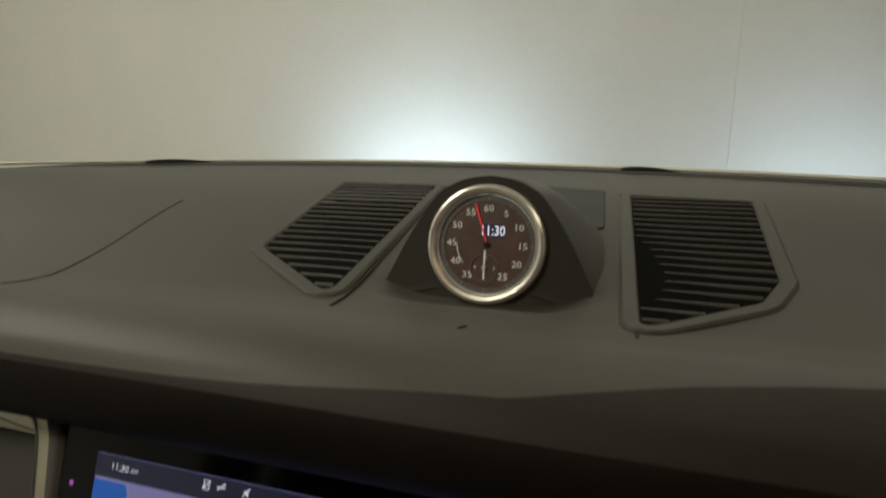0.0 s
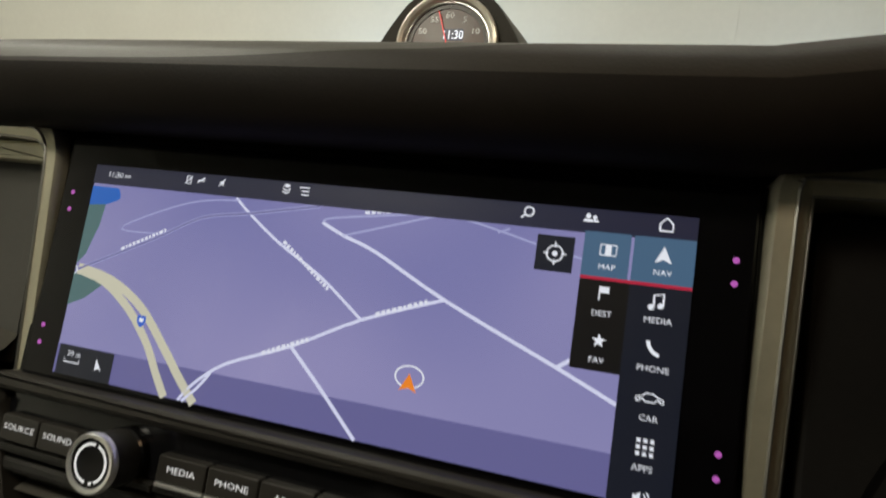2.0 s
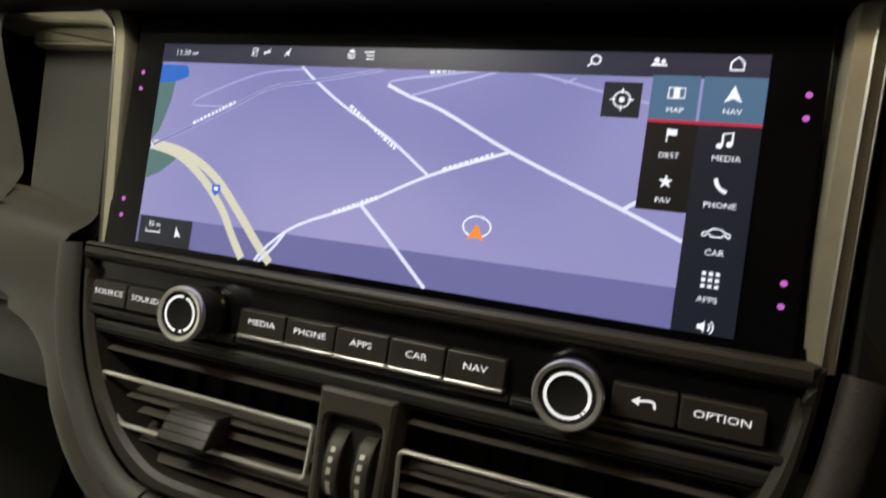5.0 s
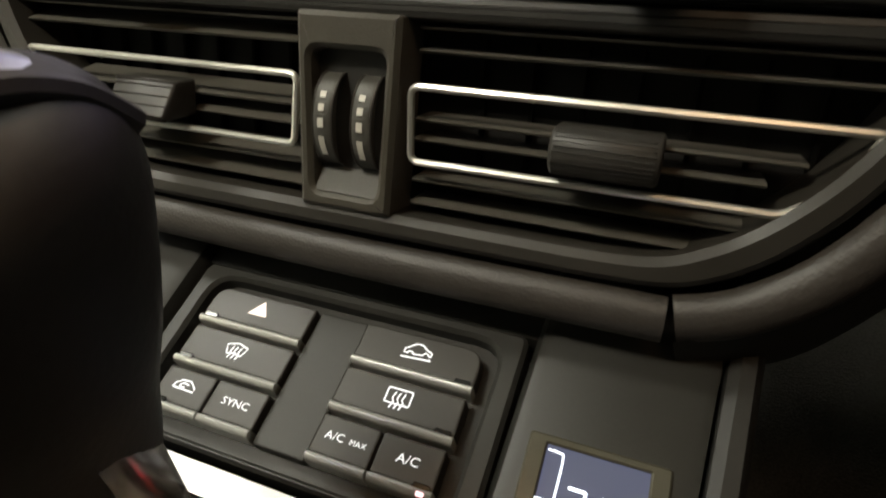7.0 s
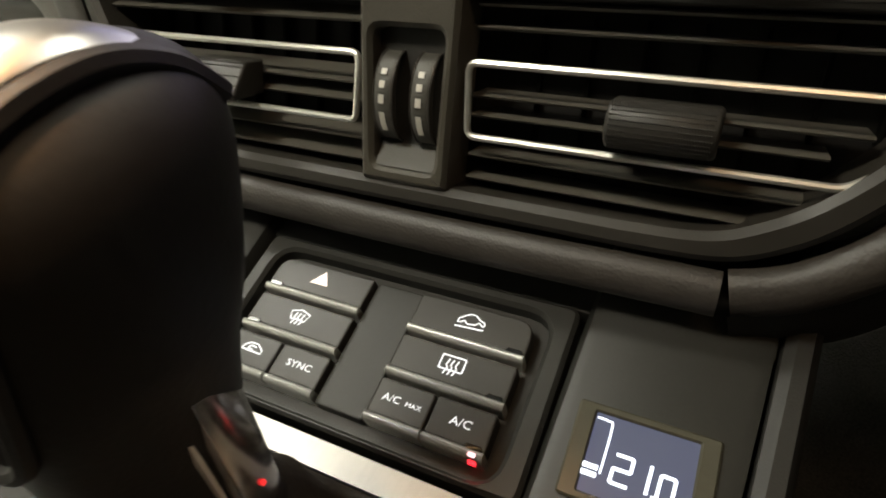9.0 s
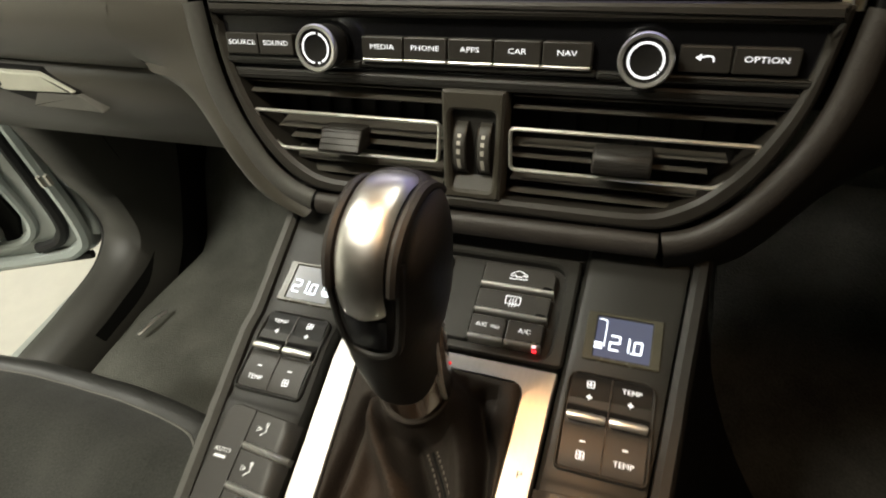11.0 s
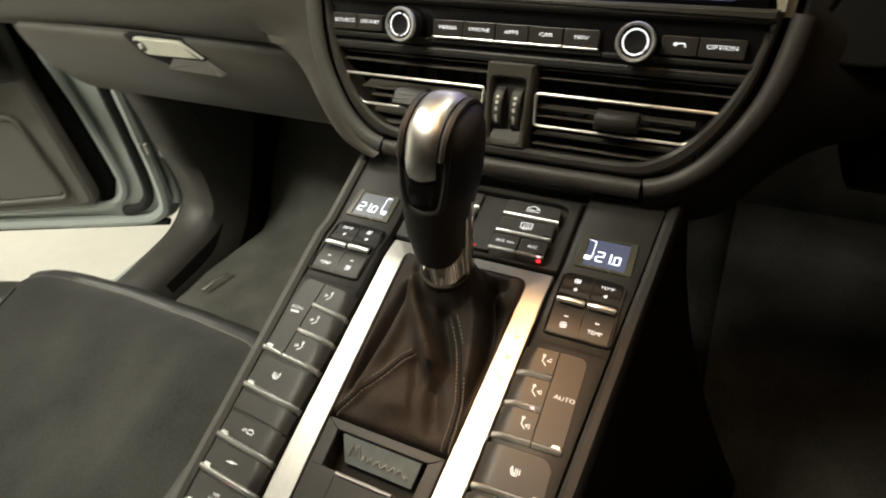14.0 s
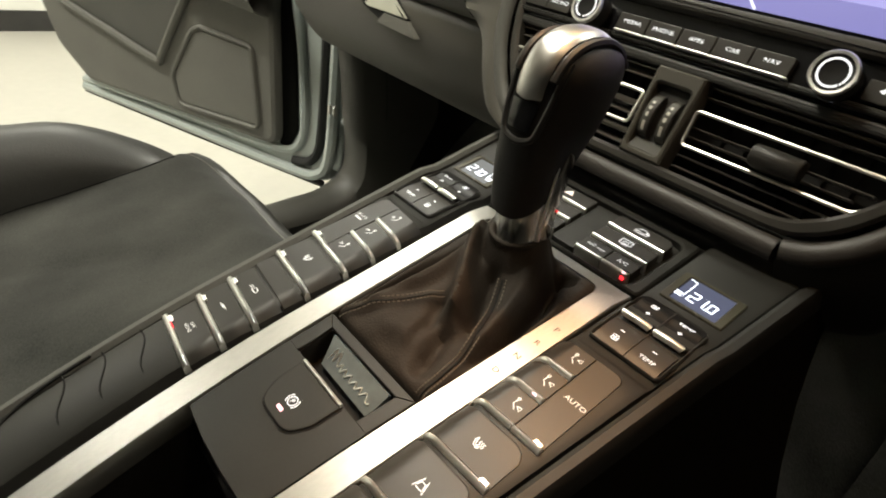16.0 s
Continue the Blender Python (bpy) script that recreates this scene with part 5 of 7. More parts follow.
def column_key(t, u0, w0, u1, w1, wk, draw, h, base, chrome, radii, notch, led, mark):
    """A key of the two columns: it bends down to the aluminium on its inner side."""
    sx = 1 if u0 > 0 else -1
    inner = min(abs(u0), abs(u1)) < 0.07
    a_in, a_out = min(abs(u0), abs(u1)), max(abs(u0), abs(u1))
    if inner:
        a_in = trim_out((w0 + w1) / 2) + 0.0012
    corner = max(radii) if isinstance(radii, list) else 0.001

    def skew(u, w, x):
        a = abs(u)
        back = (0.1010 - a) * (0.085 if sx < 0 else 0.035)
        bend = max(0.0, (trim_out(w) + 0.0095 - a) / 0.0095) if inner else 0.0
        return deck(u, w - back, x - 0.0062 * bend ** 1.8)

    span = [a_in + 0.0003 + (a_out - a_in - 0.0006) * k / 14 for k in range(15)]
    rows = []
    for a in span:
        over = max(0.0, a - (a_out - corner)) / corner
        front = w1 - 0.0003 - corner * (1 - math.sqrt(max(0.0, 1 - over * over)))
        rows.append([(sx * a, wk, base - 0.006), (sx * a, wk, h - 0.0005), (sx * a, wk + 0.0005, h), (sx * a, (wk + front) / 2, h + 0.0001), (sx * a, front - 0.0006, h), (sx * a, front, h - 0.0005), (sx * a, front, base - 0.006)])
    part("key", loft(rows, skew), BUTTON, t)
    if chrome:
        rows = [[(sx * a, w0 + 0.0031, base), (sx * a, w0 + 0.0031, h + 0.0002), (sx * a, w0 + 0.0026, h + 0.0013), (sx * a, w0 + 0.0017, h + 0.0018), (sx * a, w0 + 0.0006, h + 0.0014), (sx * a, w0 - 0.0002, h + 0.0003), (sx * a, w0 - 0.0005, h - 0.0016), (sx * a, w0 - 0.0005, base)] for a in span]
        part("chrome_strip", loft(rows, skew), CHROME, t, "chrome strip")
    if notch:
        un = sx * (a_out - 0.0040)
        part("smoked_lens", slab(rounded([(un - 0.0034, w0 + 0.0008), (un + 0.0034, w0 + 0.0008), (un + 0.0026, w0 + 0.0048), (un - 0.0016, w0 + 0.0048)], 0.0006), base, h + 0.0010, skew, 0.0005), CHROME, t, "chrome end lug")
    if led:
        part("lamp", slab(rrect(led - 0.0012, w0 + 0.0004, led + 0.0012, w0 + 0.0018, 0.0003), h - 0.001, h + 0.0017, skew), WHITELED, t, "lit red-white lamp")
    if draw:
        part("symbol", draw((u0 + u1) / 2 + sx * (0.0046 if inner and a_out < 0.09 else 0.0015), (wk + w1) / 2 - (0.1010 - abs(u0 + u1) / 2) * (0.085 if sx < 0 else 0.035), h + 0.00022), mark or LEGENDDIM, t)
    return t


def deck_key(u0, w0, u1, w1, draw, label, h=0.0002, base=-0.007, chrome=True, radii=0.0012, notch=0, led=None, group="climate keys", strip_in=0.0, mark=None):
    """A console key with its chrome strip along the rear edge."""
    t = thing("console_key", deck((u0 + u1) / 2, (w0 + w1) / 2), label, "button", group)
    wk = w0 + (0.0030 if chrome else 0.0004)
    if base > -0.003:
        return column_key(t, u0, w0, u1, w1, wk, draw, h, base, chrome, radii, notch, led, mark)
    part("key", slab(rounded([(u0 + 0.0003, wk), (u1 - 0.0003, wk), (u1 - 0.0003, w1 - 0.0003), (u0 + 0.0003, w1 - 0.0003)], radii), base, h, deck, 0.0007), BUTTON, t)
    if chrome:
        rows = []
        for u in np.linspace(u0 + 0.0004, u1 - 0.0004, 7):
            rows.append([(u, w0 + 0.0031, base), (u, w0 + 0.0031, h + 0.0001), (u, w0 + 0.0027, h + 0.0009), (u, w0 + 0.0020, h + 0.0012), (u, w0 + 0.0011, h + 0.0009), (u, w0 + 0.0005, h + 0.0001), (u, w0 + 0.0003, h - 0.0012), (u, w0 + 0.0003, base)])
        st = part("chrome_strip", loft(rows, deck), CHROME, t, "chrome strip")
        if notch:
            un = u1 - 0.0075 if notch > 0 else u0 + 0.0005
            part("smoked_lens", slab(rounded([(un, w0 + 0.0012), (un + 0.0070, w0 + 0.0012), (un + 0.0060, w0 + 0.0045), (un + 0.0012, w0 + 0.0045)], 0.0006), base, h + 0.0006, deck, 0.0005), PIANO, t)
        if led:
            part("lamp", slab(rrect(led - 0.0011, w0 + 0.0008, led + 0.0011, w0 + 0.0020, 0.0003), h - 0.001, h + 0.0013, deck), WHITELED, t, "lit red-white lamp")
            # the lamp's red glow on the key's edge, added as a glowing piece
            part("lamp_glow", slab(rrect(led - 0.0012, w0 - 0.0004, led + 0.0012, w0 + 0.0003, 0.0003), h - 0.0036, h - 0.0016, deck), REDLED, t, "red glow below the lamp, drawn as a lit piece")
    if draw:
        part("symbol", draw((u0 + u1) / 2, (wk + w1) / 2, h + 0.00012), mark or LEGEND, t)
    return t


def lines(pts_list, width=0.00055, fills=()):
    def draw(u, w, h):
        bm = bmesh.new()
        for pts in pts_list:
            stroke([(u + a * 0.88, w + b * 0.88) for a, b in pts], width * 0.9, h, deck, bm=bm)
        for f in fills:
            patch([(u + a * 0.88, w + b * 0.88) for a, b in f], h + 0.0002, deck, bm)
        return bm
    return draw


def text_mark(tx, size=0.0024, du=0.0):
    return lambda u, w, h: words(tx, size, u + du, w, h, deck, wide=1.15)


def heat(x0, n=3, w0=-0.0028, w1=0.0022, gap=0.0018):
    return [[(x0 + k * gap - 0.0003, w0), (x0 + k * gap + 0.0005, (w0 + w1) / 2 - 0.0004), (x0 + k * gap - 0.0003, (w0 + w1) / 2 + 0.0006), (x0 + k * gap + 0.0004, w1)] for k in range(n)]


triangle = lines([], fills=[[(-0.0044, -0.0022), (0.0044, -0.0022), (0.0006, 0.0044)]])
screen_front = lines([[(-0.0032, -0.0016), (-0.0046, 0.0020), (0, 0.0033), (0.0046, 0.0020), (0.0032, -0.0016), (0, -0.0010), (-0.0032, -0.0016)]] + heat(-0.0018, 3, -0.0034, 0.0018))
screen_rear = lines([rrect(-0.0046, -0.0020, 0.0046, 0.0034, 0.0006) + [(-0.0046, -0.0020)]] + heat(-0.0018, 3, -0.0038, 0.0022))
car_side = [(-0.0050, -0.0010), (-0.0046, 0.0006), (-0.0022, 0.0022), (0.0018, 0.0024), (0.0040, 0.0010), (0.0050, 0.0002), (0.0050, -0.0012), (-0.0050, -0.0010)]
car_lift = lines([spline([(0.0052, -0.0006), (0.0050, 0.0008), (0.0030, 0.0016), (0.0008, 0.0030), (-0.0018, 0.0028), (-0.0040, 0.0012), (-0.0052, 0.0004)], 3) + [(-0.0052, -0.0012), (-0.0040, -0.0012)], circle(-0.0028, -0.0012, 0.0010, 8, math.pi, 0), [(-0.0016, -0.0012), (0.0020, -0.0008)], circle(0.0031, -0.0007, 0.0010, 8, math.pi, 0), [(0.0042, -0.0006), (0.0052, -0.0006)], [(-0.0060, -0.0030), (0.0056, -0.0022)]])
car_turn = lines([[(a * 0.92, b) for a, b in car_side], spline([(0.0016, 0.0008), (-0.0010, 0.0012), (-0.0020, -0.0002), (0.0004, -0.0004)], 3)])
seat = [[(-0.0018, 0.0030), (-0.0024, 0.0010), (-0.0012, -0.0018), (0.0014, -0.0024), (0.0022, -0.0018), (-0.0004, -0.0010), (-0.0012, 0.0012), (-0.0018, 0.0030)]]
head = [[(a * 0.5 - 0.0016, b * 0.5 + 0.0036) for a, b in circle(0, 0, 0.0016, 8)]]
seat_heat = lines(seat + heat(0.0006, 3, -0.0012, 0.0024, 0.0013), 0.0006)


def small(pts, width):
    return lines([[(a * 0.98, b * 0.98) for a, b in p] for p in pts], width)


def seat_air(a0, a1):
    return small(head + [[(-0.0016, 0.0028), (-0.0020, -0.0006), (-0.0006, -0.0016), (0.0010, -0.0034)], [(a0[0], a0[1]), (a1[0], a1[1] + 0.0014), (a1[0], a1[1] - 0.0014), (a0[0], a0[1])]], 0.0006)


deck_key(-0.0512, 0.0875, -0.0096, 0.1032, triangle, "hazard light key with a pale triangle", radii=[0.001, 0.001, 0.001, 0.006], notch=-1, mark=HAZARD)
deck_key(-0.0506, 0.0712, -0.0096, 0.0868, screen_front, "front windscreen defrost key with a white symbol", notch=-1)
deck_key(-0.0500, 0.0552, -0.0299, 0.0706, car_turn, "air recirculation key with a white car symbol", notch=-1)
deck_key(-0.0298, 0.0552, -0.0096, 0.0706, text_mark("SYNC"), "climate key lettered SYNC in white")
deck_key(0.0096, 0.0875, 0.0512, 0.1032, car_lift, "ride height key with a white car symbol", radii=[0.001, 0.001, 0.006, 0.001], notch=1)
deck_key(0.0096, 0.0712, 0.0506, 0.0868, screen_rear, "rear window heating key with a white symbol", notch=1)
deck_key(0.0096, 0.0552, 0.0297, 0.0706, lambda u, w, h: words("MAX", 0.0016, u + 0.0043, w - 0.0003, h, deck, words("A/C", 0.0024, u - 0.0034, w, h, deck, wide=1.1), wide=1.1), "climate key lettered A/C MAX in white")
deck_key(0.0298, 0.0552, 0.0500, 0.0706, text_mark("A/C", 0.0026), "climate key lettered A/C with its red glow below the lamp, drawn as a lit piece lit", notch=1, led=0.0465)

# ---- temperature displays ----


def temperature_display(sx):
    t = thing("temperature_display", deck(0.088 * sx, 0.071), "small lit temperature display reading 21.0" + (" on blue" if sx > 0 else " on pale grey"), "display", "temperature displays")
    u0, u1 = sorted((0.0711 * sx, 0.1085 * sx))
    part("surround", rim(rrect(u0, 0.0548, u1, 0.0818, 0.0012), rrect(u0 + 0.0052, 0.0573, u1 - 0.0052, 0.0793, 0.0004), 0.0, 0.0040, deck, 0.0006), LCDRIM, t)
    part("lcd", patch(rrect(u0 + 0.005, 0.0571, u1 - 0.005, 0.0795), 0.0032, deck), LCDR if sx > 0 else LCDL, t, "lit lcd")
    m = (u0 + u1) / 2
    # seven-segment digits 2 1 . 0
    size_w, size_h = 0.0045, 0.0076
    segs = {"a": ((0, 1), (1, 1)), "b": ((1, 1), (1, .5)), "c": ((1, .5), (1, 0)), "d": ((0, 0), (1, 0)), "e": ((0, 0), (0, .5)), "f": ((0, .5), (0, 1)), "g": ((0, .5), (1, .5))}
    start = m - 0.0062 if sx > 0 else m - 0.0112
    for ch, dx, tall in (("abged", 0.0, 1.0), ("bc", 0.0046, 1.0), ("abcdef", 0.0117, 0.8)):
        bm = bmesh.new()
        for s in ch:
            (a0, b0), (a1, b1) = segs[s]
            stroke([(start + dx + a0 * size_w * tall + b0 * 0.0003, 0.0619 + b0 * size_h * tall), (start + dx + a1 * size_w * tall + b1 * 0.0003, 0.0619 + b1 * size_h * tall)], 0.00085, 0.0034, deck, bm=bm)
        part("digit", bm, DIGIT, t)
    part("decimal_point", stroke([(start + 0.0104, 0.0617), (start + 0.0111, 0.0617)], 0.0010, 0.0034, deck), DIGIT, t)
    e = m - 0.0085 * sx
    bm = stroke(spline([(e - 0.0045 * sx, 0.0778), (e - 0.0015 * sx, 0.0776), (e - 0.0002 * sx, 0.0761), (e - 0.0004 * sx, 0.0631)], 4), 0.0005, 0.0034, deck)
    for b in (0.0623, 0.0643):
        stroke([(e - 0.0070 * sx, b), (e - 0.0012 * sx, b)], 0.0013, 0.0034, deck, bm=bm)
    part("fan_scale", bm, DIGIT, t)
    return t


temperature_display(-1)
temperature_display(1)

fan = [[(r_ * math.cos(a) * 0.0017 + 0.0012 * math.cos(b), r_ * math.sin(a) * 0.0017 + 0.0012 * math.sin(b)) for a, r_ in ((k * 0.6283, 0.55) for k in range(11))] for b in (0.785, 2.356, 3.927, 5.498)]


def rocker(sx):
    """Two rocker switches side by side: chrome ridge, glossy front half, matt rear half."""
    t = thing("rocker_switch", deck(0.086 * sx, 0.02), "pair of chrome-ridged rocker switches for temperature and fan", "rocker switch", "rocker switches")
    u0, u1 = sorted((0.0680 * sx, 0.1066 * sx))
    body = rounded([(u0, 0.0008), (u1, 0.0008), (u1, 0.0468), (u0, 0.0468)], [0.002, 0.002, 0.006, 0.006])
    part("bezel", rim(shrunk(body, -0.0016), body, -0.004, 0.0052, deck, 0.001), DECK, t)
    part("pocket", slab(body, -0.005, 0.0, deck), VOID, t)
    mid = 0.0876 * sx
    for a, b in ((u0 + 0.0006, mid - 0.0004), (mid + 0.0004, u1 - 0.0006)):
        temp = (a + b) / 2 * sx > 0.0876
        rows = [[(u, w, h) for u in (a, b)] for w, h in spline([(0.0262, 0.0048), (0.030, 0.0026), (0.036, 0.0028), (0.042, 0.0050), (0.0462, 0.0052)], 4)]
        up = part("front_half", sheet(rows, deck, thick=0.001), GLOSSKEY, t, "glossy black front half")
        rows = [[(u, w, h) for u in (a, b)] for w, h in spline([(0.0012, 0.0036), (0.006, 0.0042), (0.014, 0.0040), (0.0205, 0.0030), (0.0225, 0.0010)], 4)]
        dn = part("rear_half", sheet(rows, deck, thick=0.001), BUTTON, t, "matt rear half")
        part("chrome_ridge", rod([(a + 0.0012, 0.0245, 0.0046), (a + 0.0020, 0.0245, 0.0050), ((a + b) / 2, 0.0245, 0.0053), (b - 0.0020, 0.0245, 0.0050), (b - 0.0012, 0.0245, 0.0046)], 0.0021, deck, n=10), CHROME, t, "chrome ridge")
        c = (a + b) / 2
        if temp:
            m1, m2 = words("TEMP", 0.0024, c, 0.0410, 0.0053, deck, wide=1.1), words("TEMP", 0.0024, c, 0.0070, 0.0046, deck, wide=1.1)
        else:
            m1, m2 = bmesh.new(), bmesh.new()
            for f in fan:
                stroke([(c + x, 0.0412 + y) for x, y in f], 0.0005, 0.0052, deck, bm=m1)
                stroke([(c + x, 0.0072 + y) for x, y in f], 0.0005, 0.0045, deck, bm=m2)
        stroke([(c - 0.0014, 0.0350), (c + 0.0014, 0.0350)], 0.0007, 0.0032, deck, bm=m1)
        stroke([(c, 0.0336), (c, 0.0364)], 0.0007, 0.0032, deck, bm=m1)
        stroke([(c - 0.0013, 0.0135), (c + 0.0013, 0.0135)], 0.0007, 0.0044, deck, bm=m2)
        part("symbol", m1, LEGEND, up)
        part("symbol", m2, LEGEND, dn)
    part("divider", rod([(mid, w, h) for w, h in ((0.0010, 0.0042), (0.010, 0.0046), (0.020, 0.0038), (0.030, 0.0040), (0.046, 0.0056))], 0.00035, deck, n=6), SMOKED, t)
    return t


rocker(-1)
rocker(1)

# ---- seat and driving keys down both columns ----
H, B = 0.0052, -0.002
air_keys = (seat_air((0.0012, 0.0006), (0.0040, 0.0012)), seat_air((0.0012, 0.0004), (0.0040, 0.0)), seat_air((0.0008, -0.0006), (0.0038, -0.0012)))
for k, draw in enumerate(air_keys):
    w1, w0 = -0.0100 - 0.0198 * k, -0.0100 - 0.0198 * (k + 1)
    deck_key(0.0590, w0, 0.0815, w1, draw, "small seat ventilation key with a white figure symbol" + (", lamp lit" if k == 1 else ""), H, B, group="seat keys", led=0.0765 if k == 1 else None)
    mirror = small([[(-a, b) for a, b in pts] for pts in head + [[(-0.0016, 0.0028), (-0.0020, -0.0006), (-0.0006, -0.0016), (0.0010, -0.0034)], [(0.0012, 0.0004), (0.0040, 0.0014), (0.0040, -0.0010), (0.0012, 0.0004)]]], 0.0006)
    deck_key(-0.0865, w0 + 0.002, -0.0612, w1 + 0.002, mirror, "small seat ventilation key with a white figure symbol", H, B, group="seat keys")
deck_key(0.0818, -0.0695, 0.0985, -0.0100, text_mark("AUTO", 0.0026), "long climate key lettered AUTO in white", H, B, radii=[0.001, 0.001, 0.006, 0.001], group="seat keys", notch=1)


def auto_rest(u, w, h):
    bm = words("AUTO", 0.0022, u, w + 0.004, h, deck, wide=1.1)
    return stroke([(u - 0.0034, w + 0.0006), (u + 0.0034, w + 0.0006)], 0.0014, h, deck, bm=bm)


deck_key(-0.1030, -0.0670, -0.0868, -0.0080, auto_rest, "long climate key lettered AUTO in white", H, B, radii=[0.001, 0.001, 0.001, 0.006], group="seat keys", notch=-1)
deck_key(0.0582, -0.0985, 0.0965, -0.0720, lambda u, w, h: seat_heat(u - 0.001, w - 0.001, h), "seat heating key with a white seat symbol", H, B, radii=[0.001, 0.001, 0.008, 0.001], group="driving keys", notch=1)
deck_key(-0.1005, -0.0935, -0.0602, -0.0690, lambda u, w, h: lines([[(-a, b) for a, b in p] for p in seat + heat(0.0006, 3, -0.0012, 0.0024, 0.0013)], 0.0006)(u, w, h), "heated seat key with a white seat symbol", H, B, radii=[0.001, 0.001, 0.001, 0.006], group="driving keys", notch=-1)
lane = lines([[(-0.0034, -0.0034), (-0.0014, 0.0034)], [(0.0034, -0.0034), (0.0014, 0.0034)], [(-0.0020, -0.0010), (-0.0012, 0.0012), (0.0012, 0.0012), (0.0020, -0.0010), (0.0020, -0.0024), (-0.0020, -0.0024), (-0.0020, -0.0010)]], 0.0006)
deck_key(0.0570, -0.1310, 0.0945, -0.1005, lane, "lane keeping key with a white road symbol", H, B, radii=[0.001, 0.001, 0.006, 0.001], group="driving keys", notch=1)
deck_key(0.0560, -0.1620, 0.0930, -0.1330, None, "plain dark console key", H, B, group="driving keys")
damper = lines([[(-0.0046, -0.0012), (-0.0038, 0.0012), (-0.0030, -0.0012), (-0.0022, 0.0012), (-0.0014, -0.0004)], [(-0.0006, -0.0013), (0.0004, 0.0015), (0.0032, 0.0015), (0.0045, 0.0002), (0.0045, -0.0013), (-0.0006, -0.0013)]], 0.0006)
deck_key(-0.0990, -0.1080, -0.0590, -0.0950, None, "narrow plain console key", H, B, chrome=False, group="driving keys")
deck_key(-0.0980, -0.1262, -0.0578, -0.1084, damper, "suspension key with a white symbol", H, B, radii=0.0012, group="driving keys", notch=-1)
deck_key(-0.0970, -0.1455, -0.0570, -0.1270, lines([[(-0.0042, -0.0004), (0.0042, 0.0004)]], 0.0006, [rrect(-0.0016, -0.0008, 0.0016, 0.0008, 0.0004)]), "driving mode key with a small white symbol", H, B, group="driving keys", notch=-1)
bars = lambda u, w, h: words("ROAD", 0.0017, u, w - 0.0014, h, deck, words("OFF", 0.0017, u, w + 0.0014, h, deck, wide=1.15), wide=1.15)
t = deck_key(-0.0950, -0.1655, -0.0560, -0.1462, bars, "driving key lettered OFF ROAD with a red glow below the lamp, drawn as a lit piece", H, B, group="driving keys", notch=-1)
part("red_lamp", slab(rrect(-0.0880, -0.1642, -0.0830, -0.1636, 0.0001), 0.0, H + 0.0014, deck), REDLED, t, "thin red glow below the lamp, drawn as a lit piece")
# thin joints between the blank covers behind the last key
part("joint_line", rod([(u, w, 0.0047 - 0.0055 * max(0.0, (0.066 + u) / 0.008) ** 1.5) for u, w in spline([(-0.0975, -0.205), (-0.0945, -0.235), (-0.086, -0.256), (-0.074, -0.267), (-0.0625, -0.271)], 5)], 0.0009, deck, n=5), VOID, console)
for w in (-0.1850, -0.2060, -0.2270):
    part("joint_line", rod([(-u, w - 0.0020 * math.sin(k * 0.75) + 0.006 * (u - 0.066) / 0.03, 0.0045 - 0.0055 * max(0.0, (0.066 - u) / 0.008) ** 1.5) for k, u in enumerate(np.linspace(0.0620, 0.0955, 9))], 0.00055, deck, n=5), VOID, console)

# ---- plate behind the lever: parking brake and badge ----
plate = thing("brake_plate", deck(0, -0.13, -0.01), "satin dark plate with the parking brake switch", "console panel")
hole = rounded([(-0.0285, -0.1182), (0.0285, -0.1182), (0.0300, -0.0962), (-0.0300, -0.0962)], 0.0025, 3)
# the plate is laid in strips round the badge's pocket
def plate_strip(poly):
    part("plate_face", slab(poly, -0.014, -0.0022, deck, 0.0006), DECK, plate)


front = [(-trim_in(-0.0905) + 0.0008, -0.0905), (-0.0300, -0.0962), (0.0300, -0.0962), (trim_in(-0.0905) - 0.0008, -0.0905)]
plate_strip(front[::-1])
plate_strip([(-trim_in(-0.0905) + 0.0008, -0.0905), (-trim_in(-0.118) + 0.0008, -0.1182), (-0.0288, -0.1182), (-0.0300, -0.0962)])
plate_strip([(trim_in(-0.0905) - 0.0008, -0.0905), (0.0300, -0.0962), (0.0288, -0.1182), (trim_in(-0.118) - 0.0008, -0.1182)])
rows = []
nseg = 10
for f in np.linspace(0, 1, nseg):
    w = -0.1182 - 0.0568 * f
    rows.append([(u * (trim_in(w) - 0.0008), w - 0.002 * (1 - u * u) * f, -0.0022) for u in np.linspace(-1, 1, 13)])
rows.append([(u, w - 0.0004, -0.0036) for u, w, h in rows[-1]])
rows.append([(u, w - 0.0006, -0.05) for u, w, h in rows[-1]])
part("plate_face", sheet(rows, deck), DECK, plate)
part("pocket", slab(shrunk(hole, -0.002), -0.030, -0.019, deck), VOID, plate)
part("pocket_wall", rim(shrunk(hole, -0.002), hole, -0.02, -0.0042, deck), DARK, plate)
badge = thing("badge_plate", deck(0, -0.1), "sloping brushed steel badge with raised script strokes", "badge")
def slope(a, b, d=0.0):
    """On the sloping badge: a across, b from its foot (0) to its head (1)."""
    w, h = -0.1100 + 0.0128 * b, -0.0150 + 0.0108 * b
    return deck(a, w - 0.64 * d, h + 0.76 * d)
bm = slab(rounded([(-0.0222, 0.0), (0.0222, 0.0), (0.0262, 1.0), (-0.0262, 1.0)], 0.0), -0.003, 0.0, slope)
part("steel_face", bm, PLATE, badge)
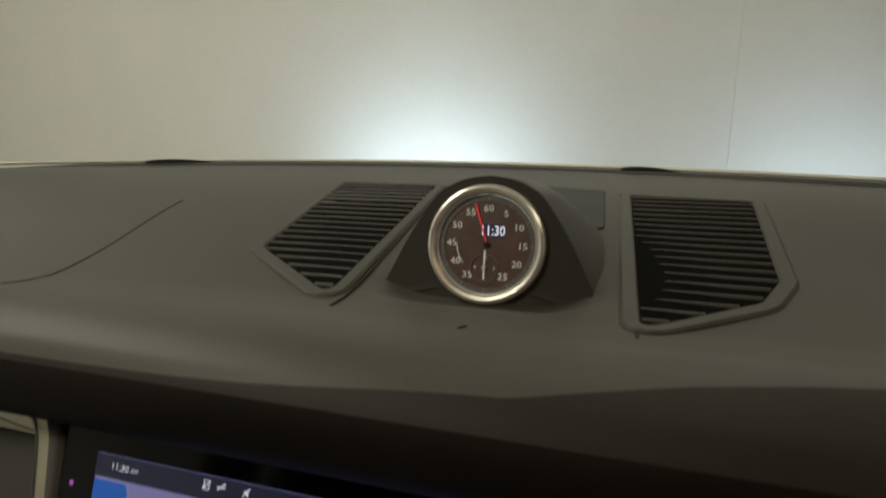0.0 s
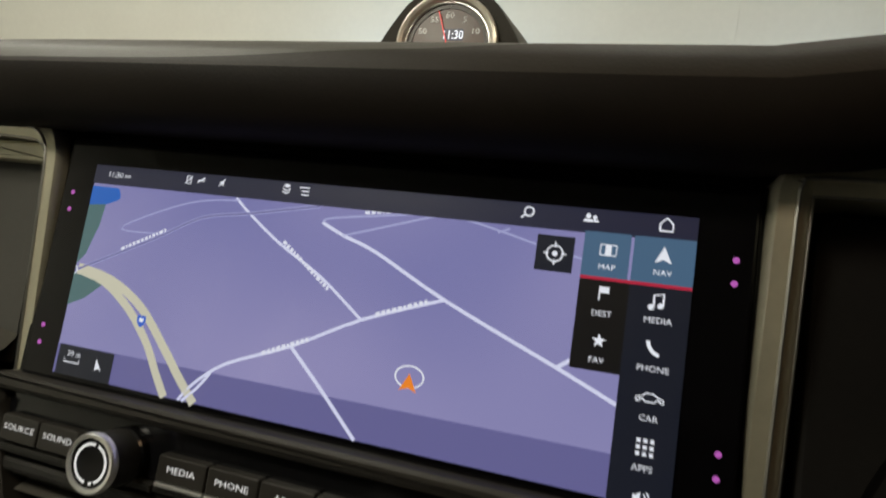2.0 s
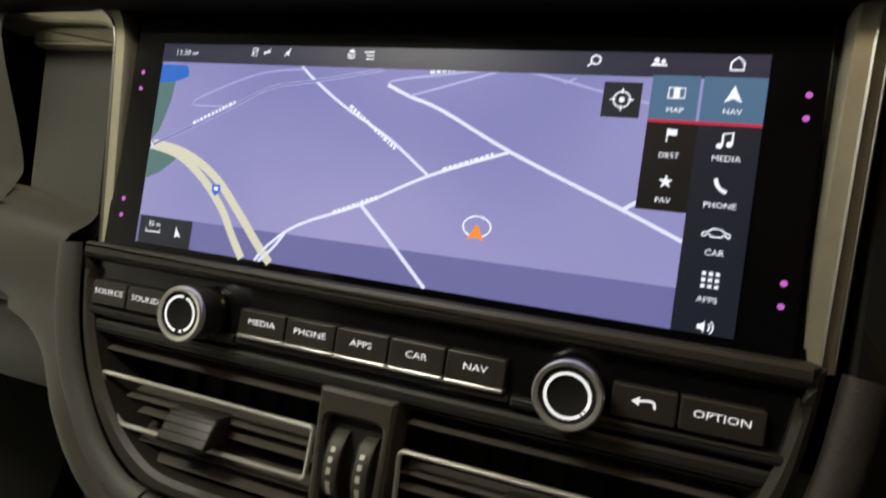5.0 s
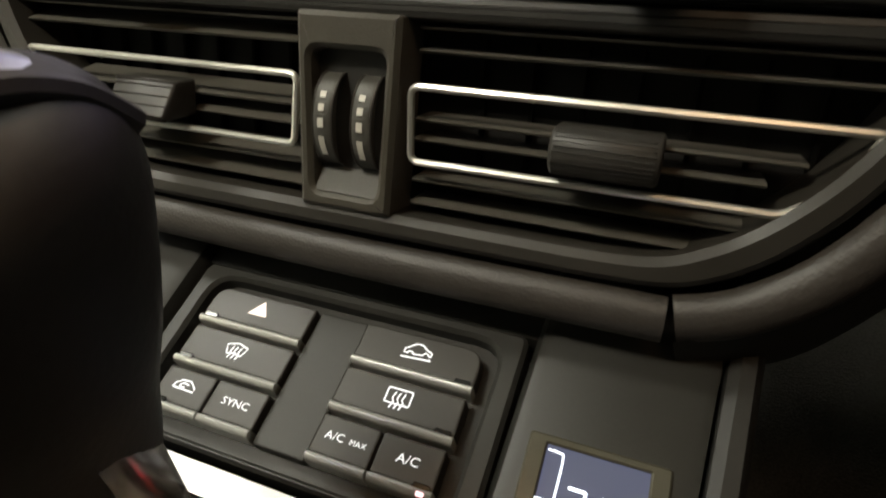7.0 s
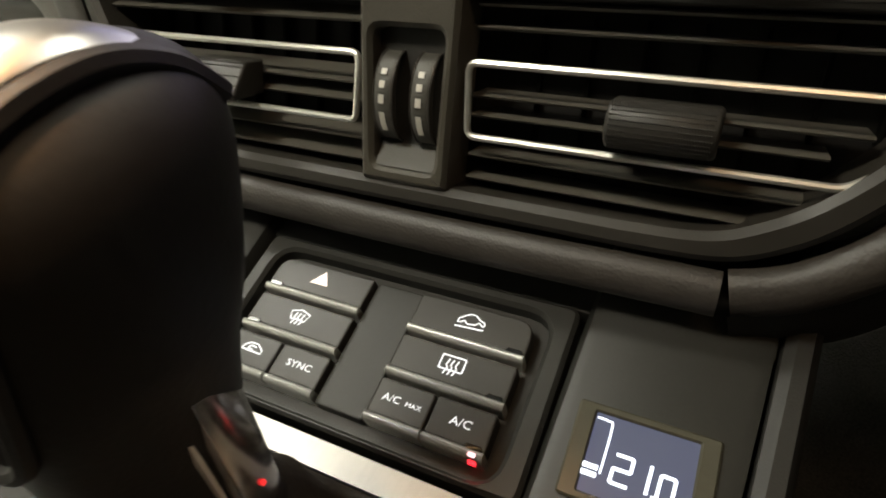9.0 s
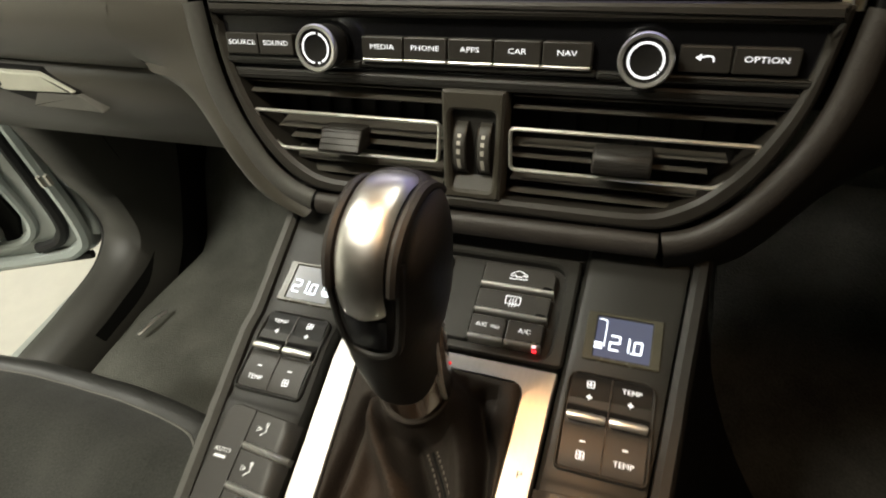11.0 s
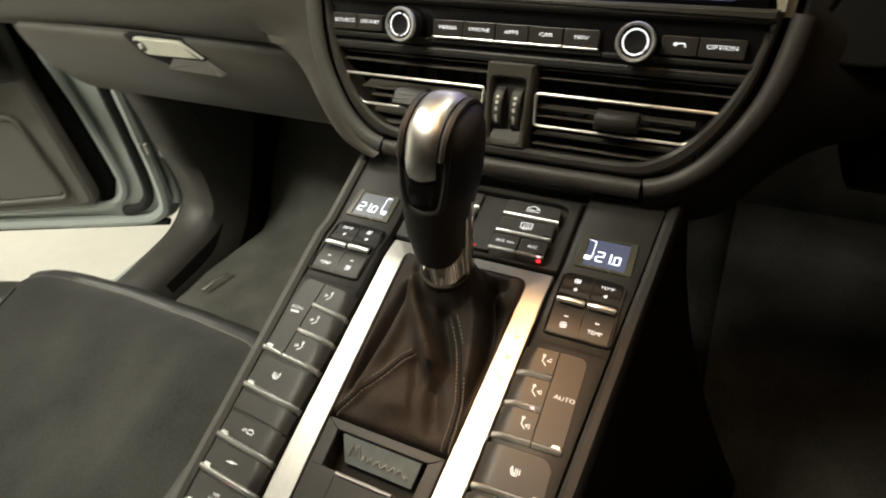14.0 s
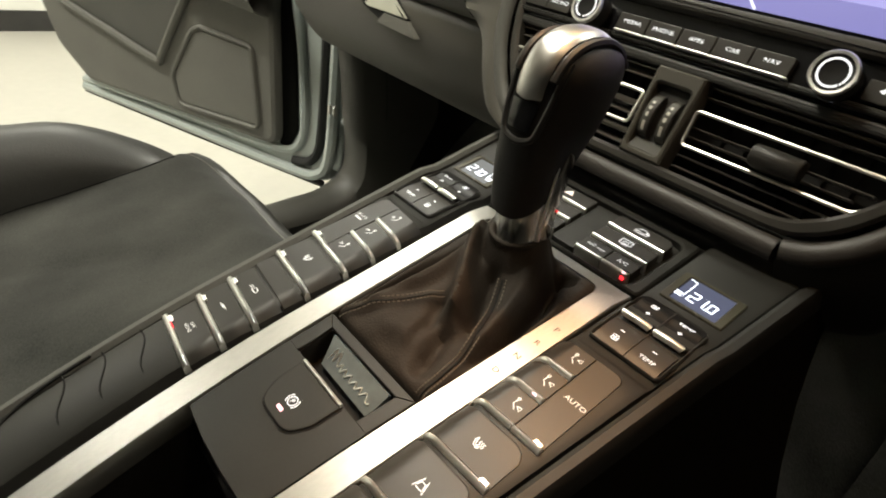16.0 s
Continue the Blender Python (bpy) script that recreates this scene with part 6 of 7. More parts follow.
script = spline([(-0.020, 0.30), (-0.0175, 0.80), (-0.0165, 0.35), (-0.0140, 0.80), (-0.0120, 0.35), (-0.0090, 0.55), (-0.0085, 0.30), (-0.0050, 0.52), (-0.0040, 0.30), (0.0, 0.52), (0.0010, 0.30), (0.0050, 0.50), (0.0060, 0.30), (0.0100, 0.52), (0.0105, 0.30), (0.0145, 0.52), (0.0165, 0.28), (0.0190, 0.35)], 4)
part("script_stroke", rod([(a, b, 0.0002) for a, b in script], 0.0005, slope, n=5), CHROME, badge)
switch = thing("parking_brake_switch", deck(0, -0.133), "shield-shaped parking brake switch with a red glow below the lamp, drawn as a lit piece", "switch")
shield = rounded([(-0.0185, -0.1200), (-0.0180, -0.1350), (-0.0125, -0.1470), (0.0125, -0.1470), (0.0180, -0.1350), (0.0185, -0.1200)], [0.001, 0.010, 0.012, 0.012, 0.010, 0.001], 5)
part("gap", slab(shrunk(shield, -0.0009), -0.005, -0.0019, deck), VOID, switch)
part("key", slab(shield, -0.0026, -0.0008, deck, 0.0007), DECK, switch)
part("chrome_strip", rod([(-0.0182, -0.1192, -0.0006), (0.0, -0.1192, -0.0003), (0.0182, -0.1192, -0.0006)], 0.0011, deck, n=8), CHROME, switch, "chrome strip")
bm = bmesh.new()
stroke(circle(0.0, -0.1355, 0.0026, 18), 0.0005, -0.0007, deck, bm=bm)
stroke(circle(0.0, -0.1355, 0.0038, 8, -0.8, 0.8), 0.0005, -0.0007, deck, bm=bm)
stroke(circle(0.0, -0.1355, 0.0038, 8, 2.34, 3.94), 0.0005, -0.0007, deck, bm=bm)
words("P", 0.0028, 0.0, -0.1355, -0.0005, deck, bm)
part("symbol", bm, LEGEND, switch)
part("lamp", slab(rrect(-0.0034, -0.1428, 0.0010, -0.1410, 0.0003), -0.002, -0.0004, deck), WHITELED, switch, "lit red-white lamp")

# ---- gear lever and its leather boot ----
boot = thing("gear_lever_boot", deck(0, -0.03), "dark brown-black leather boot with stitched seams", "gear boot")
NB, SLEEVE = 160, 0.74
# ridges (+) and valleys (-) of the slack leather: line in the deck's plane, height, half width
FOLDS = [([(-0.0290, 0.008), (-0.0330, -0.036), (-0.0365, -0.074)], -0.0075, 0.0052), ([(-0.0205, -0.004), (-0.0240, -0.040), (-0.0310, -0.076)], 0.0036, 0.0060),
         ([(-0.0190, 0.004), (-0.0125, -0.012), (0.0040, -0.034), (0.0135, -0.0475)], 0.0085, 0.0060), ([(0.0050, -0.010), (0.0140, -0.026), (0.0215, -0.044)], -0.0060, 0.0052),
         ([(0.0250, 0.024), (0.0350, -0.002), (0.0400, -0.036), (0.0415, -0.060)], -0.0070, 0.0046), ([(0.0180, 0.014), (0.0285, -0.020), (0.0340, -0.048)], 0.0034, 0.0058),
         ([(0.0165, -0.056), (0.0215, -0.069), (0.0260, -0.083)], -0.0042, 0.0060), ([(-0.010, -0.074), (0.006, -0.066)], 0.0030, 0.0120), ([(0.0180, 0.0285), (0.0350, 0.0265)], -0.0050, 0.0055),
         ([(-0.0200, 0.0285), (-0.0340, 0.022)], -0.0040, 0.0060), ([(-0.0370, -0.086), (-0.0100, -0.046), (0.0010, -0.032)], 0.0016, 0.0050), ([(-0.0020, -0.040), (0.0060, -0.058)], -0.0026, 0.0050)]


def line_away(p, line):
    """Distance from a line, and how far along it (0 to 1) the nearest place lies."""
    best, at_ = 9.0, 0.0
    for k, (a, b) in enumerate(zip(line, line[1:])):
        dx, dy = b[0] - a[0], b[1] - a[1]
        q = max(0.0, min(1.0, ((p[0] - a[0]) * dx + (p[1] - a[1]) * dy) / (dx * dx + dy * dy)))
        d = math.hypot(p[0] - a[0] - dx * q, p[1] - a[1] - dy * q)
        if d < best:
            best, at_ = d, (k + q) / (len(line) - 1)
    return best, at_


def boot_point(a, f, height):
    """On the boot at an angle, from the trim's opening (f 0) over the slack floor to the sleeve round the lever's neck (f 1)."""
    c, s = math.cos(a), math.sin(a)
    m = max(abs(c), abs(s))
    sq = (c / m, s / m)
    w = -0.0262 + 0.0630 * sq[1]
    u = (trim_in(w) + 0.001) * sq[0]
    wide = 1.0 + 0.30 * (1 - max(0.0, f - SLEEVE) / (1 - SLEEVE)) ** 2.0
    wide *= 1.0 + 0.035 * math.sin(5 * a + 0.8) * min(1.0, (1 - f) / 0.12)
    nu, nw = 0.0168 * wide * c, 0.0168 * wide * s + 0.0115 + 0.0042 * max(0.0, min(1.0, (f - 0.5) / 0.5))
    blend = 1 - min(1.0, f / SLEEVE)
    pu, pw = u * blend + nu * (1 - blend), w * blend + nw * (1 - blend)
    fold = 0.0
    for line, size, width in FOLDS:
        d, along = line_away((pu, pw), line)
        fold += 1.75 * size * math.exp(-(d / (0.85 * width)) ** 2) * min(1.0, (1.05 - along) / 0.15)
    fold *= min(1.0, max(0.0, (f - 0.02) / 0.14)) * max(0.0, min(1.0, (0.98 - f) / 0.22))
    fold += 0.0010 * noise.noise(Vector((pu * 90, pw * 90, 2))) * min(1.0, f / 0.1) * min(1.0, (1 - f) / 0.3)
    return (pu, pw, height + fold)


prof = spline([(0.0, -0.0100), (0.03, -0.0040), (0.10, -0.0015), (0.25, 0.0000), (0.42, 0.0016), (0.58, 0.0040), (0.68, 0.0070), (0.74, 0.0105), (0.80, 0.0150), (0.87, 0.0195), (0.94, 0.0228), (1.0, 0.0252)], 6)
rings = [[boot_point(2 * math.pi * k / NB + math.pi / 4, f, h) for k in range(NB)] for f, h in prof]
part("leather", loft(rings, deck, caps=False), BOOT, boot)
skin = np.array([p for ring in rings for p in ring])
for line in ([(-0.0382, -0.0872), (-0.0230, -0.0672), (-0.0102, -0.0458), (-0.0040, -0.0375)], [(0.0362, -0.0868), (0.0358, -0.0700), (0.0327, -0.0530), (0.0247, -0.0300), (0.0120, -0.0085)]):
    pts = []
    for u, w in spline(line, 10):
        d = np.hypot(skin[:, 0] - u, skin[:, 1] - w)
        near = np.argsort(d)[:4]
        pts.append(Vector((u, w, float(np.average(skin[near, 2], weights=1 / (d[near] + 0.0003))))))
    part("seam", rod([(p.x, p.y, p.z + 0.0003) for p in pts], 0.0006, deck, n=5), VOID, boot)
    for side in (-1, 1):
        bm = bmesh.new()
        for p, q in zip(pts, pts[1:]):
            d = (q - p)
            n_ = max(1, round(d.length / 0.0026))
            across = Vector((d.y, -d.x, 0)).normalized() * 0.0023 * side
            for j in range(n_):
                s0, s1 = p + d * (j + 0.15) / n_ + across, p + d * (j + 0.75) / n_ + across
                rod([(s0.x, s0.y, s0.z + 0.0012), (s1.x, s1.y, s1.z + 0.0012)], 0.00042, deck, n=4, bm=bm)
        part("stitching", bm, STITCH, boot, "grey thread stitching")
part("boot_cuff", rod([tuple(deck(*p)) for p in rings[-1]], 0.0011, closed=True, n=8), BOOT, boot)

lever = thing("gear_lever", (0, -0.117, 0.83), "black leather gear lever with a silver cap and chrome neck", "gear lever")


def grip_at(z):
    """Centre, half width and half depth of the grip at height z."""
    tab = GRIP
    for p, q in zip(tab, tab[1:]):
        if p[0] <= z <= q[0]:
            f = (z - p[0]) / (q[0] - p[0])
            return tuple(p[i] + (q[i] - p[i]) * f for i in (1, 2, 3))
    return tab[-1][1:]


GRIP = spline([(0.846, -0.1165, 0.0165, 0.0160), (0.858, -0.1168, 0.0172, 0.0172), (0.875, -0.1170, 0.0188, 0.0192), (0.893, -0.1155, 0.0206, 0.0218), (0.906, -0.1130, 0.0225, 0.0246), (0.920, -0.1090, 0.0230, 0.0266),
               (0.932, -0.1060, 0.0225, 0.0276), (0.941, -0.1040, 0.0196, 0.0250), (0.9475, -0.1030, 0.0130, 0.0175), (0.9500, -0.1025, 0.0040, 0.0060)], 4)
rings = []
for z, yc, hx, hy in GRIP:
    ring = []
    for k in range(48):
        a = 2 * math.pi * k / 48
        c, s = math.cos(a), math.sin(a)
        # the lower end is cut aslant: it reaches down at the back and stops higher in front
        foot = 0.8535 + 0.021 * (1 + s) * (0.75 + 0.25 * s)
        zz = z if z > 0.906 else foot + (z - 0.846) * (0.906 - foot) / 0.060
        y0, x1, y1 = grip_at(zz)
        p = 0.86
        lean = -0.0022 * max(0.0, min(1.0, (0.908 - zz) / 0.028))
        ring.append((lean + x1 * math.copysign(abs(c) ** p, c), y0 + y1 * math.copysign(abs(s) ** p, s), zz))
    rings.append(ring)
rings.insert(0, [(x * 0.90, -0.1165 + (y + 0.1165) * 0.90, z + 0.0004) for x, y, z in rings[0]])
part("grip", loft(rings), GRIPHIDE, lever, "smooth black leather grip")
part("neck", loft([[(0.0153 * math.cos(a) * f, -0.1170 + 0.0153 * math.sin(a) * f, z) for a in np.linspace(0, 2 * math.pi, 41)[:-1]] for z, f in ((0.822, 1.0), (0.836, 1.03), (0.8385, 1.05), (0.841, 1.0), (0.856, 0.985), (0.872, 0.97), (0.900, 0.95))]), POLISHED, lever, "polished chrome neck")


def on_neck(a, z, d=0.0):
    """Round the chrome neck: angle in degrees from the driver's side towards the front, height, out from the metal."""
    r = 0.0153 + d
    return Vector((r * math.cos(radians(a)), -0.1170 + r * math.sin(radians(a)), z))


# release tongue on the neck, framed by a bright bead, its red reflection added as a tiny glowing block
part("release_tongue", sheet([[tuple(on_neck(a, z, (0.0028 + 0.05 * max(0.0, z - 0.856)) * min(1.0, (z - 0.8405) / 0.003, (47 - a) / 5, (a + 5) / 5))) for a in np.linspace(-4, 46, 13)] for z in (0.8408, 0.8420, 0.8440, 0.855, 0.870, 0.885, 0.898)]), RELEASE, lever, "tinted chrome release tongue")
bead = [(-9, 0.8930), (-9, 0.870), (-9, 0.850), (-7, 0.8425), (0, 0.8395), (20, 0.8390), (40, 0.8395), (48, 0.8425), (51, 0.850), (51, 0.870), (51, 0.8930)]
part("release_bead", rod([tuple(on_neck(a, z, 0.0008 + 0.05 * max(0.0, z - 0.856))) for a, z in spline(bead, 4)], 0.0009, n=6), CHROME, lever, "bright bead round the release tongue")
part("red_glint", slab(rrect(0.0176, -0.1122, 0.0184, -0.1112, 0.0001), 0.8605, 0.8616), NEEDLE, lever, "tiny glowing block for a red reflection")


def on_grip(a, z, lift=0.0006):
    """On the back of the grip: a from -1 to 1 across."""
    yc, hx, hy = grip_at(z)
    x = hx * a
    return Vector((x, yc - (hy + lift) * (max(0.0, 1 - abs(a) ** 2.3)) ** 0.43, z))


# the black channel that holds the cap and the lock button
part("channel", sheet([[tuple(on_grip(a, z, 0.0005)) for a in np.linspace(-0.47, 0.47, 9)] for z in np.linspace(0.9020, 0.940, 12)]), VOID, lever)
# silver cap running over the top and down the back
cap_line = spline([(-0.1378, 0.9195), (-0.1377, 0.9262), (-0.1356, 0.9350), (-0.1300, 0.9440), (-0.1215, 0.9500), (-0.1105, 0.9530), (-0.0985, 0.9528), (-0.0875, 0.9480), (-0.0800, 0.9400)], 5)
rows = []
kk = len(cap_line)
for j, (y, z) in enumerate(cap_line):
    a, b = Vector(cap_line[max(j - 1, 0)]), Vector(cap_line[min(j + 1, kk - 1)])
    d = (b - a).normalized()
    nrm = Vector((-d.y, d.x))
    f = j / (kk - 1)
    half = 0.0086 + 0.0022 * f
    if j < 3:
        half *= (0.80, 0.94, 0.99)[j]
    row = []
    for q in np.linspace(-1, 1, 13):
        sag = 0.0016 * q * q + 0.0014 * abs(q) ** 7
        row.append((half * q, y - nrm.x * sag, z - nrm.y * sag + (0.0016 * q * q if j == 0 else 0)))
    rows.append(row)
part("silver_cap", sheet(rows, thick=0.0025), CAPMETAL, lever, "smooth satin silver cap")
for q in (0, 12):
    flange = []
    for j in range(9, kk):
        y, z = cap_line[j]
        out = 0.0030 if q else -0.0030
        flange.append((rows[j][q][0] + out, rows[j][q][1] * 0.985 + (-0.108) * 0.015, rows[j][q][2] - 0.0018))
    part("leather_flange", rod(flange, 0.0024, n=8), GRIPHIDE, lever, "raised leather edge beside the cap")
btn = [[tuple(on_grip(a * (0.82 + 0.18 * f), 0.9045 + 0.0140 * f, 0.0012)) for a in np.linspace(-0.37, 0.37, 9)] for f in np.linspace(0, 1, 6)]
part("lock_button", sheet(btn, thick=0.0015), PIANO, lever, "black lock button")
groove = [(-0.66, 0.9390), (-0.60, 0.928), (-0.54, 0.914), (-0.47, 0.9040), (-0.36, 0.9005), (-0.18, 0.8990), (0.0, 0.8985), (0.18, 0.8990), (0.36, 0.9005), (0.47, 0.9040), (0.54, 0.914), (0.60, 0.928), (0.66, 0.9390)]
part("piping", rod([tuple(on_grip(a, z, 0.0004)) for a, z in spline(groove, 4)], 0.0019, n=8), GRIPHIDE, lever, "raised leather piping")

# ---- passenger's side of the dashboard ----
lowdash = thing("passenger_dash", (-0.4, 0.05, 0.9), "dark grey padded passenger side of the dashboard", "dashboard trim")


def left_profile(x):
    """The dashboard's face beside the fascia, from under the padded edge down to the glove box."""
    g = min(1.0, max(0.0, (-0.165 - x) / 0.30))
    return [(0.060 + 0.01 * g, 1.076), (0.050 + 0.01 * g, 1.062), (0.048 + 0.012 * g, 1.0), (0.042 + 0.012 * g, 0.985), (0.020 + 0.02 * g, 0.968), (0.012 + 0.022 * g, 0.950), (0.020 + 0.022 * g, 0.925), (0.036 + 0.02 * g, 0.910), (0.052 + 0.02 * g, 0.905)]


rows = []
for x in np.linspace(-0.232, -0.74, 24):
    rows.append([(x, y, z - side_drop(x)) for y, z in spline(left_profile(x), 4)])
part("padded_face", sheet(rows), DASH, lowdash, "soft padded face")
# the shoulder that sweeps down beside the fascia to the console
rows = []
arc_l = spline([(0.1705, 0.084, -0.016), (0.1705, 0.072, -0.008), (0.1700, 0.062, 0.0045), (0.1668, 0.045, 0.0045), (0.1635, 0.028, 0.0045), (0.1570, 0.006, 0.0045), (0.1480, -0.014, 0.0045), (0.1340, -0.034, 0.0045), (0.1180, -0.049, 0.0045), (0.1030, -0.0575, 0.0045)], 4)
arc_f = spline([(0.236, 0.090, -0.018), (0.236, 0.078, -0.006), (0.236, 0.064, 0.0085), (0.236, 0.045, 0.0083), (0.234, 0.026, -0.004), (0.206, 0.0120, -0.012), (0.1830, -0.008, -0.012), (0.1640, -0.034, -0.012), (0.1476, -0.0498, -0.012), (0.1150, -0.0605, -0.012)], 4)
# the driver's shoulder takes a darker plastic, standing in for dimmer light
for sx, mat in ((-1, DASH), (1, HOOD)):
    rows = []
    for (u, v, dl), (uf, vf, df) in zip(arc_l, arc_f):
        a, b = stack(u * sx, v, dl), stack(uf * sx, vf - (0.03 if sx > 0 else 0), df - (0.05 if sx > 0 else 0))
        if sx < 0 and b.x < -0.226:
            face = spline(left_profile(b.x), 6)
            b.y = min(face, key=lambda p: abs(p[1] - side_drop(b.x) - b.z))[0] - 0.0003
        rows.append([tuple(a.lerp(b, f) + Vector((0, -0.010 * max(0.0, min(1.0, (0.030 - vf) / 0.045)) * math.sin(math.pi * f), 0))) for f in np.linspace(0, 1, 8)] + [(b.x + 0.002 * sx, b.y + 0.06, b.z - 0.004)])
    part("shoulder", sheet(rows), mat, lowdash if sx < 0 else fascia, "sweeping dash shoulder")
glove = thing("glove_box", (-0.45, 0.06, 0.85), "closed dark grey glove box with a silver handle", "glove box")
rows = []
for x in np.linspace(-0.150, -0.62, 20):
    g = max(0.0, (-0.215 - x) / 0.405)
    rows.append([(x, y, z) for y, z in spline([(0.052, 0.9035 - 0.004 * g), (0.046, 0.895), (0.050, 0.872), (0.070, 0.835), (0.096, 0.806), (0.118, 0.792), (0.135, 0.790)], 4)])
part("lid", sheet(rows, thick=-0.004), DASH, glove, "dark lid")
part("lid_gap", rod([(x, 0.050, 0.9045 - 0.004 * (-0.215 - x) / 0.405) for x in np.linspace(-0.235, -0.62, 12)], 0.0016, n=6), VOID, glove)
part("side_cheek", sheet([[(-0.62, y, z), (-0.70, y + 0.03, z)] for y, z in spline([(0.062, 0.905), (0.052, 0.885), (0.058, 0.86), (0.085, 0.82), (0.115, 0.80)], 4)]), TRIM, glove)
def on_lid(x, z, d):
    return Vector((x, 0.0475 - d, z))


# a raised near-black plate stands for the shadow round the handle
part("handle_recess", slab(rounded([(-0.4190, 0.8835), (-0.3770, 0.8725), (-0.3270, 0.8850), (-0.3590, 0.9030), (-0.4405, 0.9036)], [0.010, 0.002, 0.002, 0.002, 0.003]), 0.0, 0.0070, on_lid, 0.0006), VOID, glove, "finger recess drawn as a shade-dark plate")
hand = slab(rounded([(-0.4080, 0.8842), (-0.3310, 0.8856), (-0.3580, 0.9020), (-0.4290, 0.9024)], [0.009, 0.001, 0.001, 0.006]), 0.0015, 0.0105, on_lid, 0.002)
part("handle", hand, HANDLE, glove, "satin silver handle")
lock = part("handle_lock", slab([(-0.4130 + 0.0078 * math.cos(a) + 0.0010 * math.sin(a), 0.8940 - 0.0030 * math.cos(a) + 0.0046 * math.sin(a)) for a in np.linspace(0, 2 * math.pi, 25)[:-1]], 0.0080, 0.0108, on_lid, 0.0003), DARK, glove, "oval dark lock")
part("keyhole_cap", turned([(0.0030, 0.0105), (0.0030, 0.0116), (0.0022, 0.0120), (0.0001, 0.0118)], on_lid, 18, (-0.4120, 0.8936)), CHROME, lock, "round chrome cap")
# the lip's light is put in by a paler plastic than the lid's
part("lit_lip", slab(rounded([(-0.3880, 0.8706), (-0.3139, 0.8686), (-0.3300, 0.8838), (-0.3740, 0.8838)], 0.001), -0.003, 0.0090, on_lid, 0.001), DOORSKIN, glove, "lip under the handle, coloured pale as if lit")

# driver's lower dashboard, its shade put in as a near-black colour
rows = []
for x in np.linspace(0.235, 0.72, 12):
    rows.append([(x, y, z) for y, z in spline([(0.060, 1.076), (0.045, 1.05), (0.030, 0.98), (0.030, 0.92), (0.060, 0.85), (0.10, 0.82), (0.30, 0.82)], 3)])
drv = thing("driver_dash", (0.45, 0.05, 0.9), "lower dashboard on the driver's side, coloured near-black for shade", "dashboard trim")
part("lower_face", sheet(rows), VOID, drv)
part("panel_joint", rod([(x, 0.0295, 0.955) for x in np.linspace(0.245, 0.715, 6)], 0.0012, n=6), PIT, drv)

# ---- footwell ----
foot = thing("passenger_footwell", (-0.4, 0.4, 0.42), "passenger footwell coloured black for shade, with grey kick trim", "footwell")
# toe board coloured near-black to hold the footwell's shade
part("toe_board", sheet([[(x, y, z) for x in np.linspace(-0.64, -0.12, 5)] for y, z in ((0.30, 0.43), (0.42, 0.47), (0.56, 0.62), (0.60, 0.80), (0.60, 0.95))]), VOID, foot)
# pillar trim sweeping from the dashboard down into the sill
sweep = spline([(0.135, 0.86), (0.165, 0.80), (0.180, 0.736), (0.189, 0.650), (0.192, 0.590), (0.182, 0.540), (0.139, 0.509), (0.068, 0.498), (-0.03, 0.492), (-0.40, 0.486), (-0.9, 0.484)], 5)
rows = []
for y, z in sweep:
    up = min(1.0, max(0.0, (z - 0.50) / 0.16))
    rows.append([(-0.672, y - 0.004 * up, z - 0.004 * (1 - up)), (-0.668, y - 0.014 * up, z + 0.010 * (1 - up)), (-0.648, y - 0.026 * up, z + 0.018 * (1 - up)), (-0.618, y - 0.022 * up, z + 0.014 * (1 - up)),
                 (-0.602, y - 0.006 * up, z + 0.002 * (1 - up)), (-0.592, y + 0.040 * up, z - 0.030 * (1 - up)), (-0.588, y + 0.14 * up, z - 0.085 * (1 - up))])
part("pillar_trim", sheet(rows), PILLAR, foot, "grey plastic pillar and sill trim")
# the kick wall lies in shade, put in as near-black
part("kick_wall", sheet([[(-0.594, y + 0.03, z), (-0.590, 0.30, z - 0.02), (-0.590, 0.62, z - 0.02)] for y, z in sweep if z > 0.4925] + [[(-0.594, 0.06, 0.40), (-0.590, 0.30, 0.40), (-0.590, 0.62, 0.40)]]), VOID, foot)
rub = [(-0.676, y + 0.002, z - 0.001) for y, z in sweep]
part("door_rubber", rod(rub, 0.005, n=8), RUBBER, foot, "black rubber door seal")
part("sill_grip", slab(rounded([(-0.668, -0.02), (-0.640, -0.02), (-0.634, 0.060), (-0.650, 0.075), (-0.666, 0.05)], 0.008), 0.496, 0.5035, plain, 0.002), DARK, foot)
clip = thing("carpet_clip", (-0.52, 0.09, 0.47), "small silver strip on the footwell carpet", "carpet strip")
part("strip", rod([(-0.545, 0.060, 0.480), (-0.537, 0.085, 0.483), (-0.531, 0.108, 0.480)], 0.0035, n=7, flat=0.5), ALU, clip)
# raised carpet from the sill across to the console
rows = []
for y in np.linspace(-0.25, 0.52, 34):
    rise = 0.0 if y < 0.235 else 1.05 * (y - 0.235) * min(1.0, (y - 0.235) / 0.09) ** 0.8
    edge = -0.586 + 0.016 * math.exp(-((y - 0.235) / 0.07) ** 2) + 0.10 * max(0.0, y - 0.30)
    row = [(edge - 0.010, y, 0.440 + rise)]
    for f, lift in ((0, 0.0), (0.02, 0.006), (0.2, 0.009), (0.4, 0.010), (0.6, 0.018), (0.75, 0.035), (0.88, 0.07), (1.0, 0.14)):
        x = edge + (-0.150 - edge) * f
        row.append((x, y, 0.463 + rise + lift + 0.004 * noise.noise(Vector((x * 14, y * 14, 1)))))
    rows.append(row)
part("floor_carpet", sheet(rows), CARPET, foot, "grey looped floor carpet")
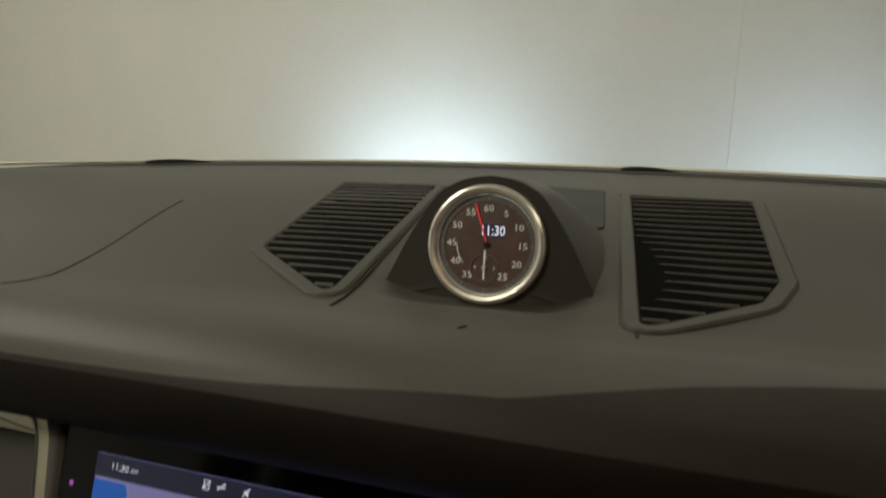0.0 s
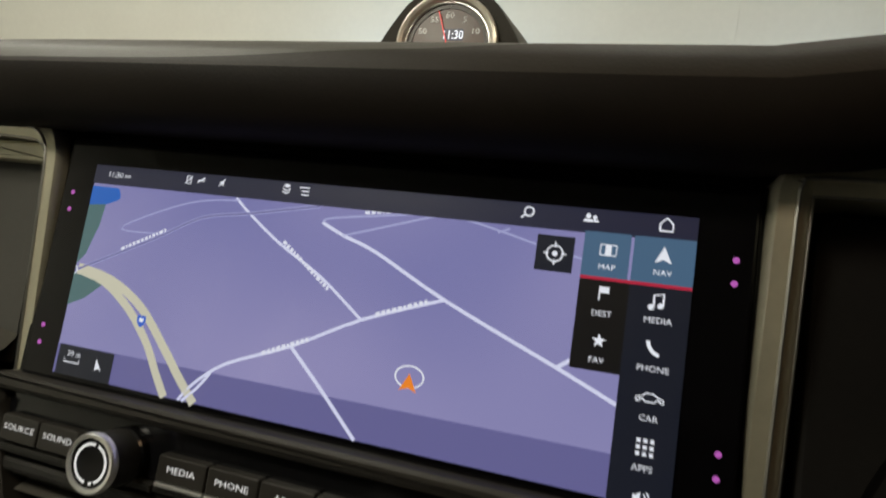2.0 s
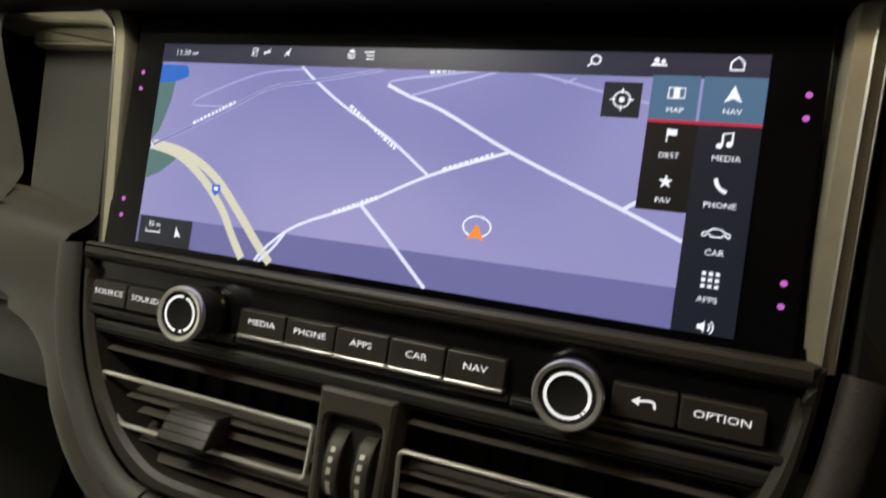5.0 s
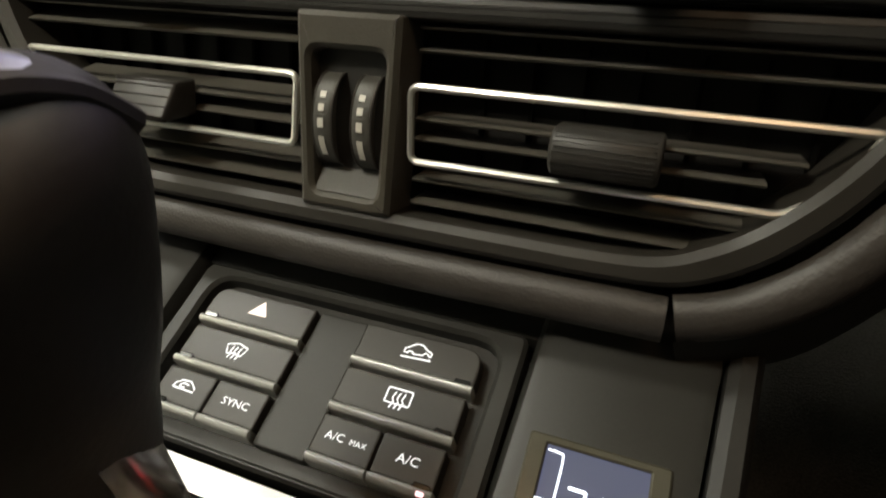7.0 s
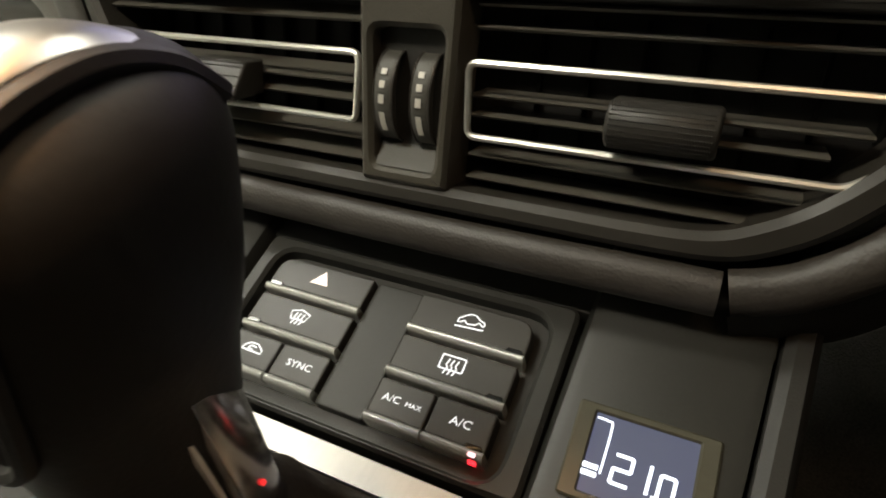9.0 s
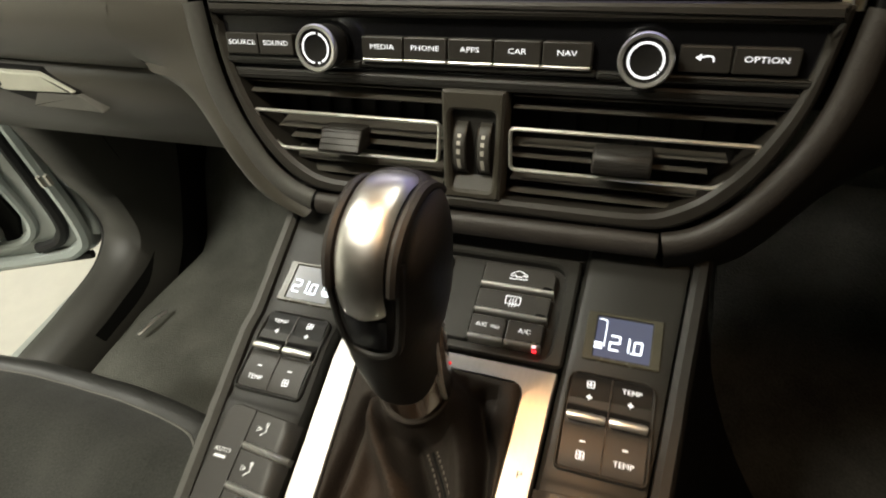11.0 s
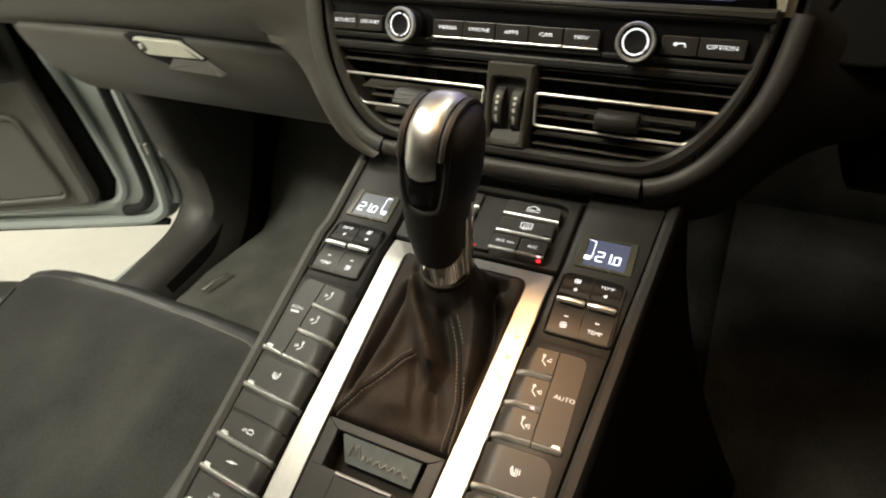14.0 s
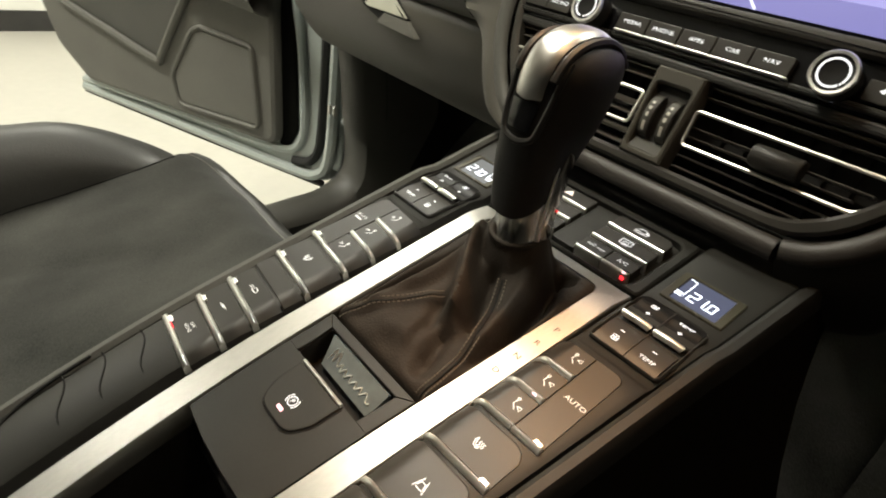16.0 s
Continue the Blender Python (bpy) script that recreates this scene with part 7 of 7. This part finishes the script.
dmat = thing("driver_mat", (0.4, 0.1, 0.43), "worn dark carpet mat in the driver's footwell", "floor mat")
rows = [[(x, y, 0.455 + 0.10 * max(0, (y - 0.15) / 0.3) ** 1.5 + 0.006 * noise.noise(Vector((x * 10, y * 10, 3)))) for x in np.linspace(0.20, 0.66, 14)] for y in np.linspace(-0.4, 0.45, 18)]
part("mat_top", sheet(rows, thick=0.008), DUSTYMAT, dmat)

# ---- passenger seat ----
seat_ob = thing("car_seat", (-0.40, -0.35, 0.44), "grey suede-faced passenger seat with black leather bolsters", "car seat")


def cushion_z(x, y):
    """The seat's upper face."""
    a = (x + 0.395) / 0.19
    front = max(0.0, (y + 0.150) / 0.075)
    dish = 0.012 * a * a
    crease = 0.004 * math.exp(-((x + 0.40 - 0.55 * (y + 0.26)) / 0.010) ** 2) * math.exp(-((y + 0.30) / 0.07) ** 2)
    return 0.660 + dish - 0.24 * max(0.0, -0.135 - y) - 0.040 * front ** 2.2 + 0.0045 * noise.noise(Vector((x * 11, y * 9, 0.5))) + 0.0016 * noise.noise(Vector((x * 34, y * 22, 4.5))) - crease


def front_y(x):
    a = (x + 0.395) / 0.19
    return -0.070 - 0.030 * abs(a) ** 2.2 - 0.018 * max(0.0, (abs(a) - 0.75) / 0.25) ** 2 - (0.016 * max(0.0, (-0.66 - a) / 0.18) ** 2)


rows = []
for f in np.linspace(0, 1, 44):
    row = []
    for x in np.linspace(-0.556, -0.205, 40):
        y = -0.80 + (front_y(x) - 0.016 + 0.80) * (1 - (1 - f) ** 1.6)
        row.append((x, y, cushion_z(x, y)))
    rows.append(row)
last = rows[-1]
part("cushion", sheet(rows), FABRIC, seat_ob, "worn grey suede cushion")
part("seam_line", rod([(x, y, z + 0.0004) for x, y, z in last], 0.0011, n=6), SEAM, seat_ob, "pale stitched seam")
rows = [[(x, y, z - 0.0005) for x, y, z in last], [(x, y + 0.005, z + 0.0015) for x, y, z in last], [(x, y + 0.014, z - 0.001) for x, y, z in last], [(x, y + 0.021, z - 0.009) for x, y, z in last], [(x, y + 0.024, z - 0.020) for x, y, z in last], [(x, y + 0.020, z - 0.040) for x, y, z in last], [(x, y + 0.018, z - 0.10) for x, y, z in last], [(x, y - 0.01, 0.47) for x, y, z in last]]
part("front_apron", sheet(rows), SEATHIDE, seat_ob, "black leather front apron")
CREST = spline([(-0.85, 0.690), (-0.50, 0.700), (-0.32, 0.7015), (-0.262, 0.7010), (-0.217, 0.6890), (-0.175, 0.6700), (-0.145, 0.6530), (-0.115, 0.6300), (-0.100, 0.605)], 5)
rows = []
for y, top in CREST:
    inner = cushion_z(-0.554, y) - 0.002
    low = min(inner, top)
    rows.append([(-0.550, y, low - 0.012), (-0.553, y, low), (-0.562, y, low + (top - low) * 0.42), (-0.580, y, low + (top - low) * 0.80), (-0.602, y, top), (-0.626, y, top - 0.002), (-0.650, y, top - 0.012), (-0.668, y, top - 0.032), (-0.678, y, top - 0.07), (-0.680, y, 0.50)])
rows.append([(x * 0.97 - 0.018, y + 0.010, 0.50 + (z - 0.50) * 0.6) for x, y, z in rows[-1]])
part("side_bolster", sheet([spline(r, 3) for r in rows]), SEATHIDE, seat_ob, "black leather side bolster")
part("seam_line", rod([(-0.5525, y, cushion_z(-0.554, y) + 0.0002) for y in np.linspace(-0.80, -0.145, 24)], 0.0011, n=6), VOID, seat_ob)
rows = []
for y in np.linspace(-0.85, -0.135, 22):
    f = (y + 0.85) / 0.715
    sink = 0.03 * max(0.0, (f - 0.9) / 0.1) ** 2 + 0.16 * max(0.0, -0.135 - y)
    rows.append([(x, y, z - sink) for x, z in spline([(-0.207, 0.667), (-0.196, 0.668), (-0.175, 0.662), (-0.155, 0.648), (-0.137, 0.622), (-0.124, 0.58), (-0.118, 0.52)], 2)])
rows.append([(p[0] - 0.004, p[1] + 0.012, p[2] - 0.014) for p in rows[-1]])
rows.append([(p[0] - 0.006, p[1] + 0.008, p[2] - 0.045) for p in rows[-1]])
part("side_bolster", sheet(rows), SEATHIDE, seat_ob, "black leather side bolster")
rows = [[(x, -0.83 - 0.20 * f - 0.05 * math.sin(math.pi * (x + 0.6) / 0.4), 0.64 + 0.65 * f) for x in np.linspace(-0.62, -0.18, 10)] for f in np.linspace(0, 1, 6)]
part("backrest", sheet(rows, thick=0.08), FABRIC, seat_ob)
part("seat_base", slab(rrect(-0.60, -0.80, -0.20, -0.14, 0.03), 0.42, 0.60), DARK, seat_ob)

# ---- open passenger door ----
door = thing("open_car_door", (-0.72, 0.2, 0.55), "wide open car door with grey card and teal edge", "car door")
HINGE = Vector((-0.700, 0.178, 0))
DA = radians(203)
DIRX, DIRY = Vector((math.cos(DA), math.sin(DA), 0)), Vector((-math.sin(DA), math.cos(DA), 0))


def leaf(a, z, d=0.0):
    """On the open door's inner face: a from the hinge outwards, z up, d towards the cabin."""
    p = HINGE + DIRX * a + DIRY * (-0.0) - Vector((math.sin(DA) * -1, math.cos(DA), 0)) * -d
    return Vector((p.x, p.y, z))


outline = rounded([(0.0, 0.500), (0.68, 0.512), (0.755, 0.60), (0.81, 0.76), (0.82, 1.02), (0.0, 1.02)], [0.03, 0.05, 0.06, 0.06, 0.0, 0.0], 6)
part("door_shell", slab(outline, -0.10, 0.0, leaf, 0.010), PAINT, door, "pale teal painted shell")
card = rounded([(0.113, 0.552), (0.655, 0.546), (0.743, 0.610), (0.782, 0.70), (0.80, 1.01), (0.112, 1.01), (0.119, 0.79)], [0.03, 0.05, 0.06, 0.05, 0.01, 0.01, 0.01], 6)
part("door_card", slab(card, 0.0, 0.026, leaf, 0.010), DOORSKIN, door, "grey moulded door card")
# a raised strip in black stands for the shade in this gap
part("dark_gap", slab(rounded([(0.078, 0.590), (0.098, 0.553), (0.122, 0.550), (0.122, 1.01), (0.100, 1.01)], [0.01, 0.012, 0.001, 0.001, 0.001]), 0.0, 0.006, leaf, 0.002), PIT, door)
part("inner_flange", rod([(a, z, 0.003) for a, z in spline([(0.70, 0.536), (0.40, 0.539), (0.16, 0.541), (0.105, 0.545), (0.074, 0.565), (0.064, 0.61), (0.070, 0.72), (0.086, 0.83), (0.105, 1.0)], 6)], 0.0085, leaf, n=8), PAINT, door, "pale painted flange round the card")
part("door_seal", rod([(a, z, 0.004) for a, z in spline([(0.088, 0.528), (0.066, 0.531), (0.046, 0.540), (0.028, 0.57), (0.022, 0.64), (0.020, 0.72), (0.018, 1.0)], 6)], 0.009, leaf, n=8), RUBBER, door, "black rubber seal")
part("edge_flange", rod([(a, z, 0.004) for a, z in spline([(0.70, 0.519), (0.40, 0.514), (0.10, 0.508), (0.030, 0.516), (0.004, 0.56), (-0.002, 0.70), (-0.004, 1.0)], 5)], 0.011, leaf, n=8), PAINT, door, "pale painted edge")
sp = rounded([(0.157, 0.582), (0.362, 0.575), (0.374, 0.628), (0.312, 0.722), (0.292, 0.732), (0.171, 0.724)], [0.014, 0.018, 0.03, 0.02, 0.012, 0.010], 6)
part("speaker_rim", rim(shrunk(sp, -0.009), sp, 0.024, 0.033, leaf, 0.003), DOORSKIN, door)
part("speaker_cover", slab(shrunk(sp, 0.001), 0.024, 0.029, leaf, 0.002), DOORSKIN, door, "dark loudspeaker cover")
pk = rounded([(0.413, 0.651), (0.69, 0.714), (0.745, 0.86), (0.325, 0.83), (0.322, 0.782)], [0.02, 0.03, 0.03, 0.02, 0.02], 5)
part("door_pocket", slab(pk, 0.024, 0.0275, leaf, 0.002), TRIM, door, "dark open door pocket")
part("pocket_lip", rod([(a, z, 0.031) for a, z in spline([(0.318, 0.79), (0.358, 0.729), (0.402, 0.660), (0.418, 0.647), (0.54, 0.674), (0.70, 0.710)], 4)], 0.008, leaf, n=8), DOORSKIN, door)
rows = [[(a, z + 0.02 * math.sin(math.pi * (a - 0.12) / 0.7), d) for z, d in ((0.785, 0.026), (0.795, 0.062), (0.815, 0.078), (0.838, 0.068), (0.850, 0.026))] for a in np.linspace(0.125, 0.34, 8)]
part("armrest", sheet(rows, leaf), DOORSKIN, door, "grey padded armrest")
part("bottom_rubber", rod([(0.02, 0.497, 0.0), (0.35, 0.501, 0.0), (0.705, 0.508, 0.0)], 0.007, leaf, n=8), RUBBER, door)
part("hinge_edge", sheet([[(-0.004, z, d) for z in np.linspace(0.53, 1.02, 8)] for d in (0.004, -0.05, -0.10)], leaf), PAINT, door)
part("hinge_bolt", turned([(0.010, 0.0), (0.010, 0.008), (0.006, 0.012), (0.0001, 0.012)], lambda x, y, h: Vector((-0.672 + h, 0.186 + x, 0.640 + y)), 12), PAINT, door, "painted hinge bolt")
# painted door frame of the body, seen past the seal
frame_line = [(-0.705, y + 0.004, z - 0.004) for y, z in sweep[:26]]
for name, dx, r, mat, label in (("painted_jamb", -0.024, 0.014, PAINT, "pale teal painted door jamb"), ("jamb_seal", -0.003, 0.010, RUBBER, "black jamb seal"), ("jamb_flange", 0.013, 0.0075, PAINT, "pale painted flange")):
    part(name, rod([(x + dx, y - dx * 0.2, z) for x, y, z in frame_line], r, n=10), mat, shell, label)
for k in range(2):
    part("jamb_mark", box(-0.676, 0.150 + 0.010 * k, 0.655 - 0.004 * k, -0.671, 0.155 + 0.010 * k, 0.672 - 0.004 * k), MARKWHITE, shell)
sill = sheet([[(-0.70, y, 0.470), (-0.735, y, 0.462), (-0.765, y, 0.43), (-0.76, y, 0.30)] for y in np.linspace(-1.6, 0.15, 6)])
part("painted_sill", sill, PAINT, shell, "pale teal painted sill")
